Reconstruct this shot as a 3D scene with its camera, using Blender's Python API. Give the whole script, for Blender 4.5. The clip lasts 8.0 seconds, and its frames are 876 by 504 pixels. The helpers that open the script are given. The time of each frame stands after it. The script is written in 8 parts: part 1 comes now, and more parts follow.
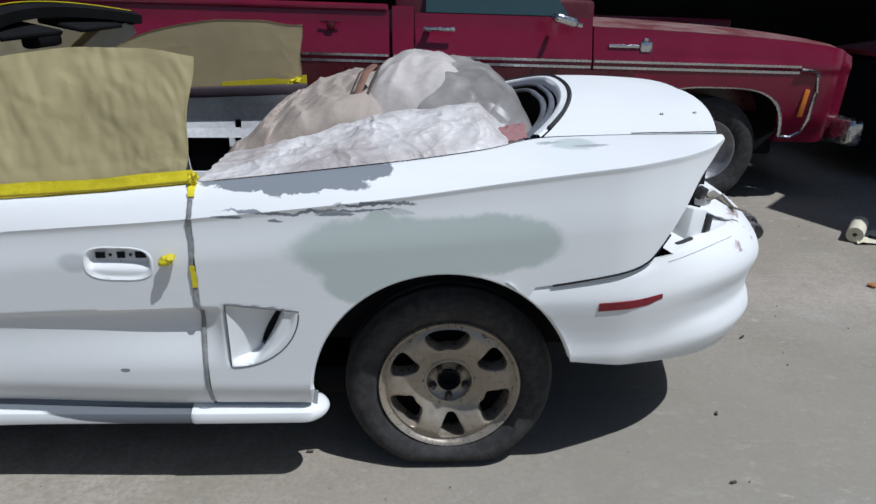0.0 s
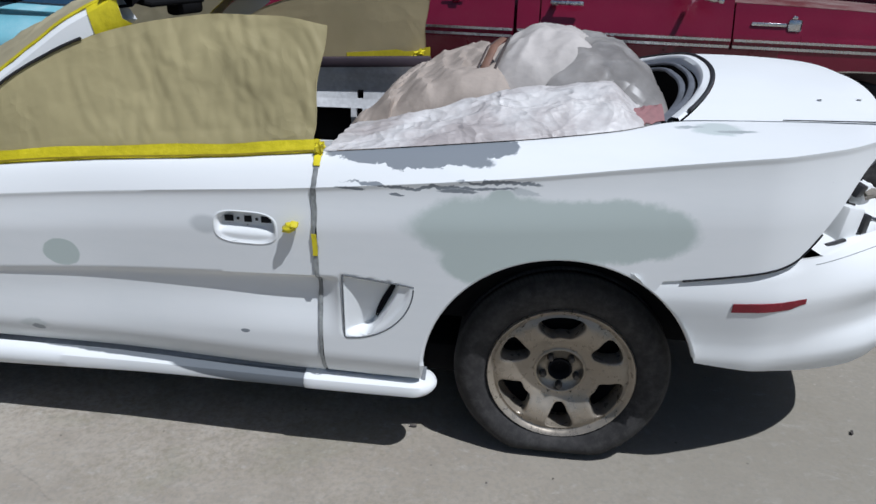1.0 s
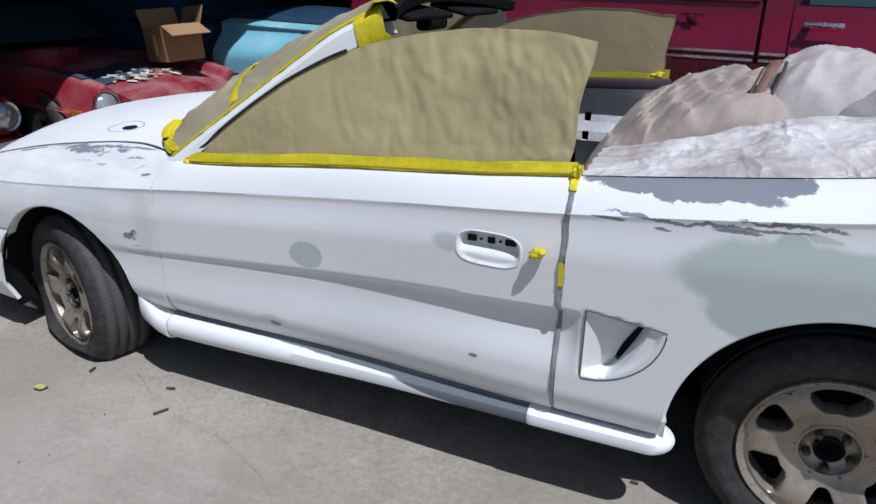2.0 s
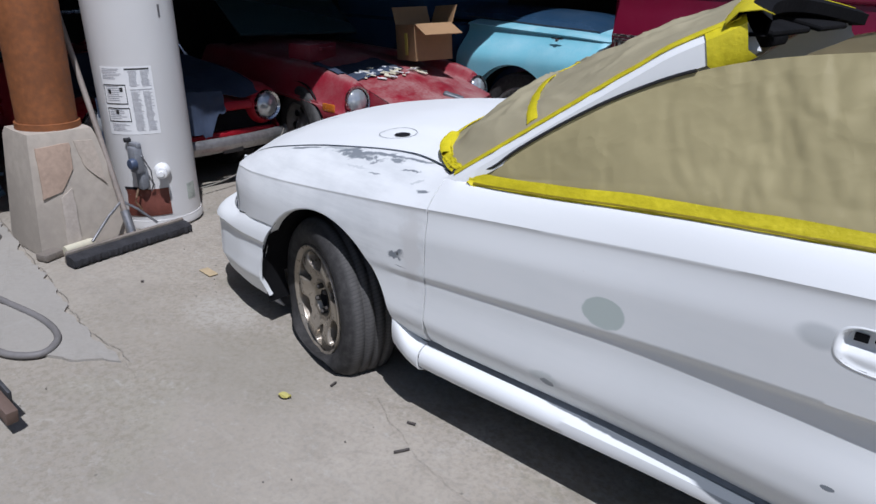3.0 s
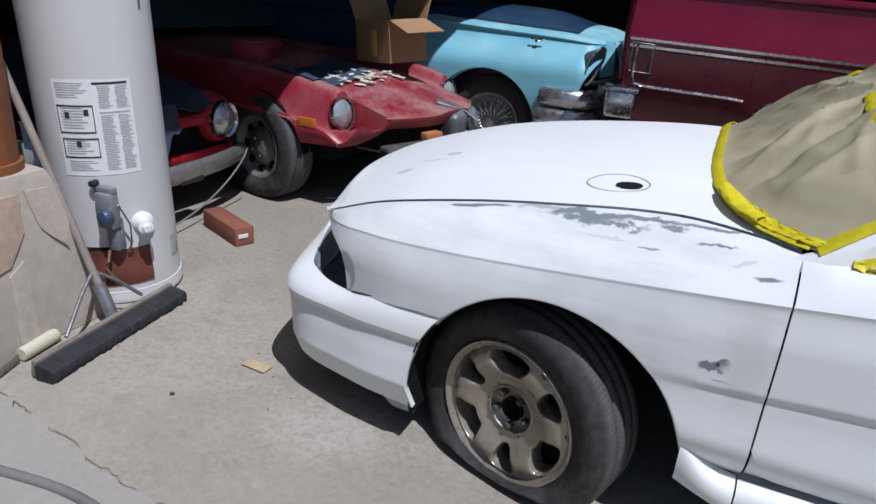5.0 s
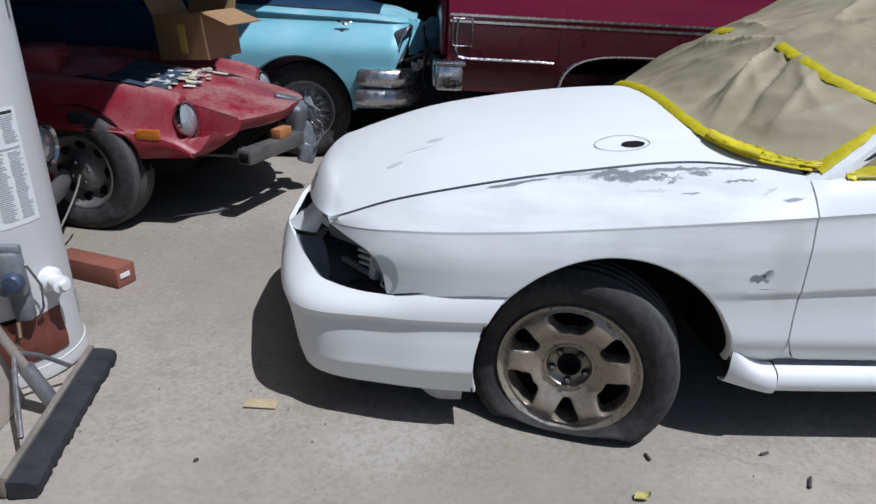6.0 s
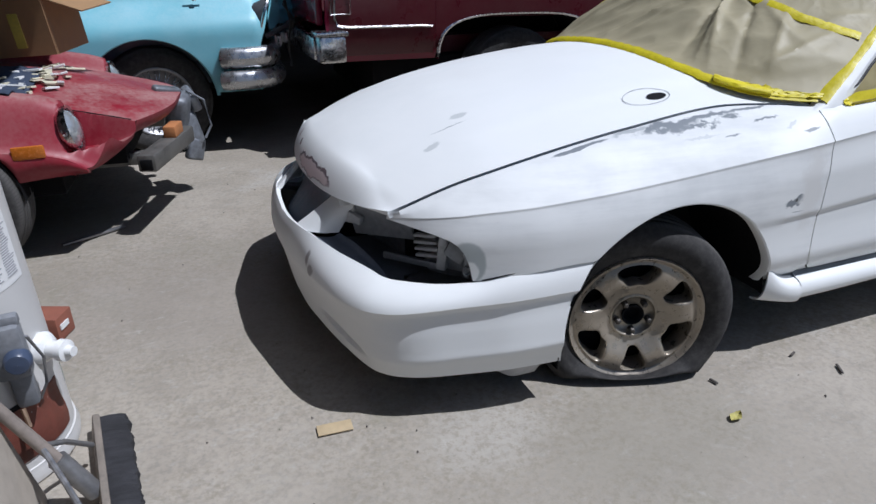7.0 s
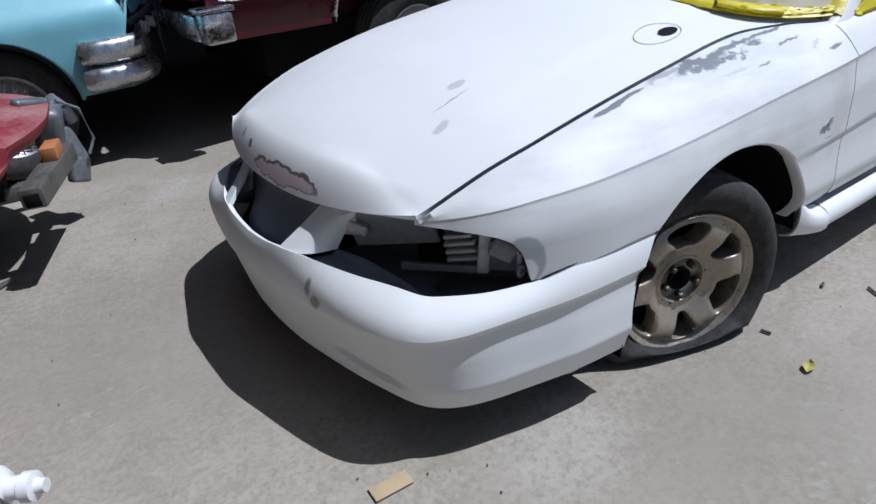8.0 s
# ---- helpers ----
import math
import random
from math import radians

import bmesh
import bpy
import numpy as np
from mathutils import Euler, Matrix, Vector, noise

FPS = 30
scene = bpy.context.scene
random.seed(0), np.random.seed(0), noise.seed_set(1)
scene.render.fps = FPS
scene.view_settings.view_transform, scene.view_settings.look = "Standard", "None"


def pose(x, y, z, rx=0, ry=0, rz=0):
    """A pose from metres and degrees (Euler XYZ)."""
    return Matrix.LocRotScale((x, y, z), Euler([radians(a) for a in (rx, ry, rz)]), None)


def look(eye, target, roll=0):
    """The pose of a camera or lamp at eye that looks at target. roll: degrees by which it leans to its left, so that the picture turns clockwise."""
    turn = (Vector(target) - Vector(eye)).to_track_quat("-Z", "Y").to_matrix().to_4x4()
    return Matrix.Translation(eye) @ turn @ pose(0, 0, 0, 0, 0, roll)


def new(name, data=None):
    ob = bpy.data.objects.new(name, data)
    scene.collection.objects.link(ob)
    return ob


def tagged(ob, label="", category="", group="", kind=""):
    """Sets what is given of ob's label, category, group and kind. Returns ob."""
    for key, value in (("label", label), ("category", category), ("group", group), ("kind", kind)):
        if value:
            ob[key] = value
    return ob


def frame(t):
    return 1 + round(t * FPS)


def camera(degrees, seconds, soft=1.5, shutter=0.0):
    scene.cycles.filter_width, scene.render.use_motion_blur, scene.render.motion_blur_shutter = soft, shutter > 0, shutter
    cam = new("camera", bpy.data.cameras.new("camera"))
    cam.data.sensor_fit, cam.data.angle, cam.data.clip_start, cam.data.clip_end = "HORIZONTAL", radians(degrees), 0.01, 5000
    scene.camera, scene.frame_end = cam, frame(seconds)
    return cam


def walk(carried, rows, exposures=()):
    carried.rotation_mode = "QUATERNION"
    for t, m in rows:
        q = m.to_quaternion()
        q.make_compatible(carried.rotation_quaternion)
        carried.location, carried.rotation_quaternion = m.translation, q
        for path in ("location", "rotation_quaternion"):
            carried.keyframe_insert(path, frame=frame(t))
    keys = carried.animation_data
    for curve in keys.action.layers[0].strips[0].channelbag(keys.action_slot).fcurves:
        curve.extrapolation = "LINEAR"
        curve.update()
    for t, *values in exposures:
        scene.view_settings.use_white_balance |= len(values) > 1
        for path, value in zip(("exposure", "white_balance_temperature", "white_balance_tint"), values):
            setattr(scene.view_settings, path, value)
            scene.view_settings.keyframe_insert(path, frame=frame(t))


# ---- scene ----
cam = camera(66.5, 8.0)
PATH = [
    (0, (-0.108, -1.584, 1.361), (-0.031, 0.281, 0.64), 0.5),
    (0.5, (-0.126, -1.565, 1.354), (-0.168, 0.283, 0.59), 1.3),
    (1, (-0.155, -1.535, 1.351), (-0.379, 0.289, 0.563), 0.9),
    (1.2, (-0.171, -1.533, 1.349), (-0.537, 0.275, 0.577), -0.2),
    (2.3, (-0.483, -1.435, 1.319), (-1.348, 0.21, 0.58), 1.5),
    (2.5, (-0.559, -1.415, 1.319), (-1.551, 0.149, 0.564), 1.4),
    (2.6, (-0.599, -1.4, 1.313), (-1.642, 0.136, 0.57), 1.4),
    (3, (-0.818, -1.317, 1.315), (-1.996, 0.118, 0.569), 2.1),
    (3.5, (-1.152, -1.274, 1.278), (-2.35, 0.151, 0.545), 3.6),
    (4, (-1.515, -1.336, 1.293), (-2.509, 0.222, 0.529), 3.9),
    (4.5, (-1.906, -1.319, 1.285), (-2.8, 0.289, 0.501), 5.0),
    (4.7, (-2.005, -1.308, 1.284), (-2.827, 0.342, 0.508), 4.9),
    (5.8, (-2.84, -1.549, 1.24), (-3.04, 0.307, 0.522), 2.1),
    (6, (-3.025, -1.533, 1.253), (-2.959, 0.316, 0.495), 1.9),
    (6.5, (-3.484, -1.421, 1.204), (-3.044, 0.37, 0.43), 2.7),
    (7, (-3.78, -1.282, 1.259), (-3.113, 0.403, 0.414), -0.5),
    (7.5, (-3.905, -1.033, 1.231), (-3.095, 0.54, 0.298), -7.1),
    (7.9, (-3.977, -0.853, 1.238), (-3.058, 0.652, 0.325), -6.1),
    (8, (-3.976, -0.785, 1.223), (-3.013, 0.68, 0.261), -5.6),
]
walk(cam, [(t, look(eye, target, roll)) for t, eye, target, roll in PATH], [(0, -0.08, 5850, 9.5), (1.0, -0.06, 5850, 10), (2.4, 0.0, 5800, 14), (4.5, 0.0, 5850, 14), (6.0, 0.0, 5780, 12), (7.0, 0.0, 5780, 12), (7.6, 0.0, 5680, 12), (8.0, 0.0, 5680, 12)])

# ---- light ----
SUN_WAY = Vector((0.42, -0.30, 1.0)).normalized()
world = bpy.data.worlds.new("sky")
scene.world = world
world.use_nodes = True
wn = world.node_tree.nodes
sky = wn.new("ShaderNodeTexSky")
sky.sky_type = "NISHITA"
sky.sun_disc = False
sky.sun_elevation = math.asin(SUN_WAY.z)
sky.sun_rotation = math.atan2(SUN_WAY.x, SUN_WAY.y)
world.node_tree.links.new(sky.outputs[0], wn["Background"].inputs[0])
wn["Background"].inputs[1].default_value = 0.050
sun = new("sun", bpy.data.lights.new("sun", "SUN"))
sun.data.energy, sun.data.angle, sun.data.color = 3.9, radians(0.53), (1.0, 0.98, 0.955)
sun.matrix_world = look(SUN_WAY * 30, (0, 0, 0))


# ---- materials ----
class Mat:
    """A node material with a principled shader, and short calls for nodes."""

    def __init__(self, name, rough=0.6, metal=0.0, spec=0.5):
        self.m = bpy.data.materials.new(name)
        self.m.use_nodes = True
        self.t = self.m.node_tree
        self.bsdf = self.t.nodes["Principled BSDF"]
        self.bsdf.inputs["Roughness"].default_value = rough
        self.bsdf.inputs["Metallic"].default_value = metal
        self.bsdf.inputs["Specular IOR Level"].default_value = spec
        self.pos = self.t.nodes.new("ShaderNodeTexCoord").outputs["Object"]

    def put(self, a, b):
        self.t.links.new(a, b)

    def node(self, kind, **inputs):
        n = self.t.nodes.new(kind)
        for k, v in inputs.items():
            key = int(k[1:]) if k[0] == "i" and k[1:].isdigit() else k.replace("_", " ")
            if isinstance(v, bpy.types.NodeSocket):
                self.put(v, n.inputs[key])
            else:
                n.inputs[key].default_value = v
        return n

    def noise(self, scale, detail=4.0, rough=0.55, vec=None, dist=0.0, colour=False):
        n = self.node("ShaderNodeTexNoise", Scale=scale, Detail=detail, Roughness=rough, Distortion=dist, Vector=vec or self.pos)
        return n.outputs["Color" if colour else 0]

    def stretch(self, x, y, z, vec=None):
        n = self.node("ShaderNodeVectorMath", i0=vec or self.pos, i1=(x, y, z))
        n.operation = "MULTIPLY"
        return n.outputs[0]

    def math(self, op, a, b=0.0, clamp=False):
        n = self.node("ShaderNodeMath", i0=a, i1=b)
        n.operation, n.use_clamp = op, clamp
        return n.outputs[0]

    def ramp(self, fac, lo, hi, a=0.0, b=1.0):
        n = self.node("ShaderNodeMapRange", Value=fac, From_Min=lo, From_Max=hi, To_Min=a, To_Max=b)
        n.interpolation_type = "SMOOTHSTEP"
        return n.outputs[0]

    def mix(self, fac, a, b):
        n = self.t.nodes.new("ShaderNodeMix")
        n.data_type = "RGBA"
        for k, v in ((0, fac), (6, a), (7, b)):
            if isinstance(v, bpy.types.NodeSocket):
                self.put(v, n.inputs[k])
            else:
                n.inputs[k].default_value = v if k == 0 else (*v[:3], 1)
        return n.outputs[2]

    def base(self, v):
        if isinstance(v, bpy.types.NodeSocket):
            self.put(v, self.bsdf.inputs["Base Color"])
        else:
            self.bsdf.inputs["Base Color"].default_value = (*v[:3], 1)
        return self

    def rough(self, v):
        self.put(v, self.bsdf.inputs["Roughness"])
        return self

    def bump(self, height, strength=0.3, distance=0.005):
        n = self.node("ShaderNodeBump", Strength=strength, Distance=distance, Height=height)
        self.put(n.outputs[0], self.bsdf.inputs["Normal"])
        return self


def simple(name, colour, rough=0.6, metal=0.0, vary=0.25, scale=12.0, bump=0.1, spec=0.5, dist=0.004):
    """A surface of one colour with two scales of mottling and fine relief."""
    m = Mat(name, rough, metal, spec)
    dark = tuple(c * (1 - vary) for c in colour)
    light = tuple(min(1, c * (1 + vary * 0.6)) for c in colour)
    big, fine = m.noise(scale * 0.3, 5), m.noise(scale * 4, 6)
    both = m.math("ADD", m.math("MULTIPLY", big, 0.65), m.math("MULTIPLY", fine, 0.35))
    m.base(m.mix(m.ramp(both, 0.3, 0.7), dark, light))
    m.rough(m.ramp(fine, 0.3, 0.7, max(0, rough - 0.1), min(1, rough + 0.1)))
    if bump:
        m.bump(fine, bump, dist)
    return m.m


def paint(name, patches=(), base=(0.788, 0.80, 0.793), tint=(0.667, 0.70, 0.697), tinted=0.3, rough=0.50):
    """White primer and paint with faint sanding marks. patches: centre, radii, colour, edge softness, raggedness."""
    m = Mat(name, rough, 0.0, 0.28)
    cloud = m.noise(2.2, 5, 0.6)
    streak = m.noise(3.0, 5, 0.6, m.stretch(1.0, 2.0, 9.0))
    fac = m.math("MULTIPLY", m.ramp(m.math("ADD", m.math("MULTIPLY", cloud, 0.6), m.math("MULTIPLY", streak, 0.4)), 0.42, 0.68), tinted)
    col = m.mix(fac, base, tint)
    rag = m.node("ShaderNodeVectorMath", i0=m.noise(16.0, 6, 0.65, colour=True), i1=(0.5, 0.5, 0.5))
    rag.operation = "SUBTRACT"
    dirt = m.ramp(m.noise(90.0, 3), 0.72, 0.80, 0.0, 0.25)
    col = m.mix(dirt, col, (0.55, 0.53, 0.50))
    for centre, radii, colour, soft, ragged in patches:
        off = m.node("ShaderNodeVectorMath", i0=rag.outputs[0], i1=(ragged, ragged, ragged))
        off.operation = "MULTIPLY"
        p = m.node("ShaderNodeVectorMath", i0=m.pos, i1=off.outputs[0])
        p.operation = "ADD"
        d = m.node("ShaderNodeVectorMath", i0=p.outputs[0], i1=centre)
        d.operation = "SUBTRACT"
        s = m.node("ShaderNodeVectorMath", i0=d.outputs[0], i1=tuple(1 / r for r in radii))
        s.operation = "MULTIPLY"
        ln = m.node("ShaderNodeVectorMath", i0=s.outputs[0])
        ln.operation = "LENGTH"
        col = m.mix(m.ramp(ln.outputs["Value"], 1 - soft, 1 + soft, 1.0, 0.0), col, colour)
    m.base(col)
    m.rough(m.ramp(cloud, 0.3, 0.7, rough - 0.08, rough + 0.14))
    m.bump(m.noise(160.0, 3), 0.05, 0.001)
    return m.m


PRIMER, FILLER, STAIN = (0.22, 0.24, 0.26), (0.50, 0.56, 0.53), (0.58, 0.60, 0.60)
WHITE = paint("white_primer")
WHITE_QUARTER = paint("white_primer_quarter", [
    ((-0.12, 0.02, 0.752), (0.30, 0.4, 0.088), FILLER, 0.12, 0.05),
    ((0.10, 0.02, 0.768), (0.18, 0.4, 0.078), FILLER, 0.12, 0.05),
    ((-0.24, 0.02, 0.672), (0.10, 0.4, 0.065), FILLER, 0.14, 0.05),
    ((-0.19, 0.02, 0.835), (0.035, 0.4, 0.018), FILLER, 0.2, 0.04),
    ((-0.43, 0.10, 0.912), (0.22, 0.2, 0.025), PRIMER, 0.04, 0.06),
    ((-0.27, 0.12, 0.935), (0.12, 0.2, 0.016), PRIMER, 0.03, 0.05),
    ((-0.35, 0.05, 0.853), (0.24, 0.2, 0.0045), PRIMER, 0.10, 0.06),
    ((-0.20, 0.05, 0.872), (0.10, 0.2, 0.006), PRIMER, 0.10, 0.06),
    ((-0.45, 0.05, 0.83), (0.02, 0.2, 0.004), PRIMER, 0.1, 0.03),
    ((-0.30, 0.05, 0.845), (0.05, 0.2, 0.006), PRIMER, 0.2, 0.03),
    ((-0.57, 0.05, 0.838), (0.035, 0.2, 0.004), PRIMER, 0.2, 0.04),
    ((-0.14, 0.05, 0.852), (0.03, 0.2, 0.008), (0.55, 0.58, 0.58), 0.3, 0.04),
    ((-0.19, 0.05, 0.618), (0.05, 0.2, 0.004), PRIMER, 0.2, 0.03),
    ((-0.52, 0.05, 0.85), (0.03, 0.2, 0.005), PRIMER, 0.1, 0.05),
    ((0.335, 0.215, 0.975), (0.060, 0.055, 0.05), (0.55, 0.60, 0.58), 0.2, 0.06),
    ((0.375, 0.19, 0.97), (0.045, 0.014, 0.05), (0.38, 0.41, 0.41), 0.2, 0.06),
    ((0.27, 0.235, 0.98), (0.035, 0.010, 0.05), (0.42, 0.45, 0.45), 0.2, 0.06),
])
WHITE_DOOR = paint("white_primer_door", [
    ((-1.42, 0.05, 0.594), (0.058, 0.3, 0.040), FILLER, 0.06, 0.015),
    ((-1.56, 0.06, 0.352), (0.045, 0.3, 0.012), (0.62, 0.65, 0.64), 0.4, 0.04),
    ((-1.55, 0.06, 0.340), (0.020, 0.3, 0.009), (0.34, 0.36, 0.37), 0.15, 0.03),
    ((-0.885, 0.0, 0.405), (0.014, 0.3, 0.006), PRIMER, 0.06, 0.01),
    ((-0.97, 0.0, 0.715), (0.04, 0.3, 0.024), STAIN, 0.3, 0.01),
])
WHITE_FENDER = paint("white_primer_fender", [
    ((-2.47, 0.225, 0.78), (0.10, 0.022, 0.06), PRIMER, 0.35, 0.16),
    ((-2.36, 0.235, 0.80), (0.16, 0.012, 0.06), PRIMER, 0.30, 0.10),
    ((-2.38, 0.205, 0.80), (0.07, 0.008, 0.06), PRIMER, 0.30, 0.12),
    ((-2.26, 0.215, 0.80), (0.035, 0.010, 0.06), PRIMER, 0.30, 0.10),
    ((-2.17, 0.235, 0.80), (0.07, 0.009, 0.06), PRIMER, 0.30, 0.06),
    ((-2.58, 0.25, 0.76), (0.06, 0.010, 0.06), (0.42, 0.44, 0.45), 0.30, 0.06),
    ((-2.16, 0.175, 0.78), (0.04, 0.004, 0.06), PRIMER, 0.30, 0.05),
    ((-2.10, 0.13, 0.77), (0.02, 0.006, 0.06), STAIN, 0.30, 0.06),
    ((-2.40, 0.165, 0.77), (0.06, 0.004, 0.06), STAIN, 0.30, 0.05),
    ((-2.75, 0.245, 0.74), (0.09, 0.008, 0.06), PRIMER, 0.15, 0.03),
    ((-2.05, 0.10, 0.755), (0.026, 0.0045, 0.03), PRIMER, 0.30, 0.04),
    ((-2.30, 0.15, 0.765), (0.030, 0.0035, 0.03), PRIMER, 0.30, 0.03),
    ((-2.45, 0.12, 0.745), (0.05, 0.003, 0.03), PRIMER, 0.30, 0.02),
    ((-2.107, 0.06, 0.545), (0.032, 0.3, 0.016), PRIMER, 0.25, 0.10),
    ((-2.09, 0.06, 0.56), (0.016, 0.3, 0.010), PRIMER, 0.15, 0.03),
    ((-2.103, 0.06, 0.551), (0.0045, 0.3, 0.005), (0.02, 0.02, 0.02), 0.2, 0.0),
    ((-2.085, 0.06, 0.513), (0.026, 0.3, 0.0016), (0.35, 0.36, 0.37), 0.3, 0.004),
    ((-2.05, 0.06, 0.58), (0.04, 0.3, 0.11), (0.70, 0.70, 0.685), 0.4, 0.12),
    ((-3.118, 0.13, 0.476), (0.046, 0.3, 0.062), (0.40, 0.43, 0.43), 0.10, 0.012),
    ((-3.112, 0.13, 0.452), (0.022, 0.3, 0.030), (0.72, 0.73, 0.72), 0.15, 0.012),
], tint=(0.585, 0.60, 0.60), tinted=0.85)
WHITE_HOOD = paint("white_primer_hood", [
    ((-2.971, 0.585, 0.75), (0.024, 0.014, 0.1), (0.56, 0.58, 0.58), 0.25, 0.05),
    ((-3.094, 0.488, 0.68), (0.026, 0.013, 0.1), (0.56, 0.58, 0.58), 0.25, 0.05),
    ((-3.02, 0.545, 0.72), (0.055, 0.0025, 0.1), (0.40, 0.42, 0.43), 0.3, 0.03),
    ((-3.385, 0.825, 0.590), (0.05, 0.178, 0.026), (0.15, 0.12, 0.13), 0.05, 0.06),
    ((-3.385, 0.825, 0.587), (0.05, 0.168, 0.019), (0.64, 0.55, 0.55), 0.08, 0.06),
    ((-3.375, 1.058, 0.612), (0.05, 0.014, 0.013), (0.20, 0.15, 0.16), 0.15, 0.04),
    ((-3.370, 1.145, 0.625), (0.05, 0.013, 0.018), (0.45, 0.38, 0.39), 0.2, 0.05),
])
WHITE_FRONT = paint("white_front_bumper", [
    ((-3.46, 0.575, 0.385), (0.06, 0.010, 0.026), (0.34, 0.33, 0.33), 0.3, 0.03),
    ((-3.46, 0.545, 0.357), (0.06, 0.020, 0.014), (0.36, 0.35, 0.35), 0.3, 0.04),
])
WHITE_ROCKER = paint("white_primer_rocker", [
    ((-0.70, 0.03, 0.288), (0.48, 0.3, 0.066), (0.14, 0.155, 0.17), 0.03, 0.008),
    ((-0.70, 0.03, 0.285), (1.35, 0.3, 0.024), (0.14, 0.155, 0.17), 0.03, 0.005),
])
WHITE_BUMPER = paint("white_scraped_bumper", [
    ((0.90, 0.235, 0.68), (0.050, 0.022, 0.03), (0.40, 0.31, 0.30), 0.2, 0.14),
    ((0.84, 0.190, 0.69), (0.030, 0.010, 0.02), (0.42, 0.37, 0.36), 0.2, 0.12),
    ((0.97, 0.34, 0.68), (0.030, 0.040, 0.03), (0.40, 0.31, 0.30), 0.2, 0.14),
])
WHITE_SHELF = paint("white_scraped_ledge", [
    ((0.93, 0.33, 0.71), (0.05, 0.015, 0.05), (0.42, 0.36, 0.33), 0.2, 0.16),
    ((0.95, 0.45, 0.71), (0.03, 0.05, 0.05), (0.45, 0.38, 0.36), 0.2, 0.16),
    ((0.86, 0.36, 0.73), (0.05, 0.02, 0.05), (0.30, 0.28, 0.27), 0.2, 0.14),
])


def concrete(name="weathered_concrete", grey=0.0):
    m = Mat(name, 0.85, 0.0, 0.25)
    big, mid, fine = m.noise(0.55, 6, 0.6, dist=0.4), m.noise(3.2, 7, 0.62), m.noise(60, 5, 0.6)
    col = m.mix(m.ramp(big, 0.35, 0.66), (0.286, 0.252, 0.205), (0.392, 0.350, 0.294))
    col = m.mix(m.ramp(mid, 0.46, 0.72, 0.0, 0.6), col, (0.255, 0.228, 0.188))
    arcs = m.noise(2.0, 6, 0.7, m.stretch(1.0, 4.0, 1.0), dist=1.6)
    col = m.mix(m.ramp(arcs, 0.52, 0.70, 0.0, 0.30), col, (0.40, 0.375, 0.335))
    col = m.mix(m.ramp(m.noise(0.9, 4, 0.6, dist=1.0), 0.56, 0.64, 0.0, 0.35), col, (0.27, 0.26, 0.19))
    col = m.mix(m.ramp(m.noise(1.3, 5, 0.6, m.stretch(1, 1, 1)), 0.60, 0.72, 0.0, 0.5), col, (0.43, 0.42, 0.40))
    col = m.mix(m.ramp(fine, 0.42, 0.72, 0.0, 0.5), col, (0.21, 0.20, 0.18))
    col = m.mix(m.ramp(m.noise(24, 6, 0.7), 0.56, 0.72, 0.0, 0.5), col, (0.42, 0.40, 0.37))
    # broad ragged patches, two paler and three darker than the concrete round them
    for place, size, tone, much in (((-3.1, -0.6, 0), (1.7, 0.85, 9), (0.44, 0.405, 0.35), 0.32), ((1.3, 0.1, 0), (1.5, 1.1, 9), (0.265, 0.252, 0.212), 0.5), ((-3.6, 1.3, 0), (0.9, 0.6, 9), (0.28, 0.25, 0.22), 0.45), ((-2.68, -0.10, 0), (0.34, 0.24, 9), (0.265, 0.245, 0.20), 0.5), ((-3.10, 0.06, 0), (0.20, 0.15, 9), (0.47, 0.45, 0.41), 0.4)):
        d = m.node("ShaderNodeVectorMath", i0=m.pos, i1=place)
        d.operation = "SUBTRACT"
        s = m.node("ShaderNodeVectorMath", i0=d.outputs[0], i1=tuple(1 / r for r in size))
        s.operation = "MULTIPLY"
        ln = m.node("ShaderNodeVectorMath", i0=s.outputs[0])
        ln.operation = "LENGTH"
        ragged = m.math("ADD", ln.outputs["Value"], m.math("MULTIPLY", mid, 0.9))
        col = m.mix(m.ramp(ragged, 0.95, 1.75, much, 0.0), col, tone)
    scuff = m.math("MULTIPLY", m.ramp(m.noise(13, 8, 0.78, dist=0.3), 0.48, 0.66), m.ramp(big, 0.40, 0.60, 0.16, 0.42))
    col = m.mix(scuff, col, (0.225, 0.205, 0.17))
    chalk = m.math("MULTIPLY", m.ramp(m.noise(9, 8, 0.8, m.stretch(1.0, 2.0, 1.0), dist=0.6), 0.54, 0.68), m.ramp(m.noise(1.6, 3), 0.45, 0.62, 0.10, 0.5))
    col = m.mix(chalk, col, (0.46, 0.445, 0.41))
    worn = m.math("MULTIPLY", m.ramp(m.noise(42, 9, 0.82), 0.46, 0.60), m.ramp(m.noise(0.85, 4, 0.6, dist=0.8), 0.44, 0.58, 0.10, 0.55))
    col = m.mix(worn, col, (0.225, 0.200, 0.150))
    pale = m.math("MULTIPLY", m.ramp(m.noise(30, 9, 0.8, m.stretch(1.0, 1.6, 1.0)), 0.55, 0.66), m.ramp(m.noise(1.1, 3), 0.48, 0.62, 0.05, 0.5))
    col = m.mix(pale, col, (0.47, 0.44, 0.39))
    for lines, part_of in ((m.stretch(1.2, 16.0, 1.0), 7), (m.stretch(13.0, 1.5, 1.0), 5)):
        scratch = m.math("MULTIPLY", m.ramp(m.noise(part_of, 6, 0.7, lines, dist=0.3), 0.63, 0.70), m.ramp(m.noise(1.7, 3), 0.50, 0.62, 0.0, 0.5))
        col = m.mix(scratch, col, (0.235, 0.205, 0.165))
    grit = m.node("ShaderNodeTexVoronoi", Vector=m.pos, Scale=140.0).outputs["Distance"]
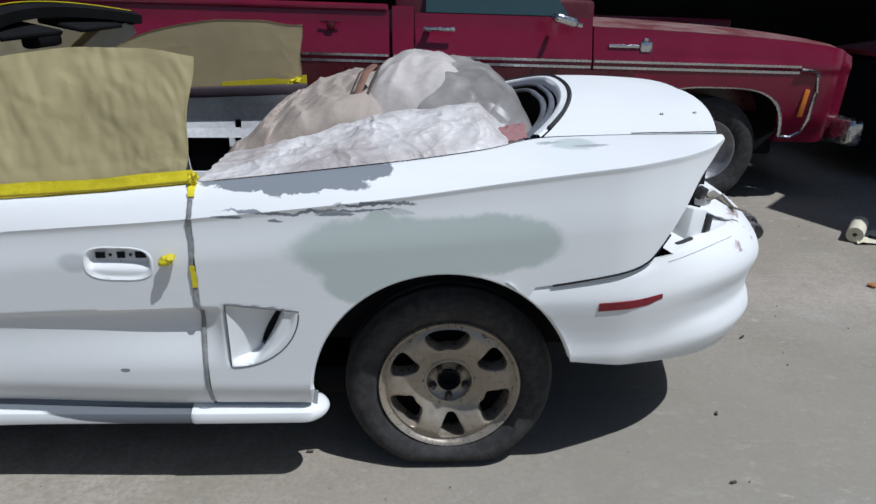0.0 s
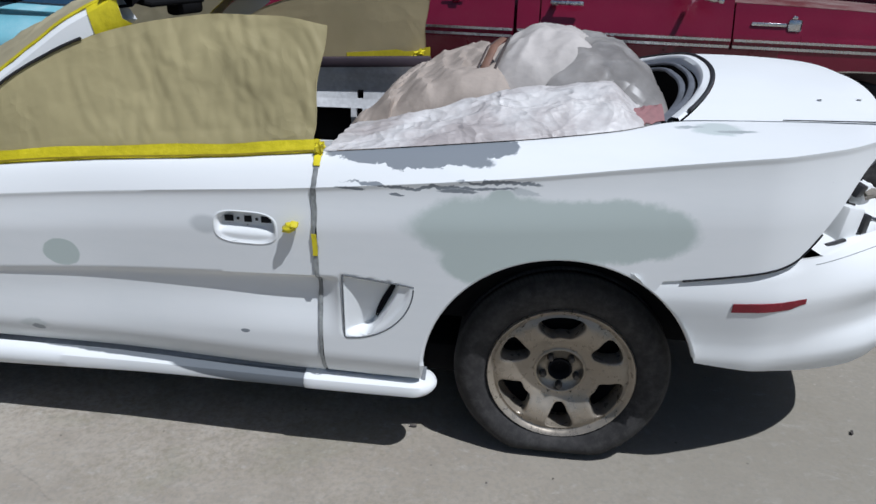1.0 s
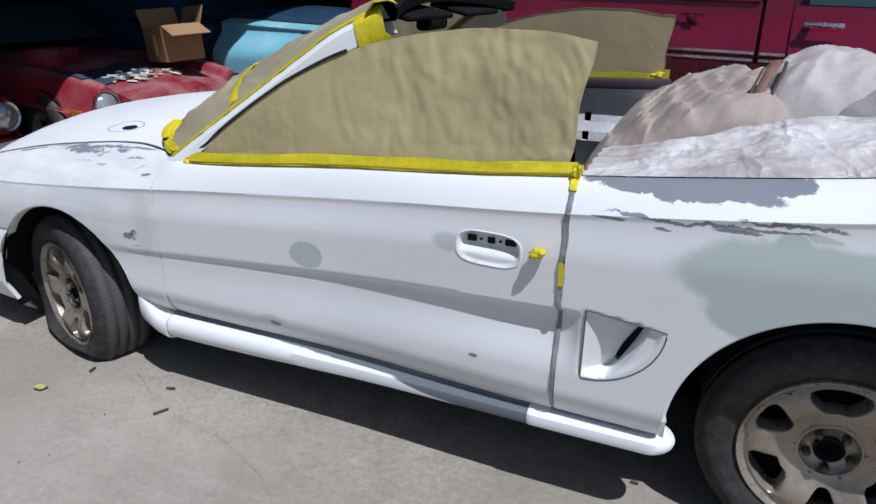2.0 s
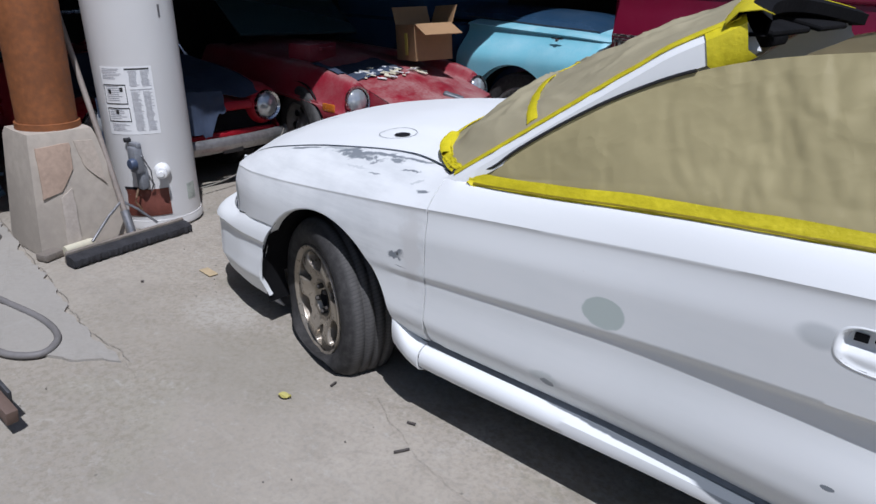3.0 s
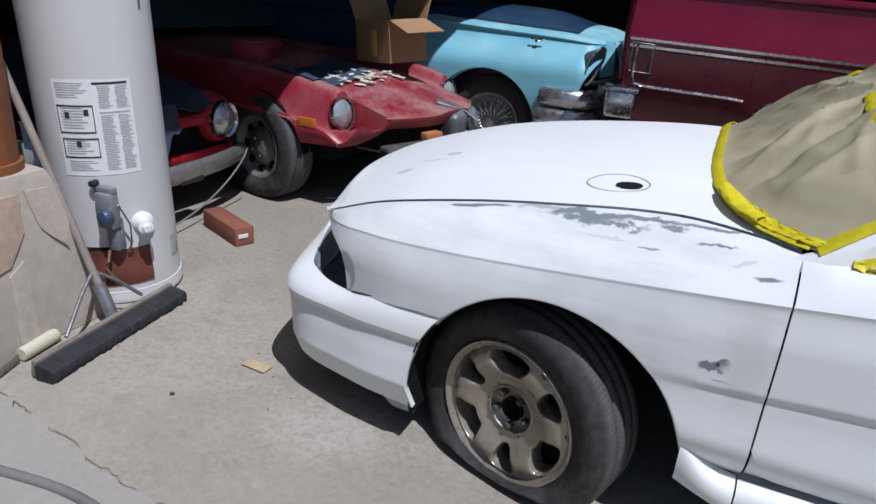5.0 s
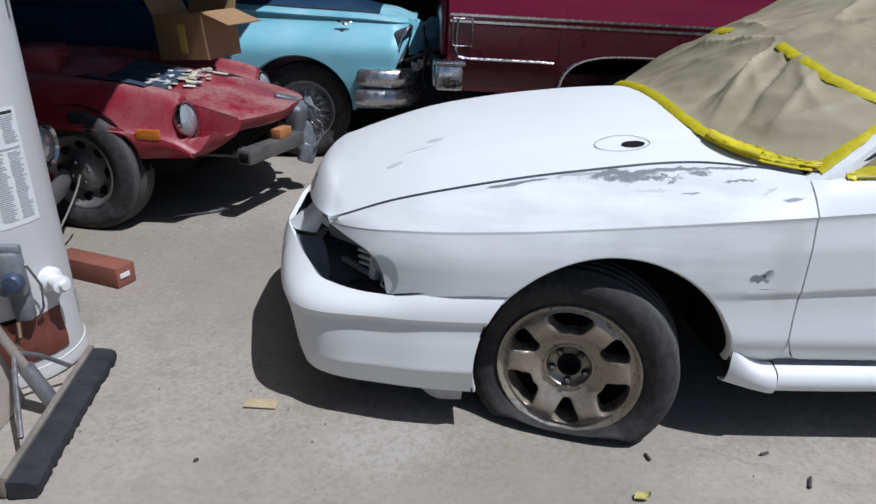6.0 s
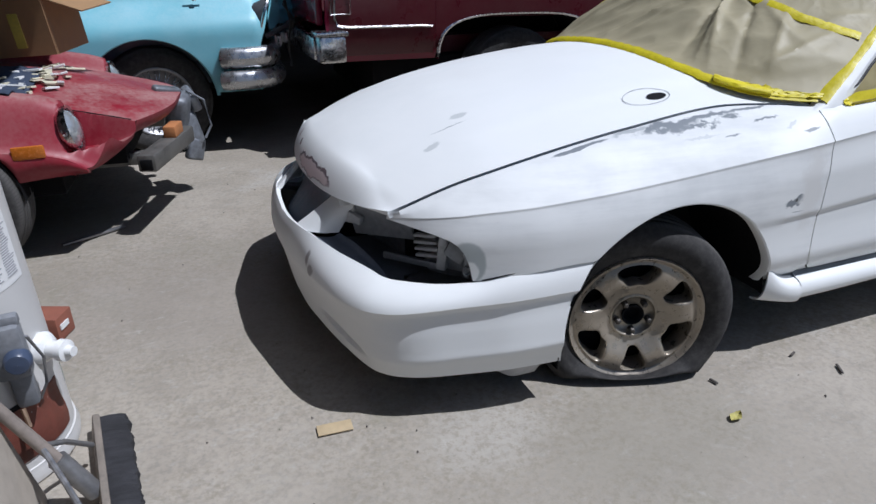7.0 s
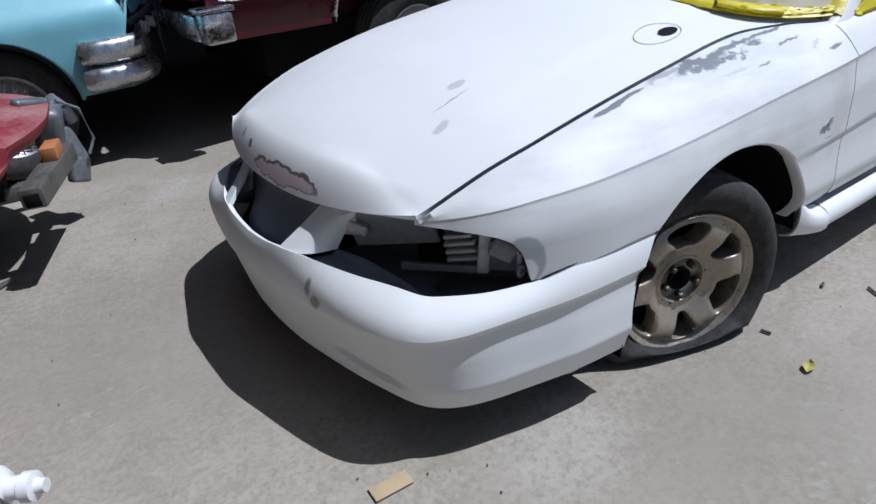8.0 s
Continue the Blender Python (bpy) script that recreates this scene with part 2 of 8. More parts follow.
    col = m.mix(m.ramp(grit, 0.0, 0.22, 0.35, 0.0), col, (0.15, 0.145, 0.13))
    spots = m.node("ShaderNodeTexVoronoi", Vector=m.pos, Scale=5.0).outputs["Distance"]
    col = m.mix(m.ramp(spots, 0.015, 0.03, 0.6, 0.0), col, (0.12, 0.11, 0.09))
    if grey:
        col = m.mix(grey, col, (0.335, 0.325, 0.305))
    m.base(col)
    m.bump(m.math("ADD", m.math("MULTIPLY", mid, 0.6), m.math("MULTIPLY", fine, 0.5)), 0.35, 0.008)
    return m.m


def tread_rubber():
    """Dusty rubber, paler on the tread face, where fine slanted sipes run across."""
    m = Mat("dusty_rubber", 0.82, 0.0, 0.25)
    dust = m.noise(34, 7, 0.7)
    p = m.t.nodes.new("ShaderNodeSeparateXYZ")
    m.put(m.pos, p.inputs[0])
    r = m.math("SQRT", m.math("ADD", m.math("MULTIPLY", p.outputs["X"], p.outputs["X"]), m.math("MULTIPLY", p.outputs["Z"], p.outputs["Z"])))
    turn = m.math("ARCTAN2", p.outputs["X"], p.outputs["Z"])
    sipe = m.math("SINE", m.math("ADD", m.math("MULTIPLY", turn, 140.0), m.math("MULTIPLY", p.outputs["Y"], 90.0)))
    on_tread = m.math("MULTIPLY", m.ramp(p.outputs["Y"], 0.0, 0.02), m.ramp(r, 0.262, 0.285))
    cuts = m.math("MULTIPLY", m.ramp(sipe, 0.35, 0.85), on_tread)
    col = m.mix(m.ramp(dust, 0.35, 0.75), (0.030, 0.029, 0.029), (0.062, 0.059, 0.057))
    # tread mixed paler: dust, plus its sunlit tone put into the colour
    col = m.mix(m.math("MULTIPLY", on_tread, 0.45), col, (0.15, 0.145, 0.14))
    col = m.mix(m.math("MULTIPLY", cuts, 0.32), col, (0.03, 0.03, 0.03))
    m.base(col)
    m.bump(m.math("SUBTRACT", m.math("MULTIPLY", m.noise(110, 4), 0.5), cuts), 0.28, 0.003)
    return m.m


def crumple(m, scale):
    """Heights of a crumpled sheet: many small tilted facets."""
    warp = m.node("ShaderNodeVectorMath", i0=m.noise(3.0, 3, 0.5, colour=True), i1=(0.25, 0.25, 0.25))
    warp.operation = "MULTIPLY"
    p = m.node("ShaderNodeVectorMath", i0=m.pos, i1=warp.outputs[0])
    p.operation = "ADD"
    a = m.node("ShaderNodeTexVoronoi", Vector=p.outputs[0], Scale=scale).outputs["Distance"]
    b = m.node("ShaderNodeTexVoronoi", Vector=p.outputs[0], Scale=scale * 2.7).outputs["Distance"]
    return m.math("ADD", a, m.math("MULTIPLY", b, 0.35))


def masking_paper(name, colour=(0.52, 0.448, 0.238), creased=0.75):
    m = Mat(name, 0.50, 0.0, 0.45)
    a = m.noise(3.0, 4, 0.6)
    m.base(m.mix(m.ramp(a, 0.3, 0.7), tuple(c * 0.90 for c in colour), tuple(c * 1.08 for c in colour)))
    crease = m.math("ABSOLUTE", m.math("SUBTRACT", m.noise(4.2, 2, 0.4, m.stretch(1.6, 1.0, 0.55), dist=0.25), 0.5))
    calm = m.ramp(m.noise(2.1, 3), 0.40, 0.60, 0.08, 0.36)
    m.bump(m.math("ADD", m.math("MULTIPLY", crease, 0.22), m.math("MULTIPLY", crumple(m, 11.0), calm)), creased, 0.03)
    thin = m.node("ShaderNodeBsdfTranslucent", Color=(*colour, 1))
    mixed = m.node("ShaderNodeMixShader", i0=0.30, i1=m.bsdf.outputs[0], i2=thin.outputs[0])
    m.put(mixed.outputs[0], m.t.nodes["Material Output"].inputs[0])
    return m.m


def plastic_sheet():
    m = Mat("wrinkled_plastic_sheet", 0.48, 0.0, 0.5)
    a = m.noise(5.0, 6, 0.65)
    m.base(m.mix(m.ramp(a, 0.35, 0.68), (0.40, 0.36, 0.345), (0.66, 0.64, 0.62)))
    c = m.math("ABSOLUTE", m.math("SUBTRACT", m.noise(5.0, 3, 0.5, m.stretch(1.0, 2.5, 2.0), dist=0.5), 0.5))
    m.bump(m.math("ADD", c, m.math("MULTIPLY", crumple(m, 13.0), 0.55)), 0.8, 0.03)
    return m.m


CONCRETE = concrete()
RUBBER = tread_rubber()
PAPER = masking_paper("brown_masking_paper")
TAPE = simple("yellow_masking_tape", (0.66, 0.56, 0.012), 0.45, vary=0.22, scale=14, bump=0.35, dist=0.006)
BLACK = simple("black_underbody", (0.010, 0.010, 0.011), 0.9, vary=0.4, bump=0.2, spec=0.12)
GAP = simple("dark_seam", (0.015, 0.015, 0.017), 0.9, bump=0, spec=0.12)
TRIM = simple("black_rubber_trim", (0.025, 0.025, 0.027), 0.5, vary=0.3)
WHEEL = simple("bronze_grey_alloy", (0.36, 0.315, 0.255), 0.34, 0.50, vary=0.25, scale=12, bump=0.06)
WHEELDARK = simple("grimy_wheel_hub", (0.10, 0.09, 0.08), 0.5, 0.4, vary=0.4, scale=30)
CHROME = simple("dull_chrome", (0.60, 0.60, 0.61), 0.24, 1.0, vary=0.2, scale=10, bump=0.05)
STEEL = simple("bare_grey_metal", (0.28, 0.28, 0.29), 0.45, 0.7, vary=0.35, scale=14)
SHEET = plastic_sheet()
REDLENS = simple("red_reflector", (0.20, 0.008, 0.02), 0.18, vary=0.25, scale=30, bump=0.05)


# ---- geometry helpers ----
def spline(pairs):
    """A smooth curve through pairs of (x, y) that does not overshoot; takes numbers."""
    xs, ys = [p[0] for p in pairs], [p[1] for p in pairs]
    n = len(xs)
    h = [xs[i + 1] - xs[i] for i in range(n - 1)]
    d = [(ys[i + 1] - ys[i]) / h[i] for i in range(n - 1)]
    m = [d[0]] + [0.0 if d[i - 1] * d[i] <= 0 else 2 * d[i - 1] * d[i] / (d[i - 1] + d[i]) for i in range(1, n - 1)] + [d[-1]]

    def at(x):
        if x <= xs[0]:
            return ys[0]
        if x >= xs[-1]:
            return ys[-1]
        i = max(k for k in range(n - 1) if xs[k] <= x)
        t = (x - xs[i]) / h[i]
        return ((1 + 2 * t) * (1 - t) ** 2 * ys[i] + t * (1 - t) ** 2 * h[i] * m[i]
                + t * t * (3 - 2 * t) * ys[i + 1] + t * t * (t - 1) * h[i] * m[i + 1])
    return at


def step(x, a, b):
    t = min(1.0, max(0.0, (x - a) / (b - a)))
    return t * t * (3 - 2 * t)


def span(a, b, n):
    return [a + (b - a) * i / (n - 1) for i in range(n)]


def mesh_of(name, verts, faces, material, smooth=True):
    me = bpy.data.meshes.new(name)
    me.from_pydata([tuple(v) for v in verts], [], faces)
    me.materials.append(material)
    me.validate()
    if smooth:
        me.polygons.foreach_set("use_smooth", [True] * len(me.polygons))
    me.update()
    return me


def hang(ob, parent):
    if parent is not None:
        ob.parent = parent
        ob.matrix_parent_inverse = parent.matrix_world.inverted()
    return ob


def part(name, geo, material, parent=None, label="", smooth=True):
    """One mesh object from a bmesh, a mesh or (verts, faces), under a thing or a part."""
    if isinstance(geo, bpy.types.Mesh):
        me = geo
    elif isinstance(geo, tuple):
        me = mesh_of(name, geo[0], geo[1], material, smooth)
    else:
        me = bpy.data.meshes.new(name)
        geo.to_mesh(me)
        geo.free()
        me.materials.append(material)
        if smooth:
            me.polygons.foreach_set("use_smooth", [True] * len(me.polygons))
    ob = new(name, me)
    if smooth:
        me.set_sharp_from_angle(angle=radians(38))
    bpy.context.view_layer.update()
    hang(ob, parent)
    return tagged(ob, label)


def thing(name, place, label, category, group=""):
    ob = new(name)
    ob.location = place
    ob.empty_display_size = 0.1
    bpy.context.view_layer.update()
    return tagged(ob, label, category, group)


def grid(points, hem=0.0, inward=None, close=False):
    """Verts and faces of a sheet from rows of points; hem: depth of a folded edge all round."""
    rows = [[Vector(p) for p in r] for r in points]
    if hem:
        nr, nc = len(rows), len(rows[0])

        def fold(i, j):
            a = rows[min(i + 1, nr - 1)][j] - rows[max(i - 1, 0)][j]
            b = rows[i][min(j + 1, nc - 1)] - rows[i][max(j - 1, 0)]
            n = a.cross(b)
            n = n.normalized() if n.length > 1e-9 else Vector((0, 1, 0))
            if inward is not None and n.dot(Vector(inward)) < 0:
                n = -n
            return rows[i][j] + n * hem
        mid = [[fold(i, 0)] + rows[i] + [fold(i, nc - 1)] for i in range(nr)]
        top = [mid[0][0]] + [fold(0, j) for j in range(nc)] + [mid[0][-1]]
        bot = [mid[-1][0]] + [fold(nr - 1, j) for j in range(nc)] + [mid[-1][-1]]
        rows = [top] + mid + [bot]
    nr, nc = len(rows), len(rows[0])
    verts = [p for r in rows for p in r]
    faces = [(i * nc + j, i * nc + j + 1, (i + 1) * nc + j + 1, (i + 1) * nc + j) for i in range(nr - 1) for j in range(nc - 1)]
    if close:
        faces += [(i * nc + nc - 1, i * nc, (i + 1) * nc, (i + 1) * nc + nc - 1) for i in range(nr - 1)]
    return verts, faces


def flip(geo, centre):
    """The mirror image across the plane y = centre."""
    return [Vector((v[0], 2 * centre - v[1], v[2])) for v in geo[0]], [tuple(reversed(f)) for f in geo[1]]


def box(size, place=(0, 0, 0), turn=(0, 0, 0), bevel=0.0, segments=2):
    bm = bmesh.new()
    bmesh.ops.create_cube(bm, size=1.0, matrix=Matrix.Diagonal((*size, 1)))
    if bevel:
        bmesh.ops.bevel(bm, geom=bm.edges[:], offset=bevel, segments=segments, affect="EDGES", profile=0.5)
    bmesh.ops.transform(bm, matrix=pose(*place, *turn), verts=bm.verts[:])
    return bm


def join(*bms):
    out = bmesh.new()
    for b in bms:
        me = bpy.data.meshes.new("tmp")
        b.to_mesh(me)
        b.free()
        out.from_mesh(me)
        bpy.data.meshes.remove(me)
    return out


def tube(path, radius, sides=10, closed=False, flat=1.0):
    """A round bar along a path of points; radius may be a list."""
    pts = [Vector(p) for p in path]
    n = len(pts)
    rows = []
    up = Vector((0, 0, 1))
    for i, p in enumerate(pts):
        a, b = (pts[(i - 1) % n], pts[(i + 1) % n]) if closed else (pts[max(i - 1, 0)], pts[min(i + 1, n - 1)])
        w = (b - a).normalized()
        side = w.cross(up)
        side = side.normalized() if side.length > 0.05 else w.cross(Vector((1, 0, 0))).normalized()
        top = side.cross(w).normalized()
        r = radius[i] if isinstance(radius, (list, tuple)) else radius
        rows.append([p + (side * math.cos(k * math.tau / sides) + top * math.sin(k * math.tau / sides) * flat) * r for k in range(sides)])
    verts = [v for r in rows for v in r]
    faces = []
    for i in range(n if closed else n - 1):
        for k in range(sides):
            a, b = i * sides, ((i + 1) % n) * sides
            faces.append((a + k, a + (k + 1) % sides, b + (k + 1) % sides, b + k))
    if not closed:
        faces += [tuple(range(sides - 1, -1, -1)), tuple(range((n - 1) * sides, n * sides))]
    return verts, faces


def lathe(profile, n=48, axis="z", arc=math.tau, start=0.0):
    """A turned shape from (radius, height) pairs."""
    full = abs(arc - math.tau) < 1e-6
    rows = []
    for r, h in profile:
        row = []
        for k in range(n if full else n + 1):
            a = start + arc * k / n
            c, s = r * math.cos(a), r * math.sin(a)
            row.append(Vector((c, s, h)) if axis == "z" else Vector((c, h, s)) if axis == "y" else Vector((h, c, s)))
        rows.append(row)
    return grid(rows, close=full)


def moved(geo, m):
    return [m @ Vector(v) for v in geo[0]], geo[1]


def merged(*geos):
    verts, faces = [], []
    for v, f in geos:
        n = len(verts)
        verts += list(v)
        faces += [tuple(i + n for i in q) for q in f]
    return verts, faces


# ---- ground ----
def ground_sheet():
    xs = [-400, -60, -20] + span(-8, 6, 57) + [20, 60, 400]
    ys = [-400, -60, -20] + span(-4, 9, 53) + [20, 60, 400]
    rows = [[(x, y, 0.004 * (noise.noise(Vector((x * 0.7, y * 0.7, 1.3)))) - 0.003 if -8 <= x <= 6 and -4 <= y <= 9 else -0.003) for x in xs] for y in ys]
    tagged(part("ground", grid(rows), CONCRETE), "pale weathered concrete yard with stains and tone patches", "ground", kind="structure")


ground_sheet()

# ---- white convertible ----
YC = 0.90
base_y = spline([(-3.285, 0.322), (-3.2, 0.226), (-3.1, 0.164), (-2.9, 0.10), (-2.6, 0.068), (-2.1, 0.05), (-1.4, 0.045), (-0.7, 0.003),
                 (-0.2, -0.008), (0.2, 0.0), (0.42, 0.008), (0.57, 0.05), (0.68, 0.125), (0.78, 0.25)])
shoulder_z = spline([(-3.285, 0.573), (-3.2, 0.592), (-3.02, 0.618), (-2.66, 0.650), (-2.36, 0.677), (-2.0, 0.716), (-1.45, 0.765), (-1.0, 0.805),
                     (-0.66, 0.835), (-0.16, 0.888), (0.12, 0.925), (0.39, 0.958), (0.65, 0.982), (0.78, 0.987)])
crease_z = spline([(-3.2, 0.47), (-2.12, 0.50), (-1.91, 0.515), (-1.44, 0.548), (-0.97, 0.58), (-0.63, 0.598), (-0.4, 0.605), (0.8, 0.62)])
cove = spline([(-2.9, 0.0), (-2.1, 0.008), (-1.4, 0.014), (-1.0, 0.022), (-0.68, 0.035), (-0.64, 0.024), (-0.60, 0.0)])
top_y = spline([(-3.275, 0.335), (-3.1, 0.30), (-2.98, 0.278), (-2.58, 0.262), (-2.25, 0.27), (-2.08, 0.22), (-1.93, 0.135), (-1.3, 0.11), (-0.67, 0.10),
                (-0.18, 0.14), (0.08, 0.19), (0.27, 0.29), (0.5, 0.295), (0.78, 0.28)])
top_z = spline([(-3.275, 0.586), (-3.1, 0.655), (-2.98, 0.69), (-2.58, 0.765), (-2.25, 0.797), (-1.95, 0.800), (-1.3, 0.856), (-0.95, 0.880), (-0.67, 0.905),
                (-0.18, 0.945), (0.33, 0.985), (0.78, 0.995)])
REAR_ARCH, FRONT_ARCH = (-0.025, 0.325, 0.365), (-2.49, 0.225, 0.365)


def side_off(x, z):
    zs, zm = shoulder_z(x), crease_z(x)
    if z >= zm:
        g = (z - zm) / max(1e-6, zs - zm)
        over = 0.25 + 0.75 * step(x, -2.5, -1.7)
        off = 0.004 + over * 0.012 * step(g, 0.50, 0.97) - 0.0024 * step(g, 0.95, 1.0)
    else:
        d = zm - z
        off = 0.004 + 0.8 * cove(x) * step(d, 0.0, 0.022) * (1 - step(d, 0.05, 0.19))
    if x < -1.99 and z > zm:
        off += 0.024 * (1 - step(x, -2.40, -1.99)) * max(0.0, (z - zm) / max(1e-6, zs - zm) - 0.25) ** 2 / 0.5625
    if z < 0.37:
        off += 4.6 * (0.37 - z) ** 2
    return off


def scoop_depth(x, z):
    """The wedge-shaped air scoop behind the door: deep at its rear edge."""
    u = (x + 0.600) / 0.185
    if not -0.1 < u < 1.15:
        return 0.0
    hi = 0.602 - 0.020 * u
    lo = 0.425 + 0.135 * max(0.0, u) ** 2.6
    inside = step(z, lo - 0.004, lo + 0.014) * (1 - step(z, hi - 0.010, hi + 0.006)) * step(u, -0.08, 0.06)
    drop = max(0.0, hi - z) / 0.17
    edge = 0.80 - 0.48 * drop ** 1.3
    tail = 1 - step(u, edge - 0.02, edge + 0.05)
    lip = 1 - step(u, 0.90, 1.02)
    return inside * lip * (0.006 + 0.058 * min(1.0, max(0.0, u / edge)) ** 1.2 * tail)


def side_point(x, v, low, scoop=False):
    """v 0 to 1 up the flank to the shoulder, 1 to 2 over the top to the inner edge."""
    zs = shoulder_z(x)
    b = base_y(x)
    if v <= 1:
        zm = max(crease_z(x), (low + zs) / 2)
        z = low + (zm - low) * v * 2 if v < 0.5 else zm + (zs - zm) * (v * 2 - 1)
        y = b + side_off(x, z)
        if scoop:
            y += scoop_depth(x, z)
        return (x, y, z)
    f = v - 1
    y0 = b + side_off(x, zs)
    yt, zt = top_y(x), max(top_z(x), zs)
    return (x, y0 + (yt - y0) * f, zs + (zt - zs) * (1 - (1 - f) ** 1.7))


def arch(x, a):
    cx, cz, r = a
    return cz + math.sqrt(max(0.0, r * r - (x - cx) ** 2)) if abs(x - cx) < r else -9.0


def stations(a, b, spacing, arches=()):
    xs = span(a, b, max(2, round((b - a) / spacing) + 1))
    for cx, cz, r in arches:
        xs = [x for x in xs if abs(x - cx) > r * 1.02]
        xs += [x for x in (cx - r * math.cos(t) for t in span(0.0, math.pi, 56)) if a <= x <= b]
        xs += [x for x in (cx - r - 0.001, cx + r + 0.001) if a <= x <= b]
    return sorted(set(round(x, 5) for x in xs))


def low_fender(x):
    lamp = spline([(-3.285, 0.568), (-3.24, 0.562), (-3.18, 0.548), (-3.145, 0.530), (-3.124, 0.500), (-3.112, 0.462), (-3.106, 0.425)])(x) if x < -3.106 else 0.0
    side = 0.424 + 0.036 * step(x, -3.15, -2.80) if x < -2.766 else 0.262
    return max(lamp, side, arch(x, FRONT_ARCH))


def low_quarter(x):
    rear = spline([(0.18, 0.641), (0.29, 0.656), (0.42, 0.677), (0.48, 0.690), (0.52, 0.708), (0.55, 0.740), (0.605, 0.82), (0.68, 0.925), (0.78, 0.982)])(x) if x > 0.2 else 0.0
    return max(0.285, rear, arch(x, REAR_ARCH))


def low_door(x):
    return 0.278 + 0.085 * max(0.0, (-x - 1.915) / 0.077) ** 2.6


def skin(a, b, spacing, low, arches=(), nv=26, nt=9, scoop=False, v0=0.0, extra=()):
    xs = sorted(set(stations(a, b, spacing, arches)) | set(round(x, 5) for x in extra))
    vs = span(v0, 1, nv) + span(1.002, 2, nt)
    return grid([[side_point(x, v, low(x), scoop) for x in xs] for v in vs], 0.012, (0, 1, -0.3))


car = thing("convertible", (-1.25, YC, 0), "white convertible coupe in patchy primer, masked for painting, lamps removed", "car")
NEAR = {
    "front_fender": (skin(-3.285, -1.9965, 0.03, low_fender, [FRONT_ARCH], nv=71, extra=span(-3.16, -3.09, 24)), WHITE_FENDER, "sanded white front fender with grey patches"),
    "door_panel": (skin(-1.992, -0.668, 0.03, low_door, nv=71, extra=span(-1.99, -1.90, 24) + span(-0.955, -0.755, 41)), WHITE_DOOR, "white primed door with filler spots"),
    "quarter_panel": (skin(-0.658, 0.775, 0.0125, low_quarter, [REAR_ARCH], nv=111, scoop=True, extra=span(-0.62, -0.39, 66)), WHITE_QUARTER, "white quarter panel with pale green filler"),
}


def handle_r(x, z):
    """How far out of the handle's rounded opening a point lies: 1 on its edge."""
    return (abs((x + 0.855) / 0.087) ** 3.4 + abs((z - 0.715) / 0.043) ** 3.0) ** (1 / 3.2)


def without_handle(geo):
    def inside(f):
        c = sum((geo[0][i] for i in f), Vector()) / len(f)
        return handle_r(c.x, c.z) < 0.965 and c.y < 0.2
    return geo[0], [f for f in geo[1] if not inside(f)]


NEAR["door_panel"] = (without_handle(NEAR["door_panel"][0]),) + NEAR["door_panel"][1:]
body = {}
for name, (geo, mat, label) in NEAR.items():
    body[name] = part(name, geo, mat, car, label)
    part(name, flip(geo, YC), WHITE, car)


def strip(points, width_vec, thick, out):
    """A flat band along points, with the given width vector and thickness towards out."""
    w, o = Vector(width_vec), Vector(out).normalized() * thick
    rows = [[Vector(p), Vector(p) + o, Vector(p) + w + o, Vector(p) + w] for p in points]
    return grid(rows, close=True)


# dark recess behind the seams of the panels
for xg, low in ((-1.9943, 0.30), (-0.663, 0.285)):
    part("door_seam", grid([[Vector(side_point(xg + dx, v, low)) + Vector((0, 0.012, -0.004)) for dx in (-0.02, 0.02)] for v in span(0, 1, 20) + span(1.05, 1.95, 8)]), GAP, car)


corner_rows = [[Vector((x, base_y(x) + side_off(x, z) + 0.005, z)) for x in span(-1.990, -1.885, 16) for z in (0.266 + (low_door(x) - 0.004 - 0.266) * q,)] for q in span(0, 1, 8)]
part("sill_corner", grid(corner_rows, 0.004, (0, 1, 0)), WHITE, car, "white sill under the door's rounded corner")


# hood
def hood_edge(x):
    return top_y(x) + 0.010, top_z(x) + 0.004


hood_mid = spline([(-3.408, 0.604), (-3.37, 0.641), (-3.275, 0.695), (-3.10, 0.755), (-2.9, 0.805), (-2.6, 0.852), (-2.3, 0.882), (-2.14, 0.89)])


def hood_rise(u, x):
    ye, ze = hood_edge(x)
    return ze + (hood_mid(x) - ze) * (1 - abs(u) ** 2.1)


def hood_point(u, s):
    tip = -3.408 + 0.126 * abs(u) ** 2.2
    x = tip * (1 - s) + (-2.145 + 0.150 * abs(u) ** 6) * s
    y = YC + u * (YC - hood_edge(x)[0])
    z = hood_rise(u, x) + 0.006 * step(1 - abs(u), 0.22, 0.30) * step(s, 0.12, 0.4)
    lead = 0.558 + 0.034 * abs(u) ** 3
    z -= (hood_rise(u, tip) - lead) * max(0.0, 1 - s / 0.056) ** 2
    return (x, y, z)


hood = part("hood", grid([[hood_point(u, s) for s in span(0, 0.065, 13) + span(0.075, 1, 44)] for u in span(-1, 1, 61)], 0.012, (0, 0, -1)), WHITE_HOOD, car, "white hood with filler spots and worn nose")
for sgn in (-1, 1):
    part("hood_seam", grid([[Vector((x, (hood_edge(x)[0] - 0.012 + dx) if sgn < 0 else 2 * YC - (hood_edge(x)[0] - 0.012 + dx), top_z(x) - 0.012)) for dx in (0, 0.03)] for x in span(-3.27, -2.1, 30)]), GAP, car)


def disc(centre, rx, ry, normal_up=0.0, n=28):
    c = Vector(centre)
    verts = [c] + [c + Vector((rx * math.cos(k * math.tau / n), ry * math.sin(k * math.tau / n), 0)) for k in range(n)]
    return verts, [(0, 1 + k, 1 + (k + 1) % n) for k in range(n)]


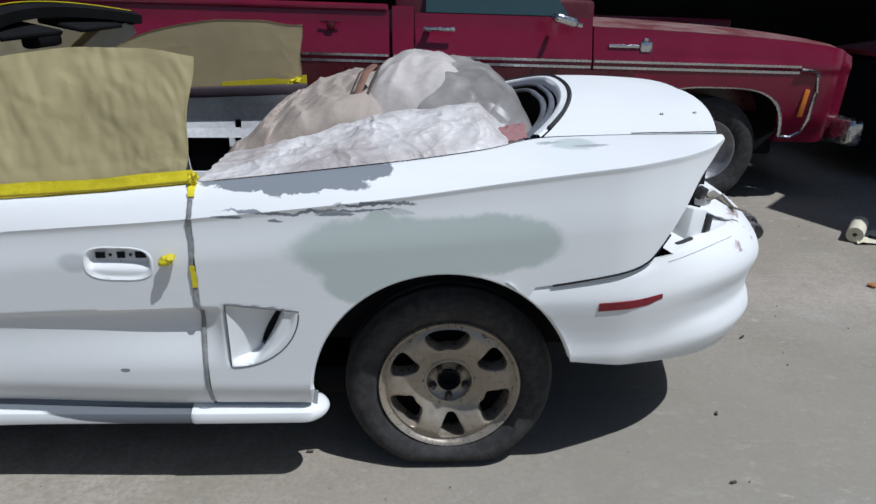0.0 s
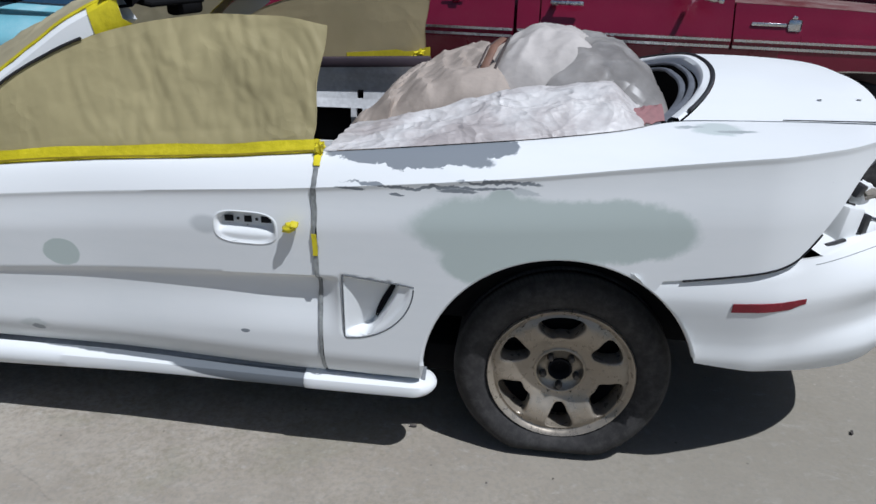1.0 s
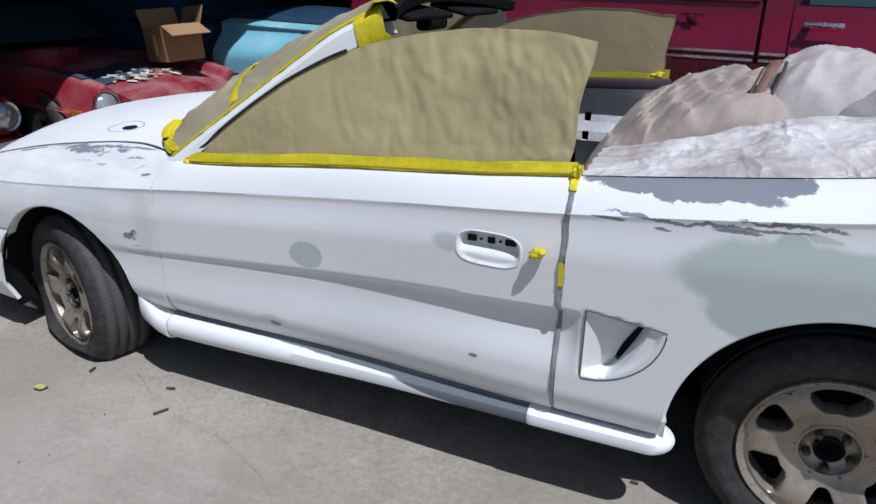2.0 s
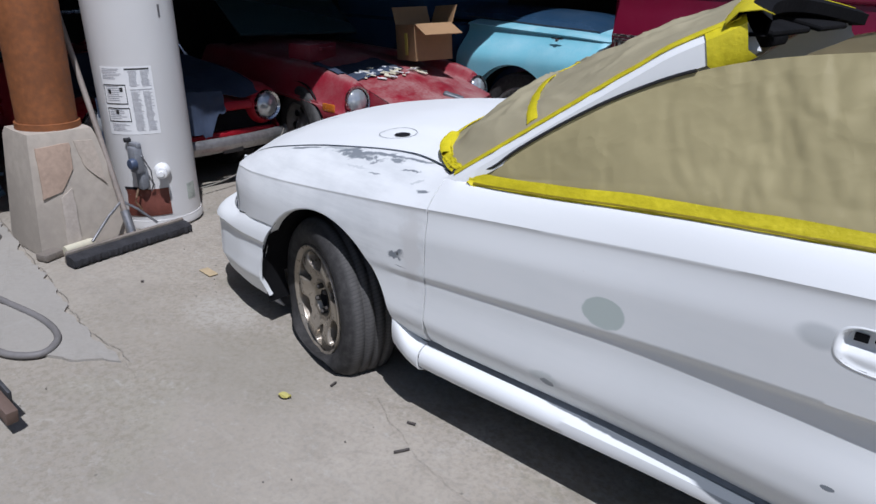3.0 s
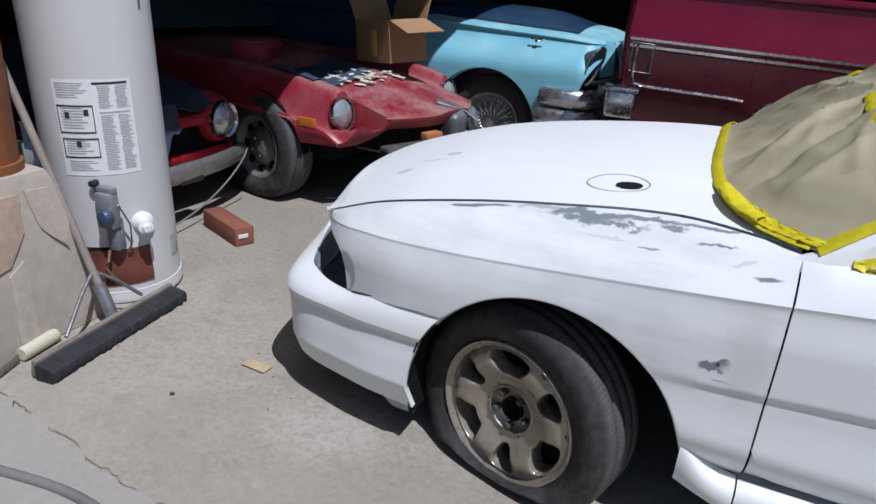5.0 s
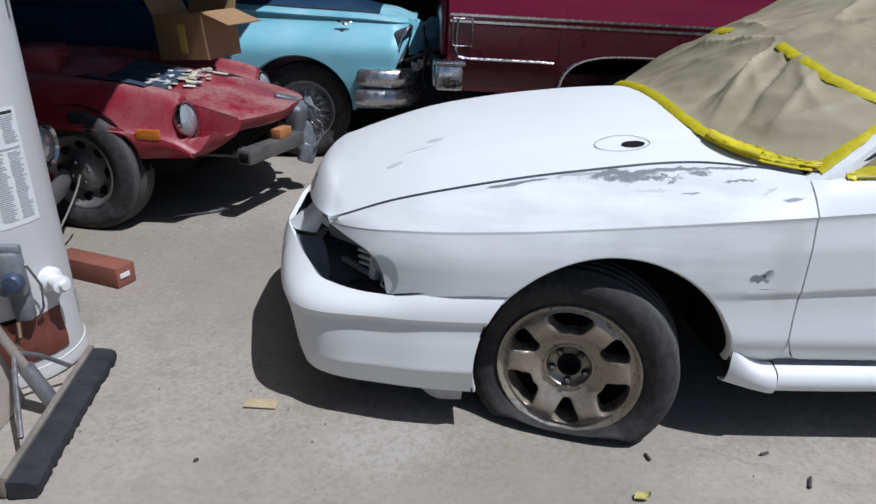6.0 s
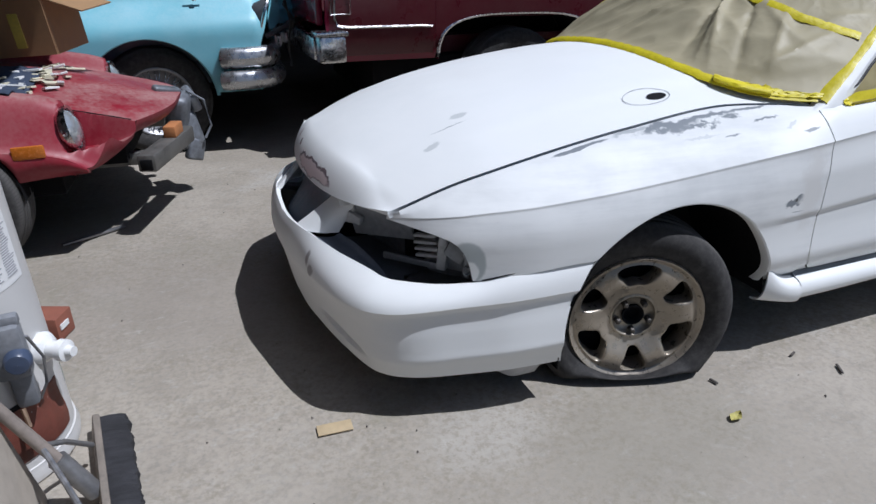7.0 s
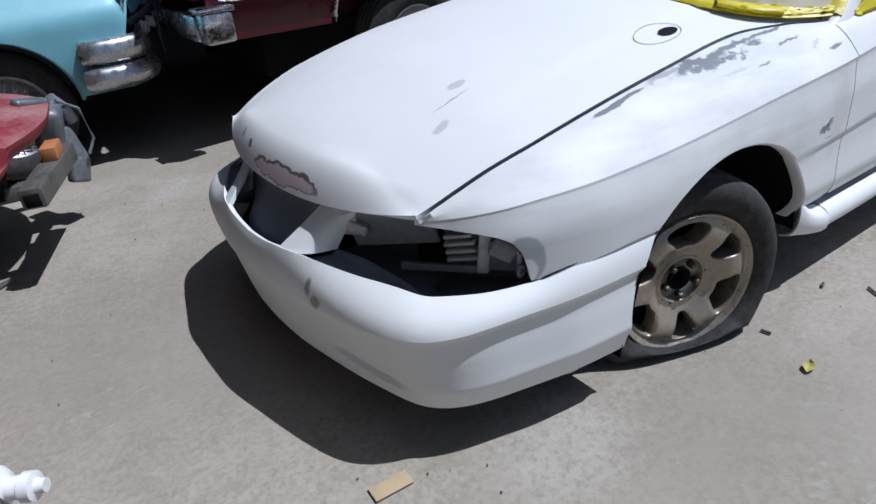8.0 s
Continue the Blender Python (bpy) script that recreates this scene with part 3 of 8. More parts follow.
def on_hood(x, y):
    u = (y - YC) / (YC - hood_edge(x)[0])
    lo, hi = 0.0, 1.0
    for _ in range(30):
        s = (lo + hi) / 2
        if hood_point(u, s)[0] < x:
            lo = s
        else:
            hi = s
    return Vector(hood_point(u, lo))


def hood_patch(cx, cy, rx, ry, lift, hole=0.0, n=36):
    rings = span(hole, 1, 5)
    return grid([[on_hood(cx + rx * r * math.cos(k * math.tau / n), cy + ry * r * math.sin(k * math.tau / n)) + Vector((0, 0, lift)) for k in range(n)] for r in rings], close=True)


part("washer_hole", hood_patch(-2.395, 0.385, 0.034, 0.019, 0.003), GAP, hood, "open hole in the hood")
part("scribed_oval", hood_patch(-2.425, 0.395, 0.082, 0.047, 0.002, 0.965), simple("pencil_line", (0.25, 0.26, 0.27), 0.7), hood)

# front bumper cover
plan_front = [(-2.825, 0.079), (-3.0, 0.101), (-3.15, 0.138), (-3.274, 0.178), (-3.342, 0.214), (-3.395, 0.268), (-3.433, 0.352), (-3.465, 0.475), (-3.492, 0.63), (-3.510, 0.77), (-3.515, 0.90)]


def along(points, hand=1):
    """Length-wise parameter 0 to 1 along a plan line, with its outward normal."""
    ps = [Vector((p[0], p[1], 0)) for p in points]
    ls = [0.0]
    for a, b in zip(ps, ps[1:]):
        ls.append(ls[-1] + (b - a).length)
    fx, fy = spline([(q, p.x) for q, p in zip(ls, ps)]), spline([(q, p.y) for q, p in zip(ls, ps)])

    def at(t):
        q = t * ls[-1]
        e = 0.004
        d = Vector((fx(min(q + e, ls[-1])) - fx(max(q - e, 0)), fy(min(q + e, ls[-1])) - fy(max(q - e, 0)), 0)).normalized()
        return Vector((fx(q), fy(q), 0)), Vector((d.y, -d.x, 0)) * hand
    return at, ls[-1]


front_at, front_len = along(plan_front, -1)
front_inset = spline([(-0.28, 0.085), (-0.24, 0.060), (-0.195, 0.046), (-0.16, 0.038), (-0.10, 0.026), (-0.055, 0.016), (-0.025, 0.006), (-0.010, 0.001), (0.0, 0.0)])
side_inset = spline([(-0.284, 0.050), (-0.248, 0.034), (-0.194, 0.014), (-0.170, 0.003), (-0.159, 0.0), (-0.135, 0.002), (-0.085, 0.006), (-0.045, 0.010), (-0.022, 0.0105), (-0.009, 0.006), (0.0, 0.0)])
front_top = spline([(0.0, 0.462), (0.14, 0.446), (0.23, 0.422), (0.32, 0.414), (0.42, 0.414), (0.55, 0.426), (0.66, 0.434), (0.74, 0.443), (0.80, 0.448), (0.86, 0.446), (0.93, 0.436), (1.0, 0.432)])
front_low = spline([(0.0, 0.140), (0.15, 0.138), (0.35, 0.132), (0.6, 0.126), (1.0, 0.124)])
front_crease = spline([(0.0, 0.384), (0.25, 0.370), (0.45, 0.350), (0.65, 0.344), (1.0, 0.342)])
top_depth = spline([(0.0, 0.016), (0.14, 0.028), (0.23, 0.044), (0.32, 0.062), (0.42, 0.084), (0.53, 0.088), (0.66, 0.066), (0.76, 0.042), (0.82, 0.030), (0.90, 0.027), (1.0, 0.027)])


def front_depth(t, z):
    """How far the cover lies behind its plan line: a tucked ledge low on the side, a shallow slot in front, a rounded shelf above the crease."""
    side, zc = 1 - step(t, 0.30, 0.62), front_crease(t)
    if z > zc:
        f = (z - zc) / (front_top(t) - zc)
        return top_depth(t) * (0.30 * f + 0.70 * f ** 2.6)
    d = front_inset(z - zc) * (1 - side) + side_inset(z - zc) * side
    r = ((t - 0.62) / 0.13) ** 2 + ((z - 0.195 - 0.10 * (t - 0.62)) / 0.022) ** 2
    return d + 0.016 * (1 - step(r, 0.25, 1.0))


def front_point(t, v, deeper=0.0):
    p, n = front_at(t)
    lo, hi, zc = front_low(t), front_top(t), front_crease(t)
    z = lo + (zc - lo) * v * 2 if v < 0.5 else zc + (hi - zc) * (v * 2 - 1)
    q = p - n * (front_depth(t, z) + deeper)
    if t < 0.2:
        cx, cz, r = FRONT_ARCH
        q.x += (cx - math.sqrt(r * r - min(0.3, abs(z - cz)) ** 2) - 0.004 - plan_front[0][0]) * (1 - t / 0.2)
    return Vector((q.x, q.y, z))


ts = span(0, 0.68, 60) + span(0.685, 0.90, 50) + span(0.91, 1, 10)
near_half = [[front_point(t, v) for t in ts] for v in span(0, 1, 81)]
full = [r + [Vector((p.x, 2 * YC - p.y, p.z)) for p in reversed(r[:-1])] for r in near_half]
bumper = part("front_bumper", grid(full, 0.016, (1, 0, 0)), WHITE_FRONT, car, "white front bumper cover with open lamp bays")
dam = [[Vector((x, 0.150 + 0.05 * q + 0.10 * step(-x, 2.95, 3.12), 0.150 - (0.010 + 0.075 * q) * (1 - step(-x, 2.93, 3.13)) - 0.012)) for x in span(-3.13, -2.878, 24)] for q in span(0, 1, 5)]
part("air_dam", grid(dam, 0.006, (0, 1, 0)), simple("grey_scuffed_plastic", (0.42, 0.42, 0.43), 0.6, vary=0.35), bumper, "scuffed grey lip under the bumper")

# grille panel and lamp bays behind the bumper
gr = [[Vector((-3.462 + 0.075 * abs(w) ** 2.4 * (1 - q) + 0.100 * q + 0.030 * math.sin(q * math.pi), YC + w * (0.215 + 0.085 * q), 0.405 + 0.17 * q)) for w in span(-1, 1, 30)] for q in span(0, 1, 10)]
part("grille_panel", grid(gr, 0.01, (1, 0, 0)), simple("blue_grey_panel", (0.105, 0.130, 0.165), 0.5, vary=0.25), car, "dark blue-grey grille backing")


def strut(f, q):
    """The white tongue between grille and lamp bay: f from the grille's side to the bay's, q from the bumper's rim up under the hood."""
    t, depth = 0.852 - 0.105 * f, 0.075 * f ** 5
    head = Vector((-3.350, 0.655, 0.556)).lerp(Vector((-3.318, 0.540, 0.560)), f)
    p = front_point(t, 1.0, 0.001 + depth).lerp(head, q) - Vector((0, 0, 0.003 * (1 - q)))
    return p + Vector((0.004, 0.014 * f ** 2, -0.006 * f ** 2)) * math.sin(q * math.pi)


def ledge(g, r):
    """The dark shelf inside the bumper's rim under the lamp bay: g along the rim, r from the rim inwards."""
    t = 0.762 - 0.432 * g
    a = front_point(t, 1.0, 0.002) + Vector((0, 0, -0.005))
    b = front_point(t, 1.0, 0.012 + 0.078 * (1 - step(g, 0.10, 0.95))) + Vector((0, 0, -0.014 - 0.014 * step(g, 0.1, 0.6)))
    p = a.lerp(b, r)
    p.z -= 0.010 * step(r, 0.0, 0.25) * (1 - step(r, 0.75, 1.0))
    return p


LEDGE = simple("dusty_inner_ledge", (0.19, 0.21, 0.25), 0.5, vary=0.3)
strut_geo = grid([[strut(f, q) for f in span(0, 1, 18)] for q in span(0, 1, 27)], 0.014, (1, 0, -0.3))
ledge_geo = grid([[ledge(g, r) for r in span(0, 1, 14)] for g in span(0, 1, 64)], 0.016, (0.3, 0, -1))
for geo, mat, name, words in ((strut_geo, WHITE_FRONT, "lamp_divider", "white strut between grille and lamp bay"), (ledge_geo, LEDGE, "bay_ledge", "dark inner ledge of the empty lamp bay")):
    part(name, geo, mat, bumper, words)
    part(name, flip(geo, YC), mat, bumper, words)
# unseen tray, added so no sun leaks through the bays onto the ground shadow
tray = [(-2.86, 0.25), (-3.26, 0.25), (-3.375, 0.42), (-3.42, 0.75), (-3.42, 1.05), (-3.375, 1.38), (-3.26, 1.55), (-2.86, 1.55)]
tray_verts = [Vector((x, y, z)) for z in (0.215, 0.235) for x, y in tray]
part("sun_stop_tray", (tray_verts, [tuple(range(7, -1, -1)), tuple(range(8, 16))] + [(i, (i + 1) % 8, 8 + (i + 1) % 8, 8 + i) for i in range(8)]), BLACK, car, "unseen black tray added to stop sun under the nose", smooth=False)
BAYDARK = simple("dusty_dark_bay", (0.16, 0.165, 0.18), 0.6, vary=0.5, scale=16)
for sgn in (0, 1):
    floor_rows = [[front_point(t, 1.0, 0.012 + d) + Vector((0, 0, -0.025 - 0.05 * q)) for t in span(0.20, 0.80, 26)] for q, d in ((0, 0.0), (0.6, 0.10), (1, 0.26))]
    back = [[Vector((-3.03 - 0.17 * s, 0.22 + 0.36 * s, 0.30 + 0.28 * q + 0.03 * s)) for s in span(0, 1.3, 12)] for q in span(0, 1, 6)]
    geo = merged(grid(floor_rows), grid(back))
    part("lamp_bay", flip(geo, YC) if sgn else geo, BAYDARK, car, "empty dark headlamp bay")
# closing plate added to make the bumper end's cast shadow solid
flange = [[front_point(0.006, v) + Vector((0.004, 0.006 + 0.10 * q, -0.040 * (v == 0.02))) for q in span(0, 1, 5)] for v in (0.02, 0.1, 0.3, 0.55)]
part("shadow_plate", grid(flange, 0.004, (-1, 0, 0)), BLACK, bumper, "black plate added to fill out the bumper end's shadow")
part("bumper_seam", tube([front_point(t, 1.0) + Vector((0, -0.001, 0.003)) for t in span(0.02, 0.215, 30)], 0.0022, 6), GAP, bumper, "dark gap between bumper and fender")
LAMPGREY, LAMPPALE = simple("grey_plastic_bracket", (0.26, 0.27, 0.285), 0.5, vary=0.4), simple("pale_plastic_bracket", (0.52, 0.53, 0.53), 0.5, vary=0.35)
for mat, size, place, turn in (
        (LAMPGREY, (0.23, 0.012, 0.12), (-3.26, 0.50, 0.51), (10, -8, -56)), (LAMPPALE, (0.055, 0.014, 0.10), (-3.335, 0.585, 0.525), (8, 0, -50)), (LAMPPALE, (0.05, 0.02, 0.03), (-3.32, 0.56, 0.50), (8, 20, -50)),
        (LAMPPALE, (0.075, 0.02, 0.009), (-3.170, 0.335, 0.445), (0, -8, -52)), (LAMPPALE, (0.075, 0.02, 0.009), (-3.172, 0.337, 0.465), (0, -8, -52)), (LAMPPALE, (0.075, 0.02, 0.009), (-3.174, 0.339, 0.485), (0, -8, -52)), (LAMPPALE, (0.070, 0.02, 0.009), (-3.176, 0.341, 0.505), (0, -8, -52)),
        (LAMPPALE, (0.03, 0.035, 0.12), (-3.140, 0.290, 0.475), (0, 6, -40)), (LAMPGREY, (0.10, 0.012, 0.10), (-3.105, 0.265, 0.465), (0, 0, -48)), (LAMPGREY, (0.22, 0.012, 0.020), (-3.20, 0.38, 0.412), (0, -4, -56)),
        (LAMPGREY, (0.012, 0.03, 0.085), (-3.104, 0.212, 0.462), (6, 0, -30)), (LAMPGREY, (0.06, 0.03, 0.05), (-3.12, 0.245, 0.485), (0, 30, -40))):
    part("lamp_bracket", box(size, place, turn, min(size) * 0.25), mat, car, "grey lamp mounting bracket")
for zz in (0.500, 0.445):
    part("bracket_loop", tube([(-3.112 + 0.010 * math.cos(a), 0.196, zz + 0.012 * math.sin(a)) for a in span(0, math.tau * 15 / 16, 16)], 0.0035, 6, True), LAMPGREY, car)

# rear bumper and tail
plan_rear = [(0.335, 0.002), (0.45, 0.006), (0.57, 0.042), (0.70, 0.106), (0.82, 0.180), (0.92, 0.265), (1.00, 0.37), (1.05, 0.52), (1.08, 0.70), (1.085, 0.90)]
rear_at, rear_len = along(plan_rear)
rear_inset = spline([(0.30, 0.06), (0.34, 0.035), (0.39, 0.012), (0.42, 0.004), (0.45, 0.010), (0.49, 0.024), (0.53, 0.020), (0.58, 0.005), (0.60, 0.001), (0.62, 0.004), (0.66, 0.026), (0.70, 0.07), (0.74, 0.15)])
rear_top = spline([(0.0, 0.666), (0.06, 0.678), (0.11, 0.691), (0.15, 0.702), (0.22, 0.704), (1.0, 0.705)])
rear_side = spline([(0.30, 0.075), (0.34, 0.056), (0.37, 0.040), (0.40, 0.027), (0.43, 0.021), (0.46, 0.021), (0.49, 0.018), (0.53, 0.011), (0.58, 0.002), (0.60, 0.0), (0.62, 0.002), (0.66, 0.011), (0.71, 0.024)])
rear_low = spline([(0.0, 0.408), (0.12, 0.386), (0.35, 0.345), (0.6, 0.335), (1.0, 0.35)])


def rear_point(t, v):
    p, n = rear_at(t)
    z = rear_low(t) + (rear_top(t) - rear_low(t)) * v
    back = step(t, 0.16, 0.42)
    q = p - n * (rear_inset(z) * back + rear_side(z) * (1 - back)) - n * 0.010 * step(z, rear_top(t) - 0.030, rear_top(t) - 0.004) * (1 - step(t, 0.13, 0.20))
    return Vector((q.x, q.y, z))


def rear_front_edge(t, v):
    q = rear_point(t, v)
    if t < 0.12:
        a = REAR_ARCH[0] + math.sqrt(max(0.001, REAR_ARCH[2] ** 2 - (q.z - REAR_ARCH[1]) ** 2)) if abs(q.z - REAR_ARCH[1]) < REAR_ARCH[2] else 0.3
        q.x += (a - 0.335) * (1 - t / 0.12)
    return q


half = [[rear_front_edge(t, v) for t in span(0, 1, 70)] for v in span(0, 1, 32)]
full = [r + [Vector((p.x, 2 * YC - p.y, p.z)) for p in reversed(r[:-1])] for r in half]
rbumper = part("rear_bumper", grid(full, 0.02, (-1, 0, 0)), WHITE_BUMPER, car, "white rear bumper cover with scraped top")
marker = [[rear_point(t, (0.578 + 0.024 * q + 0.010 * (1 - q) * step(t, 0.145, 0.182) + 0.07 * (t - 0.11) - rear_low(t)) / (rear_top(t) - rear_low(t))) + Vector((0, -0.0015, 0)) for t in span(0.040, 0.182, 22)] for q in (0, 0.2, 0.8, 1)]
part("side_marker", grid(marker, 0.01, (0, 1, 0)), REDLENS, rbumper, "red side reflector")


def tail_x(y):
    u = abs(y - YC) / 0.62
    return 0.825 - 0.10 * min(1, u) ** 2.2


tail = [[Vector((tail_x(y) - 0.012 + 0.10 * q * (1 - q) - 0.05 * q, y, 0.99 - 0.30 * q)) for y in span(0.285, 2 * YC - 0.285, 40)] for q in span(0, 1, 8)]
part("tail_panel", grid(tail, 0.01, (-1, 0, 0)), WHITE, car)
part("tail_lamp_bay", box((0.085, 0.06, 0.11), (0.70, 0.245, 0.735), (0, 14, 38), 0.010), WHITE, car, "white tail-lamp housing left bare")
part("tail_lamp_bay", box((0.05, 0.05, 0.06), (0.80, 0.40, 0.78), (0, 0, 40), 0.01), WHITE, car)
shelf = []
for d, dz in ((0.0, 0.0), (0.012, 0.006), (0.03, 0.002), (0.05, 0.008), (0.11, 0.020), (0.20, 0.045)):
    near = []
    for t in span(0.22, 1, 50):
        p = rear_point(t, 1.0)
        n = rear_at(t)[1]
        near.append(p - n * d * step(t, 0.16, 0.34) + Vector((0, 0, dz * step(t, 0.18, 0.34))))
    shelf.append(near + [Vector((p.x, 2 * YC - p.y, p.z)) for p in reversed(near[:-1])])
part("bumper_shelf", grid(shelf), WHITE_SHELF, rbumper, "white ledge above the bumper with scraped paint")
# black blocks put in for the dark slots and holes round the lamp housing
for size, place, turn in (((0.075, 0.012, 0.022), (0.665, 0.175, 0.703), (0, -4, 32)), ((0.03, 0.05, 0.05), (0.755, 0.275, 0.735), (0, 10, 40)), ((0.05, 0.03, 0.035), (0.775, 0.36, 0.80), (20, 10, 50))):
    part("slot_block", box(size, place, turn, 0.004), TRIM, car, "black block standing for a dark slot")
part("bumper_line", tube([rear_point(t, 0.955) + rear_at(t)[1] * 0.0004 for t in span(0.20, 0.46, 30)], 0.0011, 5), simple("grey_line", (0.30, 0.31, 0.31), 0.7), rbumper)
rag = [(0.80, 0.37, 0.785), (0.825, 0.375, 0.79), (0.85, 0.38, 0.775), (0.87, 0.36, 0.76), (0.885, 0.35, 0.74)]
part("loose_wire", merged(tube(rag, [0.012, 0.02, 0.016, 0.009, 0.006], 8, flat=0.6), tube([(0.79, 0.34, 0.78), (0.83, 0.33, 0.80), (0.88, 0.35, 0.755), (0.93, 0.36, 0.738)], 0.004, 6)), simple("dusty_wire", (0.20, 0.18, 0.15), 0.7, vary=0.5, scale=30), car, "dusty loose wiring and clip")
part("tail_lamp_recess", merged(grid([[Vector((0.60 + 0.22 * s, 0.20 + 0.24 * s, 0.70 + 0.26 * q)) for s in span(0, 1, 6)] for q in (0, 1)])), BLACK, car)

part("panel_seam", tube([(x, base_y(x) + side_off(x, low_quarter(x)) - 0.0005, low_quarter(x) - 0.002) for x in span(0.26, 0.575, 40)], 0.0028, 6), GAP, body["quarter_panel"])

# deck lid
def deck_point(u, s):
    y = YC + u * 0.596
    xf = 0.44 - 0.17 * abs(u) ** 2.6
    xr = 0.865 - 0.095 * abs(u) ** 2.2
    x = xf + (xr - xf) * s
    edge = top_z(x)
    z = edge + 0.088 * (1 - abs(u) ** 2.0) * (1 - 0.32 * s ** 2.2) - 0.010 * step(s, 0.9, 1.0) * (1 - abs(u))
    return (x, y, z)


deck = part("trunk_lid", grid([[deck_point(u, s) for s in span(0, 1, 26)] for u in span(-1, 1, 41)], 0.012, (0, 0, -1)), WHITE, car, "white trunk lid with bolt holes")
for hx, hy in ((0.655, 0.44), (0.765, 0.46)):
    part("bolt_hole", moved(disc((0, 0, 0), 0.007, 0.005), Matrix.Translation((hx, hy, top_z(hx) + 0.088 * (1 - abs((hy - YC) / 0.596) ** 2.0) * (1 - 0.42 * ((hx - 0.35) / 0.5) ** 2.2) + 0.004))), GAP, deck)
for sgn in (-1, 1):
    part("lid_seam", grid([[Vector((x, YC + sgn * w, top_z(x) - 0.012)) for w in (0.57, 0.625)] for x in span(0.28, 0.77, 16)]), GAP, car)
part("lid_line", tube([(x, YC - 0.599, top_z(x) + 0.0035) for x in span(0.52, 0.765, 26)], 0.0016, 6), GAP, deck)
# rubber seal round the cockpit's rear and the well behind the seats
def lid_front(u, wide, lift):
    """A line round the cockpit's rear, set in from the lid's front edge."""
    return Vector((0.437 - 0.17 * abs(u) ** 2.6 - wide * (1 - 0.35 * abs(u)), YC + u * (0.598 - wide), top_z(0.3) + 0.088 * (1 - abs(u) ** 2.0) + lift))


part("weather_seal", tube([lid_front(u, 0.006, 0.004) for u in span(-0.93, 0.93, 60)], 0.006, 8), TRIM, car, "thin black rubber seal at the lid's edge")
flange = [[lid_front(u, w, z) for u in span(-1, 1, 60)] for w, z in ((0.008, -0.004), (0.014, 0.002), (0.034, 0.0), (0.044, -0.010), (0.046, -0.030))]
part("well_flange", grid(flange), WHITE, car, "white flange round the folded-top well")
for wide, lift, rad in ((0.066, -0.030, 0.010), (0.092, -0.050, 0.012)):
    part("well_lining", tube([lid_front(u, wide, lift) for u in span(-0.97, 0.97, 50)], rad, 8, flat=0.6), simple("dusty_blue_grey_lining", (0.13, 0.14, 0.16), 0.6, vary=0.5, scale=20), car, "dusty grey lining of the folded-top well")
well = [[Vector((0.43 - 0.17 * abs(u) ** 2.6 - 0.06 * q, YC + u * (0.60 - 0.06 * q), top_z(0.3) + 0.088 * (1 - abs(u) ** 2.0) - 0.01 - 0.30 * q)) for u in span(-1, 1, 30)] for q in (0, 0.12, 0.5, 1.0)]
part("top_well", grid(well), BLACK, car, "dark well for the folded top")

# rockers
rock_y = spline([(-2.16, 0.075), (-2.0, 0.045), (-1.3, 0.035), (-0.7, 0.012), (-0.37, 0.010)])


def rocker_ring(x):
    y, end = rock_y(x), step(x, -0.385, -0.355)
    z0, z1 = 0.182 + 0.035 * step(x, -2.0, -0.7), 0.268 + 0.008 * step(x, -2.0, -0.5)
    h = (z1 - z0) / 2
    pts = []
    for k in range(16):
        a = k * math.tau / 16
        pts.append(Vector((x, y + 0.06 - (0.06 - 0.02 * end) * math.cos(a) * 1.0, (z0 + z1) / 2 + h * (1 - 0.3 * end) * math.copysign(abs(math.sin(a)) ** 0.7, math.sin(a)))))
    return pts


def rocker_end(x):
    c = sum(rocker_ring(min(x, -0.385)), Vector()) / 16
    c.x = x
    k = 1.05 * math.sqrt(max(0.02, 1 - (max(0.0, x + 0.42) / 0.070) ** 2)) - 0.05 * (1 - step(x, -0.726, -0.718))
    return [c + Vector((0, (p.y - c.y) * k - 0.002, (p.z - c.z) * k + 0.002)) for p in rocker_ring(min(x, -0.386))]


rocker_geo = grid([rocker_ring(x) for x in span(-2.0, -0.722, 60)], close=True)
end_geo = grid([[sum(rocker_end(-0.726), Vector()) / 16] * 16] + [rocker_end(x) for x in [-0.726, -0.722, -0.718] + span(-0.70, -0.42, 16) + [-0.42 + 0.070 * math.sin(g) for g in span(0.12, 1.5, 12)]] + [[sum(rocker_end(-0.3502), Vector()) / 16] * 16], close=True)
part("skirt_end", end_geo, WHITE, car, "white rear end of the side skirt")
part("rocker_panel", rocker_geo, WHITE_ROCKER, car, "white side skirt with a grey primer band")
part("rocker_panel", flip(rocker_geo, YC), WHITE, car)
front_skirt = []
for x in span(-2.135, -2.004, 30):
    f = (x + 2.135) / 0.13
    z1 = 0.265 + 0.105 * max(0.0, 1 - f) ** 2.6
    z0 = 0.174 + 0.020 * (1 - f)
    y = rock_y(x) - 0.004
    prof = []
    for k in range(15):
        a = math.pi * (0.5 + k / 14)
        prof.append(Vector((x, y + 0.055 + 0.055 * math.cos(a), (z0 + z1) / 2 + (z1 - z0) / 2 * math.copysign(abs(math.sin(a)) ** 0.75, math.sin(a)))))
    front_skirt.append(prof)
part("skirt_end", grid(front_skirt, 0.006, (0, 1, 0)), WHITE, car)
sill = [[Vector((x, rock_y(x) + 0.032 + 0.035 * q, 0.262 + 0.012 * step(x, -2.0, -0.5) + 0.022 * q)) for x in span(-2.0, -0.38, 40)] for q in (0, 0.5, 1)]
part("sill_strip", grid(sill, 0.004, (0, 1, 0)), simple("grey_sill", (0.21, 0.225, 0.24), 0.55, vary=0.3), car, "grey sill strip")

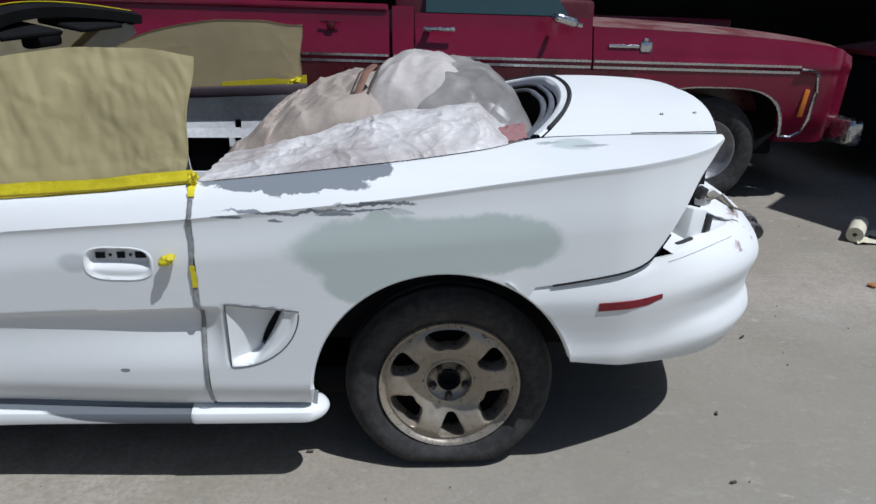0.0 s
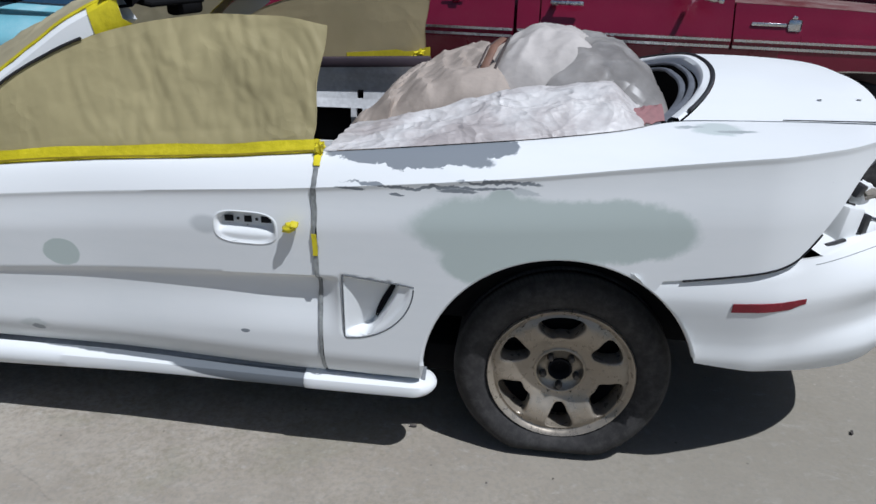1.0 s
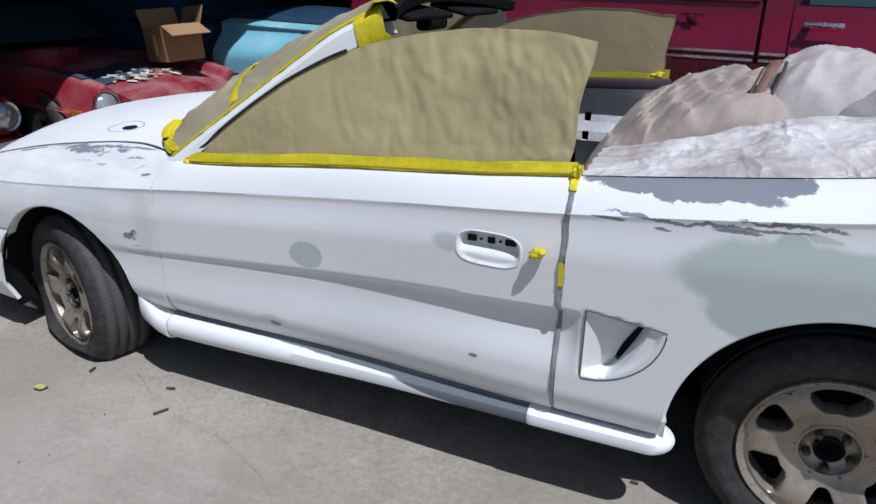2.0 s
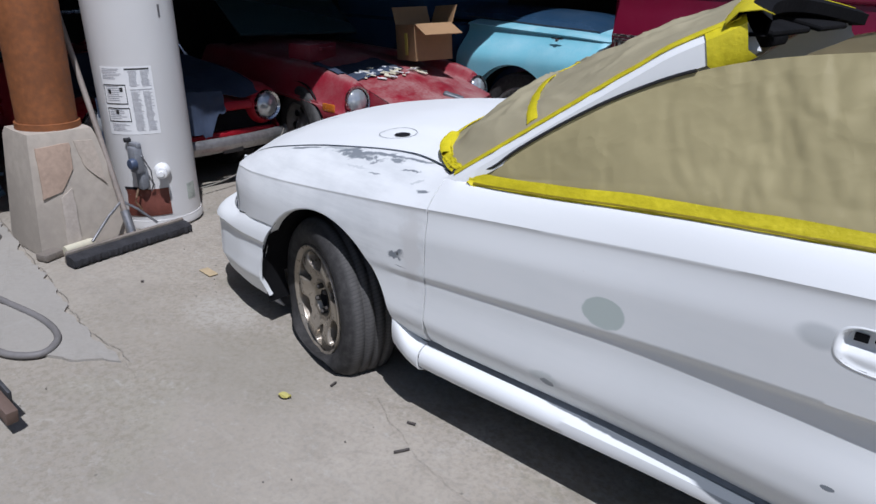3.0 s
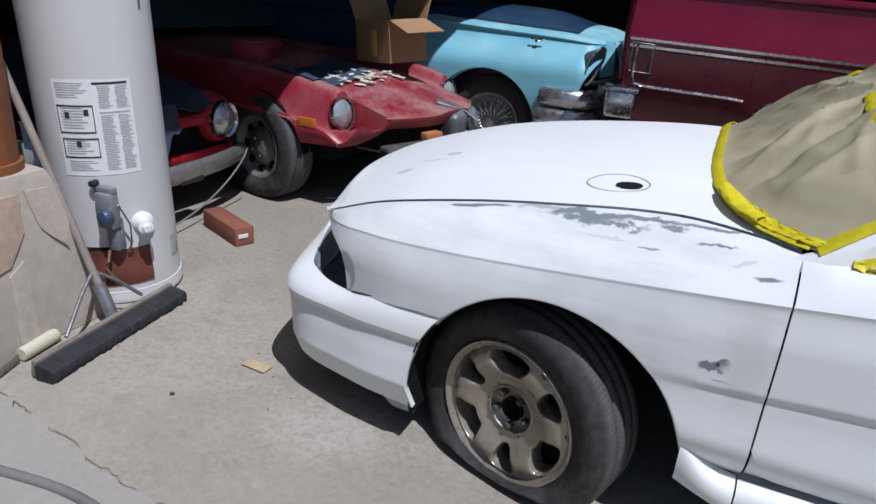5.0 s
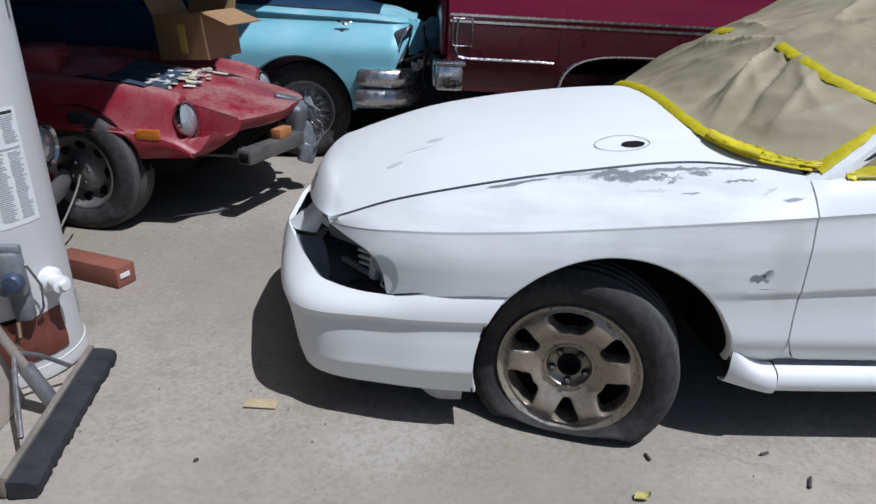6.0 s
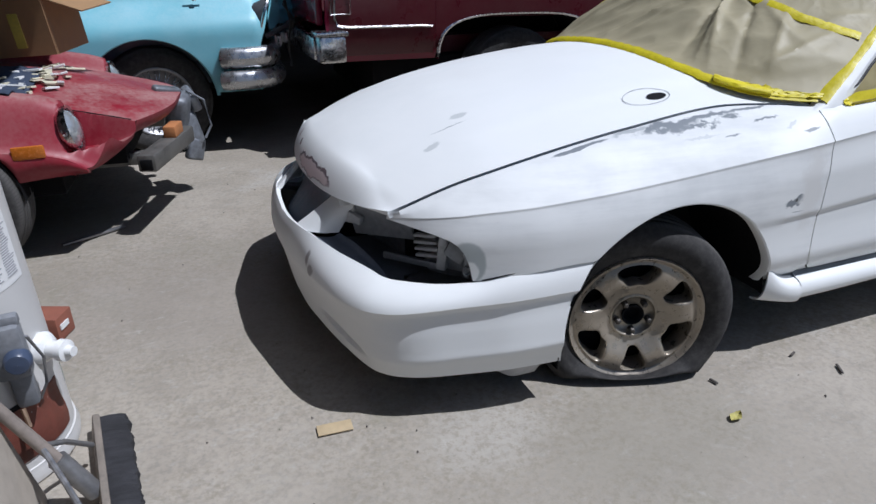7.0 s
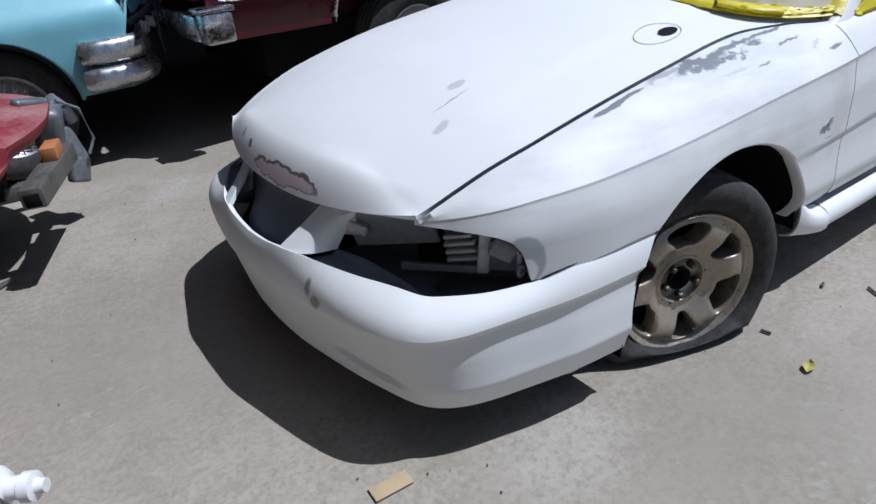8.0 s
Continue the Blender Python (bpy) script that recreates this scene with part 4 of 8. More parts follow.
# rolled flanges of the wheel arches
for a, low, lo_a, hi_a in ((FRONT_ARCH, low_fender, 0.10, 2.52), (REAR_ARCH, low_quarter, 0.30, 3.05)):
    rolled = []
    for th in span(lo_a, hi_a, 50):
        x, z = a[0] + a[2] * math.cos(th), a[1] + a[2] * math.sin(th)
        y = base_y(x) + side_off(x, z)
        rolled.append([Vector((a[0] + (a[2] - d) * math.cos(th), y + e, a[1] + (a[2] - d) * math.sin(th))) for d, e in ((-0.002, 0.001), (0.004, 0.003), (0.007, 0.012), (0.005, 0.034))])
    part("arch_flange", grid(rolled), WHITE, car, "dusty white rolled edge of the wheel arch")
    part("arch_flange", flip(grid(rolled), YC), WHITE, car)

# underside and wheel wells
part("floor_pan", join(box((2.0, 1.46, 0.10), (-1.10, YC, 0.27), bevel=0.02), box((1.35, 0.90, 0.20), (-2.5, YC, 0.42)), box((0.9, 1.4, 0.25), (0.3, YC, 0.5))), BLACK, car)


def well_liner(a, y0, y1, trim):
    return lathe([(a[2] - 0.004, y0), (a[2] + 0.004, y0 + 0.03), (a[2], y1), (0.05, y1)], 32, "y", math.pi - 2 * trim, trim)


for a, y0, trim in ((REAR_ARCH, 0.03, 0.22), (FRONT_ARCH, 0.085, 0.0)):
    g = moved(well_liner(a, y0, y0 + 0.33, trim), Matrix.Translation((a[0], 0, a[1])))
    part("wheel_well", g, BLACK, car)
    part("wheel_well", flip(g, YC), BLACK, car)


# ---- wheels ----
def window_sector(big):
    """One sector of the wheel face with its rounded window: points on the window and on the sector's border."""
    r0, r1 = 0.074, 0.192
    wide = 0.615 if big else 0.432
    n = 44
    win, bor = [], []
    for i in range(n):
        a = i * math.tau / n
        cu, cv = math.cos(a), math.sin(a)
        sq = max(abs(cu), abs(cv))
        bor.append((r0 + (r1 - r0) * (cv / sq + 1) / 2, cu / sq * wide))
        pu = math.copysign(abs(cu) ** 0.56, cu)
        pv = math.copysign(abs(cv) ** 0.70, cv)
        rin, rout = (0.108, 0.184) if big else (0.104, 0.184)
        r = rin + (rout - rin) * (pv + 1) / 2 + (0.010 * (1 - pu * pu) * (1 - pv) / 2 if big else 0)
        half = (0.46 if big else 0.27) * (0.76 + 0.24 * pv)
        win.append((r, pu * half))
    return win, bor


def face_y(r):
    return 0.022 - 0.030 * step(r, 0.07, 0.15) + 0.012 * step(r, 0.165, 0.20)


def wheel_face():
    geos, inner = [], []
    for k in range(6):
        win, bor = window_sector(k % 2 == 0)
        mid = math.tau * (k / 6) + radians(93)
        rows = []
        for f in (0.0, 0.06, 0.14, 0.4, 0.7, 1.0):
            row = []
            for (r, a), (R, A) in zip(win, bor):
                rr, aa = r + (R - r) * f, a + (A - a) * f
                lip = 0.008 if f == 0 else 0.002 if f < 0.1 else 0.0
                row.append(Vector((rr * math.cos(mid + aa), face_y(rr) + lip, rr * math.sin(mid + aa))))
            rows.append(row)
        deep = [Vector((v.x * 0.985, v.y + 0.05, v.z * 0.985)) for v in rows[0]]
        geos.append(grid([deep] + rows, close=True))
    rim = lathe([(0.186, face_y(0.186) + 0.003), (0.192, face_y(0.192)), (0.197, -0.002), (0.202, -0.009), (0.208, -0.012), (0.211, -0.006), (0.211, 0.004), (0.205, 0.012), (0.200, 0.03), (0.192, 0.06), (0.188, 0.19), (0.21, 0.21)], 64, "y")
    hub = lathe([(0.080, face_y(0.080) + 0.003), (0.0745, face_y(0.074)), (0.070, 0.016), (0.066, 0.020), (0.062, 0.032), (0.034, 0.034)], 48, "y")
    return merged(*geos, rim), hub


face_geo, ring_geo = wheel_face()
FACE = mesh_of("rim", *face_geo, WHEEL)
RING = mesh_of("hub_ring", *ring_geo, simple("scuffed_bronze_hub", (0.36, 0.32, 0.26), 0.38, 0.7, vary=0.35, scale=30))
FACE.set_sharp_from_angle(angle=radians(40))
# black bore and backing disc: the wheel's inner shade put into the colour
HUB = mesh_of("hub", *merged(lathe([(0.035, 0.026), (0.030, 0.024), (0.029, 0.06), (0.001, 0.06)], 32, "y"), lathe([(0.185, 0.075), (0.185, 0.09), (0.05, 0.09)], 32, "y")), GAP)
NUT = mesh_of("lug_nut", *lathe([(0.0105, 0.036), (0.0105, 0.016), (0.007, 0.010), (0.0005, 0.009)], 6, "y"), WHEELDARK, False)


def tyre_mesh(radius, drop, bulge, width=0.225):
    """A tyre whose axle stands drop above the ground; below that the rubber is squashed and bulges."""
    prof = [(0.205, 0.006), (0.213, -0.004), (0.225, -0.010), (0.245, -0.017), (0.265, -0.019), (radius - 0.026, -0.014), (radius - 0.014, -0.002), (radius - 0.004, 0.012), (radius, 0.024)]
    for g in (0.050, 0.088, 0.126, 0.164):
        if g > width - 0.058:
            break
        prof += [(radius, g - 0.006), (radius - 0.008, g - 0.004), (radius - 0.008, g + 0.004), (radius, g + 0.006)]
    prof += [(radius, width - 0.05), (radius - 0.006, width - 0.03), (0.28, width - 0.01), (0.25, width - 0.005), (0.21, width - 0.03)]
    verts, faces = lathe(prof, 96, "y")
    out = []
    for v in verts:
        r = math.hypot(v.x, v.z)
        low = step(-v.z, drop * 0.35, drop)
        side = -1 if v.y < 0.1 else 1
        near = step(-v.z / max(1e-6, math.hypot(v.x, v.z)), 0.35, 1.0)
        s = min(1.0, max(0.0, (r - 0.205) / (radius - 0.205)))
        y = v.y + side * bulge * near * math.sin(math.pi * s) ** 0.8
        c = -v.z / max(r, 1e-6)
        z = v.z
        if c > 0 and radius * c > drop:
            z = -(0.205 * c + (drop - 0.001 - 0.205 * c) * s) + 0.6 * bulge * math.sin(math.pi * s) * (1 if v.y < 0.12 else 0) * min(1.0, 6 * (radius * c - drop) / radius)
            z = max(z, -drop + 0.001)
        x = v.x
        out.append(Vector((x, y, z)))
    return mesh_of("tyre", out, faces, RUBBER)


def wheel(place, turn, tyre, mirrored=False):
    w = new("wheel")
    w.matrix_world = Matrix.Translation(place) @ pose(0, 0, 0, 0, 0, turn) @ (Matrix.Diagonal((1, -1, 1, 1)) if mirrored else Matrix.Identity(4))
    bpy.context.view_layer.update()
    hang(w, car)
    for name, me in (("tyre", tyre), ("rim", FACE), ("hub_ring", RING), ("hub", HUB)):
        new(name, me).parent = w
    for k in range(5):
        a = k * math.tau / 5 - math.pi / 2
        nut = new("lug_nut", NUT)
        nut.parent = w
        nut.location = (0.050 * math.cos(a), 0, 0.050 * math.sin(a))
    return w


REAR_TYRE, FLAT_TYRE = tyre_mesh(0.309, 0.278, 0.014), tyre_mesh(0.309, 0.206, 0.036, 0.195)
wheel((0.0, 0.118, 0.280), 0, REAR_TYRE)
wheel((0.0, 2 * YC - 0.118, 0.280), 0, REAR_TYRE, True)
wheel((-2.575, 0.130, 0.208), -18, FLAT_TYRE)
wheel((-2.575, 2 * YC - 0.130, 0.208), -18, FLAT_TYRE, True)

# ---- masking, glass frame and cabin ----
def belt(x):
    return Vector((x, top_y(x), top_z(x)))


win_top = spline([(-1.905, 0.822), (-1.845, 0.848), (-1.78, 0.905), (-1.65, 1.00), (-1.51, 1.085), (-1.38, 1.145), (-1.24, 1.187), (-1.10, 1.212), (-0.96, 1.226), (-0.80, 1.224), (-0.665, 1.205)])


def window_sheet(x, v, wave=1.0):
    b = belt(x)
    zt = max(win_top(x), b.z + 0.012)
    z = b.z + 0.012 + (zt - b.z - 0.012) * v
    lean = (z - b.z) / 0.32
    y = b.y + 0.012 + 0.11 * lean ** 1.15
    busy = 0.22 + 0.78 * step(x, -1.55, -0.95)
    g = Vector((x * 11.0 + z * 4.0, z * 5.0 - x * 2.5, 0.6 + 0.5 * noise.noise(Vector((x * 6, z * 6, 2)))))
    g += Vector((noise.noise(g * 0.8), noise.noise(g * 0.8 + Vector((9, 2, 4))), 0)) * 0.5
    r = noise.noise(Vector((x * 5, z * 7, 3.1))) * 0.008
    r += busy * (noise.voronoi(g)[0][0] * 0.012 + noise.voronoi(g * 2.3)[0][0] * 0.007)
    xx = x + (0.03 * (1 - v) * -1 + 0.005 * math.sin(v * 9) - 0.006 * v) * step(x, -0.75, -0.66)
    return Vector((xx, y + r * wave * min(1, 6 * v + 0.1), z))


paper_near = grid([[window_sheet(x, v) for x in span(-1.895, -0.665, 210)] for v in span(0, 1, 70)], 0.003, (0, 1, 0))
window = thing("masking_paper", (-1.2, 0.15, 0.9), "brown masking paper taped over the raised side window", "masking paper")
part("paper_sheet", paper_near, PAPER, window)
tape_rows = []
for q in span(0, 1, 6):
    row = []
    for x in span(-1.905, -1.845, 14) + span(-1.835, -0.668, 84):
        b = belt(x)
        n = noise.noise(Vector((x * 12, q * 5, 0.4))) * 0.0025
        tip = 1 - step(x, -1.915, -1.84)
        row.append(Vector((x, b.y + 0.010 - 0.018 * (1 - q) + n - 0.004 - 0.012 * tip * abs(noise.noise(Vector((x * 60, q * 4, 6)))), b.z - 0.010 + 0.042 * (q * (1 - 0.75 * tip) + 0.25 * tip) + 0.010 * tip * noise.noise(Vector((x * 45, q * 3, 2))) + noise.noise(Vector((x * 6, 0, 9))) * 0.004 * (1 if q in (0, 1) else 0))))
    tape_rows.append(row)
part("tape_strip", grid(tape_rows, 0.004, (0, 1, 0)), TAPE, window, "layered yellow masking tape along the sill")
over = []
for q in span(0, 1, 5):
    over.append([Vector((x, belt(x).y - 0.019 + 0.010 * q + 0.0015 * noise.noise(Vector((x * 15, q * 4, 2))), belt(x).z - 0.028 + 0.021 * q + 0.003 * noise.noise(Vector((x * 5, 2, 7))))) for x in span(-1.86, -0.67, 80)])
part("tape_strip", grid(over, 0.003, (0, 1, 0)), simple("yellow_tape_lower", (0.60, 0.50, 0.012), 0.45, vary=0.3, scale=20, bump=0.4, dist=0.006), window, "second strip of yellow tape")
# thin ochre strip paints the shade under the upper layer of tape
layer_shade_rows = [[Vector((x, belt(x).y - 0.0135 - 0.001 * (q == 1) + 0.0015 * q + 0.001 * noise.noise(Vector((x * 13, q, 5))), belt(x).z + 0.003 + 0.0025 * q + 0.003 * noise.noise(Vector((x * 5, 2, 7))))) for x in span(-1.88, -0.67, 80)] for q in (0, 1, 2)]
part("tape_strip", grid(layer_shade_rows, 0.002, (0, 1, 0)), simple("tape_layer_shade", (0.27, 0.21, 0.01), 0.5, vary=0.3, scale=20), window, "dark strip standing for the shade between tape layers")
far_rows = [[Vector((p.x + 0.0, 2 * YC - 0.13 - (p.y - 0.13) * 0.12, p.z + 0.02)) for p in (window_sheet(x, v, 0.25) for x in span(-1.84, -0.60, 60))] for v in span(0.0, 1, 20)]
FARTAPE = simple("tape_on_far_window", (0.56, 0.47, 0.02), 0.5, vary=0.2, scale=14)
far_win = thing("masking_paper", (-1.2, 1.65, 0.9), "brown masking paper over the far side window with yellow tape", "masking paper")
part("paper_sheet", grid(far_rows, 0.003, (0, -1, 0)), masking_paper("tan_masking_paper", (0.56, 0.47, 0.27), 0.18), far_win)
part("tape_strip", grid([[Vector((x, 2 * YC - belt(x).y - 0.03, belt(x).z + 0.05 + 0.04 * q)) for x in span(-1.0, -0.60, 14)] for q in (0, 1)], 0.004, (0, 1, 0)), FARTAPE, far_win)
part("tape_strip", grid([[Vector((x, 2 * YC - belt(x).y - 0.022, belt(x).z + 0.07 + 0.22 * q)) for x in (-1.00, -0.95)] for q in span(0, 1, 6)], 0.004, (0, 1, 0)), simple("olive_paper_seam", (0.50, 0.43, 0.21), 0.5), far_win)

wad = bmesh.new()
bmesh.ops.create_icosphere(wad, subdivisions=3, radius=1.0)
for v in wad.verts:
    v.co = Vector((v.co.x * 0.036, v.co.y * 0.020, v.co.z * 0.020)) * (1 + 0.9 * noise.noise(v.co * 1.9))
bmesh.ops.transform(wad, matrix=pose(-0.655, 1.640, 0.965, 10, -25, 0), verts=wad.verts[:])
part("tape_end", wad, TAPE, far_win, "crumpled end of the tape")

# windscreen frame


def pillar_point(s):
    x = -1.955 + 0.655 * s
    z = 0.792 + 0.490 * s - 0.025 * step(s, 0.75, 1.0)
    y = 0.125 + 0.20 * s ** 1.1
    return Vector((x, y, z))


def pillar_rows(off=0.0):
    rows = []
    for s in span(-0.08, 1, 28):
        p = pillar_point(s) if s > 0 else Vector((-1.955 + 0.655 * s, 0.125, 0.792 + 0.30 * s))
        w = 0.050 - 0.008 * s
        rows.append([p + Vector((0.012, -0.002, -0.022 - 0.034 * max(0.0, s) ** 1.3)), p + Vector((0, 0, 0.0)), p + Vector((-0.014, 0.018, 0.016)), p + Vector((-0.018, 0.034, 0.018)), p + Vector((-0.020, w + 0.012, 0.006)), p + Vector((0.03, w, -0.03 - 0.03 * max(0.0, s)))])
    return grid(rows, close=True)


part("windscreen_pillar", pillar_rows(), WHITE, car)
part("windscreen_pillar", flip(pillar_rows(), YC), WHITE, car)


def header_point(w, dx, dz):
    """w -1 to 1 across the car along the top rail."""
    return Vector((-1.30 - 0.10 * (1 - w * w) + dx, YC + w * 0.575, 1.262 + 0.042 * (1 - w * w) + dz))


rail = [[header_point(w, dx, dz) for dx, dz in ((-0.035, -0.012), (-0.02, 0.012), (0.02, 0.018), (0.05, 0.004), (0.045, -0.03), (-0.01, -0.035))] for w in span(-1, 1, 40)]
part("header_rail", grid(rail, close=True), BLACK, car, "black windscreen header")
part("header_tape", grid([[header_point(w, dx, dz + 0.006) for dx, dz in ((-0.045, -0.012), (-0.025, 0.012), (0.005, 0.018))] for w in span(-1.0, 1.0, 40)], 0.003, (0, 0, -1)), TAPE, car, "yellow tape along the header")
tape_wrap = []
for s in span(0.885, 1.0, 12):
    p, k = pillar_point(s), 0.004 + 0.002 * noise.noise(Vector((s * 60, 2, 7)))
    w = 0.050 - 0.008 * s
    tape_wrap.append([p + Vector(v) + Vector(n) * k for v, n in (((0.030, 0.012, -0.034 - 0.034 * s), (0.5, -0.6, -0.6)), ((0.012, -0.002, -0.022 - 0.034 * s ** 1.3), (0.3, -0.9, 0)), ((0, 0, 0), (0, -0.8, 0.6)), ((-0.014, 0.018, 0.016), (-0.2, -0.2, 1)), ((-0.018, 0.034, 0.018), (-0.2, 0, 1)), ((-0.020, w + 0.012, 0.006), (-0.4, 0, 1)))])
part("corner_tape", grid(tape_wrap, 0.002, (0, 0.5, -0.5)), TAPE, car, "yellow tape wrapped round the pillar's top")
tape_arch = [[header_point(w, dx, dz + 0.009 + 0.002 * noise.noise(Vector((w * 40, dx * 30, 2)))) for dx, dz in ((-0.05, -0.016), (-0.025, 0.012), (0.02 - 0.12 * (w + 1), 0.019), (0.045 - 0.2 * (w + 1), 0.010))] for w in span(-1.03, -0.78, 16)]
part("corner_tape", grid(tape_arch, 0.002, (0, 0, -1)), TAPE, car, "yellow tape over the header's end")
seal_path = [window_sheet(x, 1.0) + Vector((0, -0.004, 0.003)) for x in span(-1.88, -1.36, 40)]
part("pillar_seal", tube(seal_path, 0.0042, 8), TRIM, car, "thin black rubber seal under the pillar")
visors = join(box((0.16, 0.36, 0.018), (-1.36, 0.66, 1.245), (0, 12, 0), 0.008), box((0.16, 0.36, 0.018), (-1.36, 1.16, 1.245), (0, 12, 0), 0.008), box((0.05, 0.20, 0.05), (-1.40, 0.92, 1.20), (0, 0, 0), 0.015))
part("sun_visor", visors, BLACK, car, "dark sun visors and mirror")


def cowl(w):
    """Foot of the windscreen, w -1 (near) to 1 across."""
    return Vector((-2.215 + 0.235 * abs(w) ** 5, YC + w * 0.755, 0.885 - 0.082 * abs(w) ** 2.2))


FOLDS = ((-0.3, 0.45, 0.15, 0.10, 0.022), (-0.3, 0.45, 0.32, 0.30, 0.016), (-0.33, 0.43, -0.62, 0.05, 0.020), (-0.52, 0.40, -0.74, 0.04, -0.016), (-0.30, 0.45, -0.42, 0.08, -0.016),
         (-0.90, 0.32, -0.80, 0.05, 0.014), (-0.1, 0.5, 0.45, 0.52, 0.014), (0.28, 0.42, 0.62, 0.08, 0.018), (-0.58, 0.40, -0.94, 0.20, 0.012), (0.5, 0.45, 0.85, 0.2, -0.014), (-0.1, 0.32, 0.22, 0.06, -0.014),
         (-0.36, 0.42, -0.55, 0.03, 0.012), (-0.2, 0.36, 0.05, 0.04, 0.012), (-0.7, 0.38, -0.86, 0.06, 0.012), (0.05, 0.44, 0.42, 0.18, 0.014), (-0.95, 0.45, -0.82, 0.36, 0.01), (-0.45, 0.30, -0.65, 0.22, 0.008),
         (-0.86, 0.60, -0.70, 0.95, 0.012), (-0.4, 0.62, -0.2, 0.95, 0.012), (0.2, 0.65, 0.1, 0.95, -0.012))


def folds(w, q):
    """Height of the creases pulled across the paper."""
    z = 0.0
    for w1, q1, w2, q2, a in FOLDS:
        dx, dy = (w2 - w1) * 0.75, (q2 - q1) * 0.85
        px, py = (w - w1) * 0.75, (q - q1) * 0.85
        t = min(1.0, max(0.0, (px * dx + py * dy) / (dx * dx + dy * dy)))
        d = math.hypot(px - dx * t, py - dy * t)
        z += 0.85 * a * math.exp(-(d / (0.010 + 0.017 * t)) ** 1.15) * (0.5 + 0.5 * math.sin(min(1.0, t * 1.1) * math.pi))
    return z


def hood_height(x, y):
    ye, ze = hood_edge(x)
    u = min(1.0, abs(y - YC) / (YC - ye))
    return ze + (hood_mid(x) - ze) * (1 - u ** 2.1) + 0.006


def screen(w, q):
    """The windscreen's paper: its edges lie on the pillars, its foot on the cowl."""
    edge = pillar_point(q) + Vector((-0.018, 0.030, 0.020))
    mid = Vector((-2.215, YC, 0.885)).lerp(Vector((-1.43, YC, 1.318)), q)
    t = abs(w) ** (5.0 - 2.4 * step(q, 0.0, 0.7))
    tz = abs(w) ** 2.2
    y = edge.y + (2 * YC - 2 * edge.y) * (w + 1) / 2
    bow = 0.05 * math.sin(q * math.pi) * (1 - w * w)
    r = noise.noise(Vector((w * 3.1, q * 3.0, 5))) * 0.012 + noise.noise(Vector((w * 8, q * 5 + w * 4, 2))) * 0.007 - 0.010 * abs(noise.noise(Vector((w * 6 + q * 9, q * 4 - w * 3, 7))))
    e = min(1, 7 * min(q, 1 - q)) * min(1, 7 * (1 - abs(w)))
    r += folds(w, q)
    x, z = mid.x + (edge.x - mid.x) * t, mid.z + (edge.z - mid.z) * tz
    z += (hood_height(x, y) + 0.004 - z) * max(0.0, 1 - q / 0.22) ** 2
    return Vector((x - 0.4 * bow - r * e * 0.6, y, z + 0.5 * bow + r * e + 0.003))


screen_paper = thing("masking_paper", (-1.8, YC, 0.9), "creased brown masking paper over the windscreen, seamed with yellow tape", "masking paper")
part("paper_sheet", grid([[screen(w, q) for w in span(-1, 1, 181)] for q in span(0, 1, 90)], 0.003, (0.5, 0, -1)), masking_paper("windscreen_masking_paper", (0.54, 0.48, 0.315), 0.45), screen_paper)


def tape_on_screen(pts, width, lift=0.006):
    rows = []
    for i, (w, q) in enumerate(pts):
        w2, q2 = pts[min(i + 1, len(pts) - 1)]
        w1, q1 = pts[max(i - 1, 0)]
        d = (screen(w2, q2) - screen(w1, q1)).normalized()
        n = Vector((-0.6, 0, 0.8))
        s = d.cross(n).normalized()
        c = (screen(w, q) + screen(max(-1.0, w - 0.06), q) + screen(min(1.0, w + 0.06), q)) / 3 if 0.05 < q < 0.95 and abs(w) < 0.94 else screen(w, q)
        c = c + n * lift
        j = noise.noise(Vector((i * 0.9, w * 7, q * 5))) * 0.006
        rows.append([c - s * (width / 2 + j), c - s * width * 0.2 + n * 0.003, c + s * width * 0.2 + n * 0.002, c + s * (width / 2 - j)])
    return grid(rows, 0.003, (0.5, 0, -1))


part("tape_strip", tape_on_screen([(w, 0.012) for w in span(-0.99, 0.97, 60)], 0.030, 0.003), TAPE, screen_paper, "wrinkled yellow tape at the foot of the screen")
edge_tape = []
for s in span(0.0, 0.985, 60):
    p = pillar_point(s)
    j = 0.004 * noise.noise(Vector((s * 22, 1, 3)))
    lift = 0.004 + 0.002 * noise.noise(Vector((s * 14, 5, 3)))
    edge_tape.append([p + Vector(v) + Vector((0, 0, lift)) for v in ((-0.010, 0.013 + j, 0.0145), (-0.016, 0.026, 0.0215), (-0.020, 0.044, 0.024), (-0.024, 0.062 + 2 * j, 0.023))])
part("tape_strip", grid(edge_tape, 0.003, (0.5, 0, -1)), TAPE, screen_paper, "yellow tape along the windscreen pillar")
part("tape_strip", tape_on_screen([(0.965, q) for q in span(0.02, 0.98, 40)], 0.05), TAPE, screen_paper)
part("tape_strip", tape_on_screen([(w, 0.336 + 0.165 * (w + 0.95)) for w in span(-0.98, -0.375, 34)], 0.032, 0.003), TAPE, screen_paper)
part("tape_strip", tape_on_screen([(w, 0.44 - 0.0 * w) for w in span(0.16, 0.46, 14)], 0.036), TAPE, screen_paper)
corner = []
for i, w in enumerate(span(-0.76, -1.0, 24)):
    row = []
    for j in range(9):
        q = 0.002 + 0.040 * j / 8 + 0.010 * noise.noise(Vector((i * 0.5, j * 0.7, 3)))
        row.append(screen(w, max(0.0, q)) + Vector((-0.6, 0, 0.8)) * (0.007 + 0.012 * abs(noise.noise(Vector((i * 0.6, j * 0.9, 8))))))
    corner.append(row)
part("tape_strip", grid(corner, 0.003, (0.5, 0, -1)), TAPE, screen_paper, "wide crumpled yellow tape at the screen's corner")
lump = []
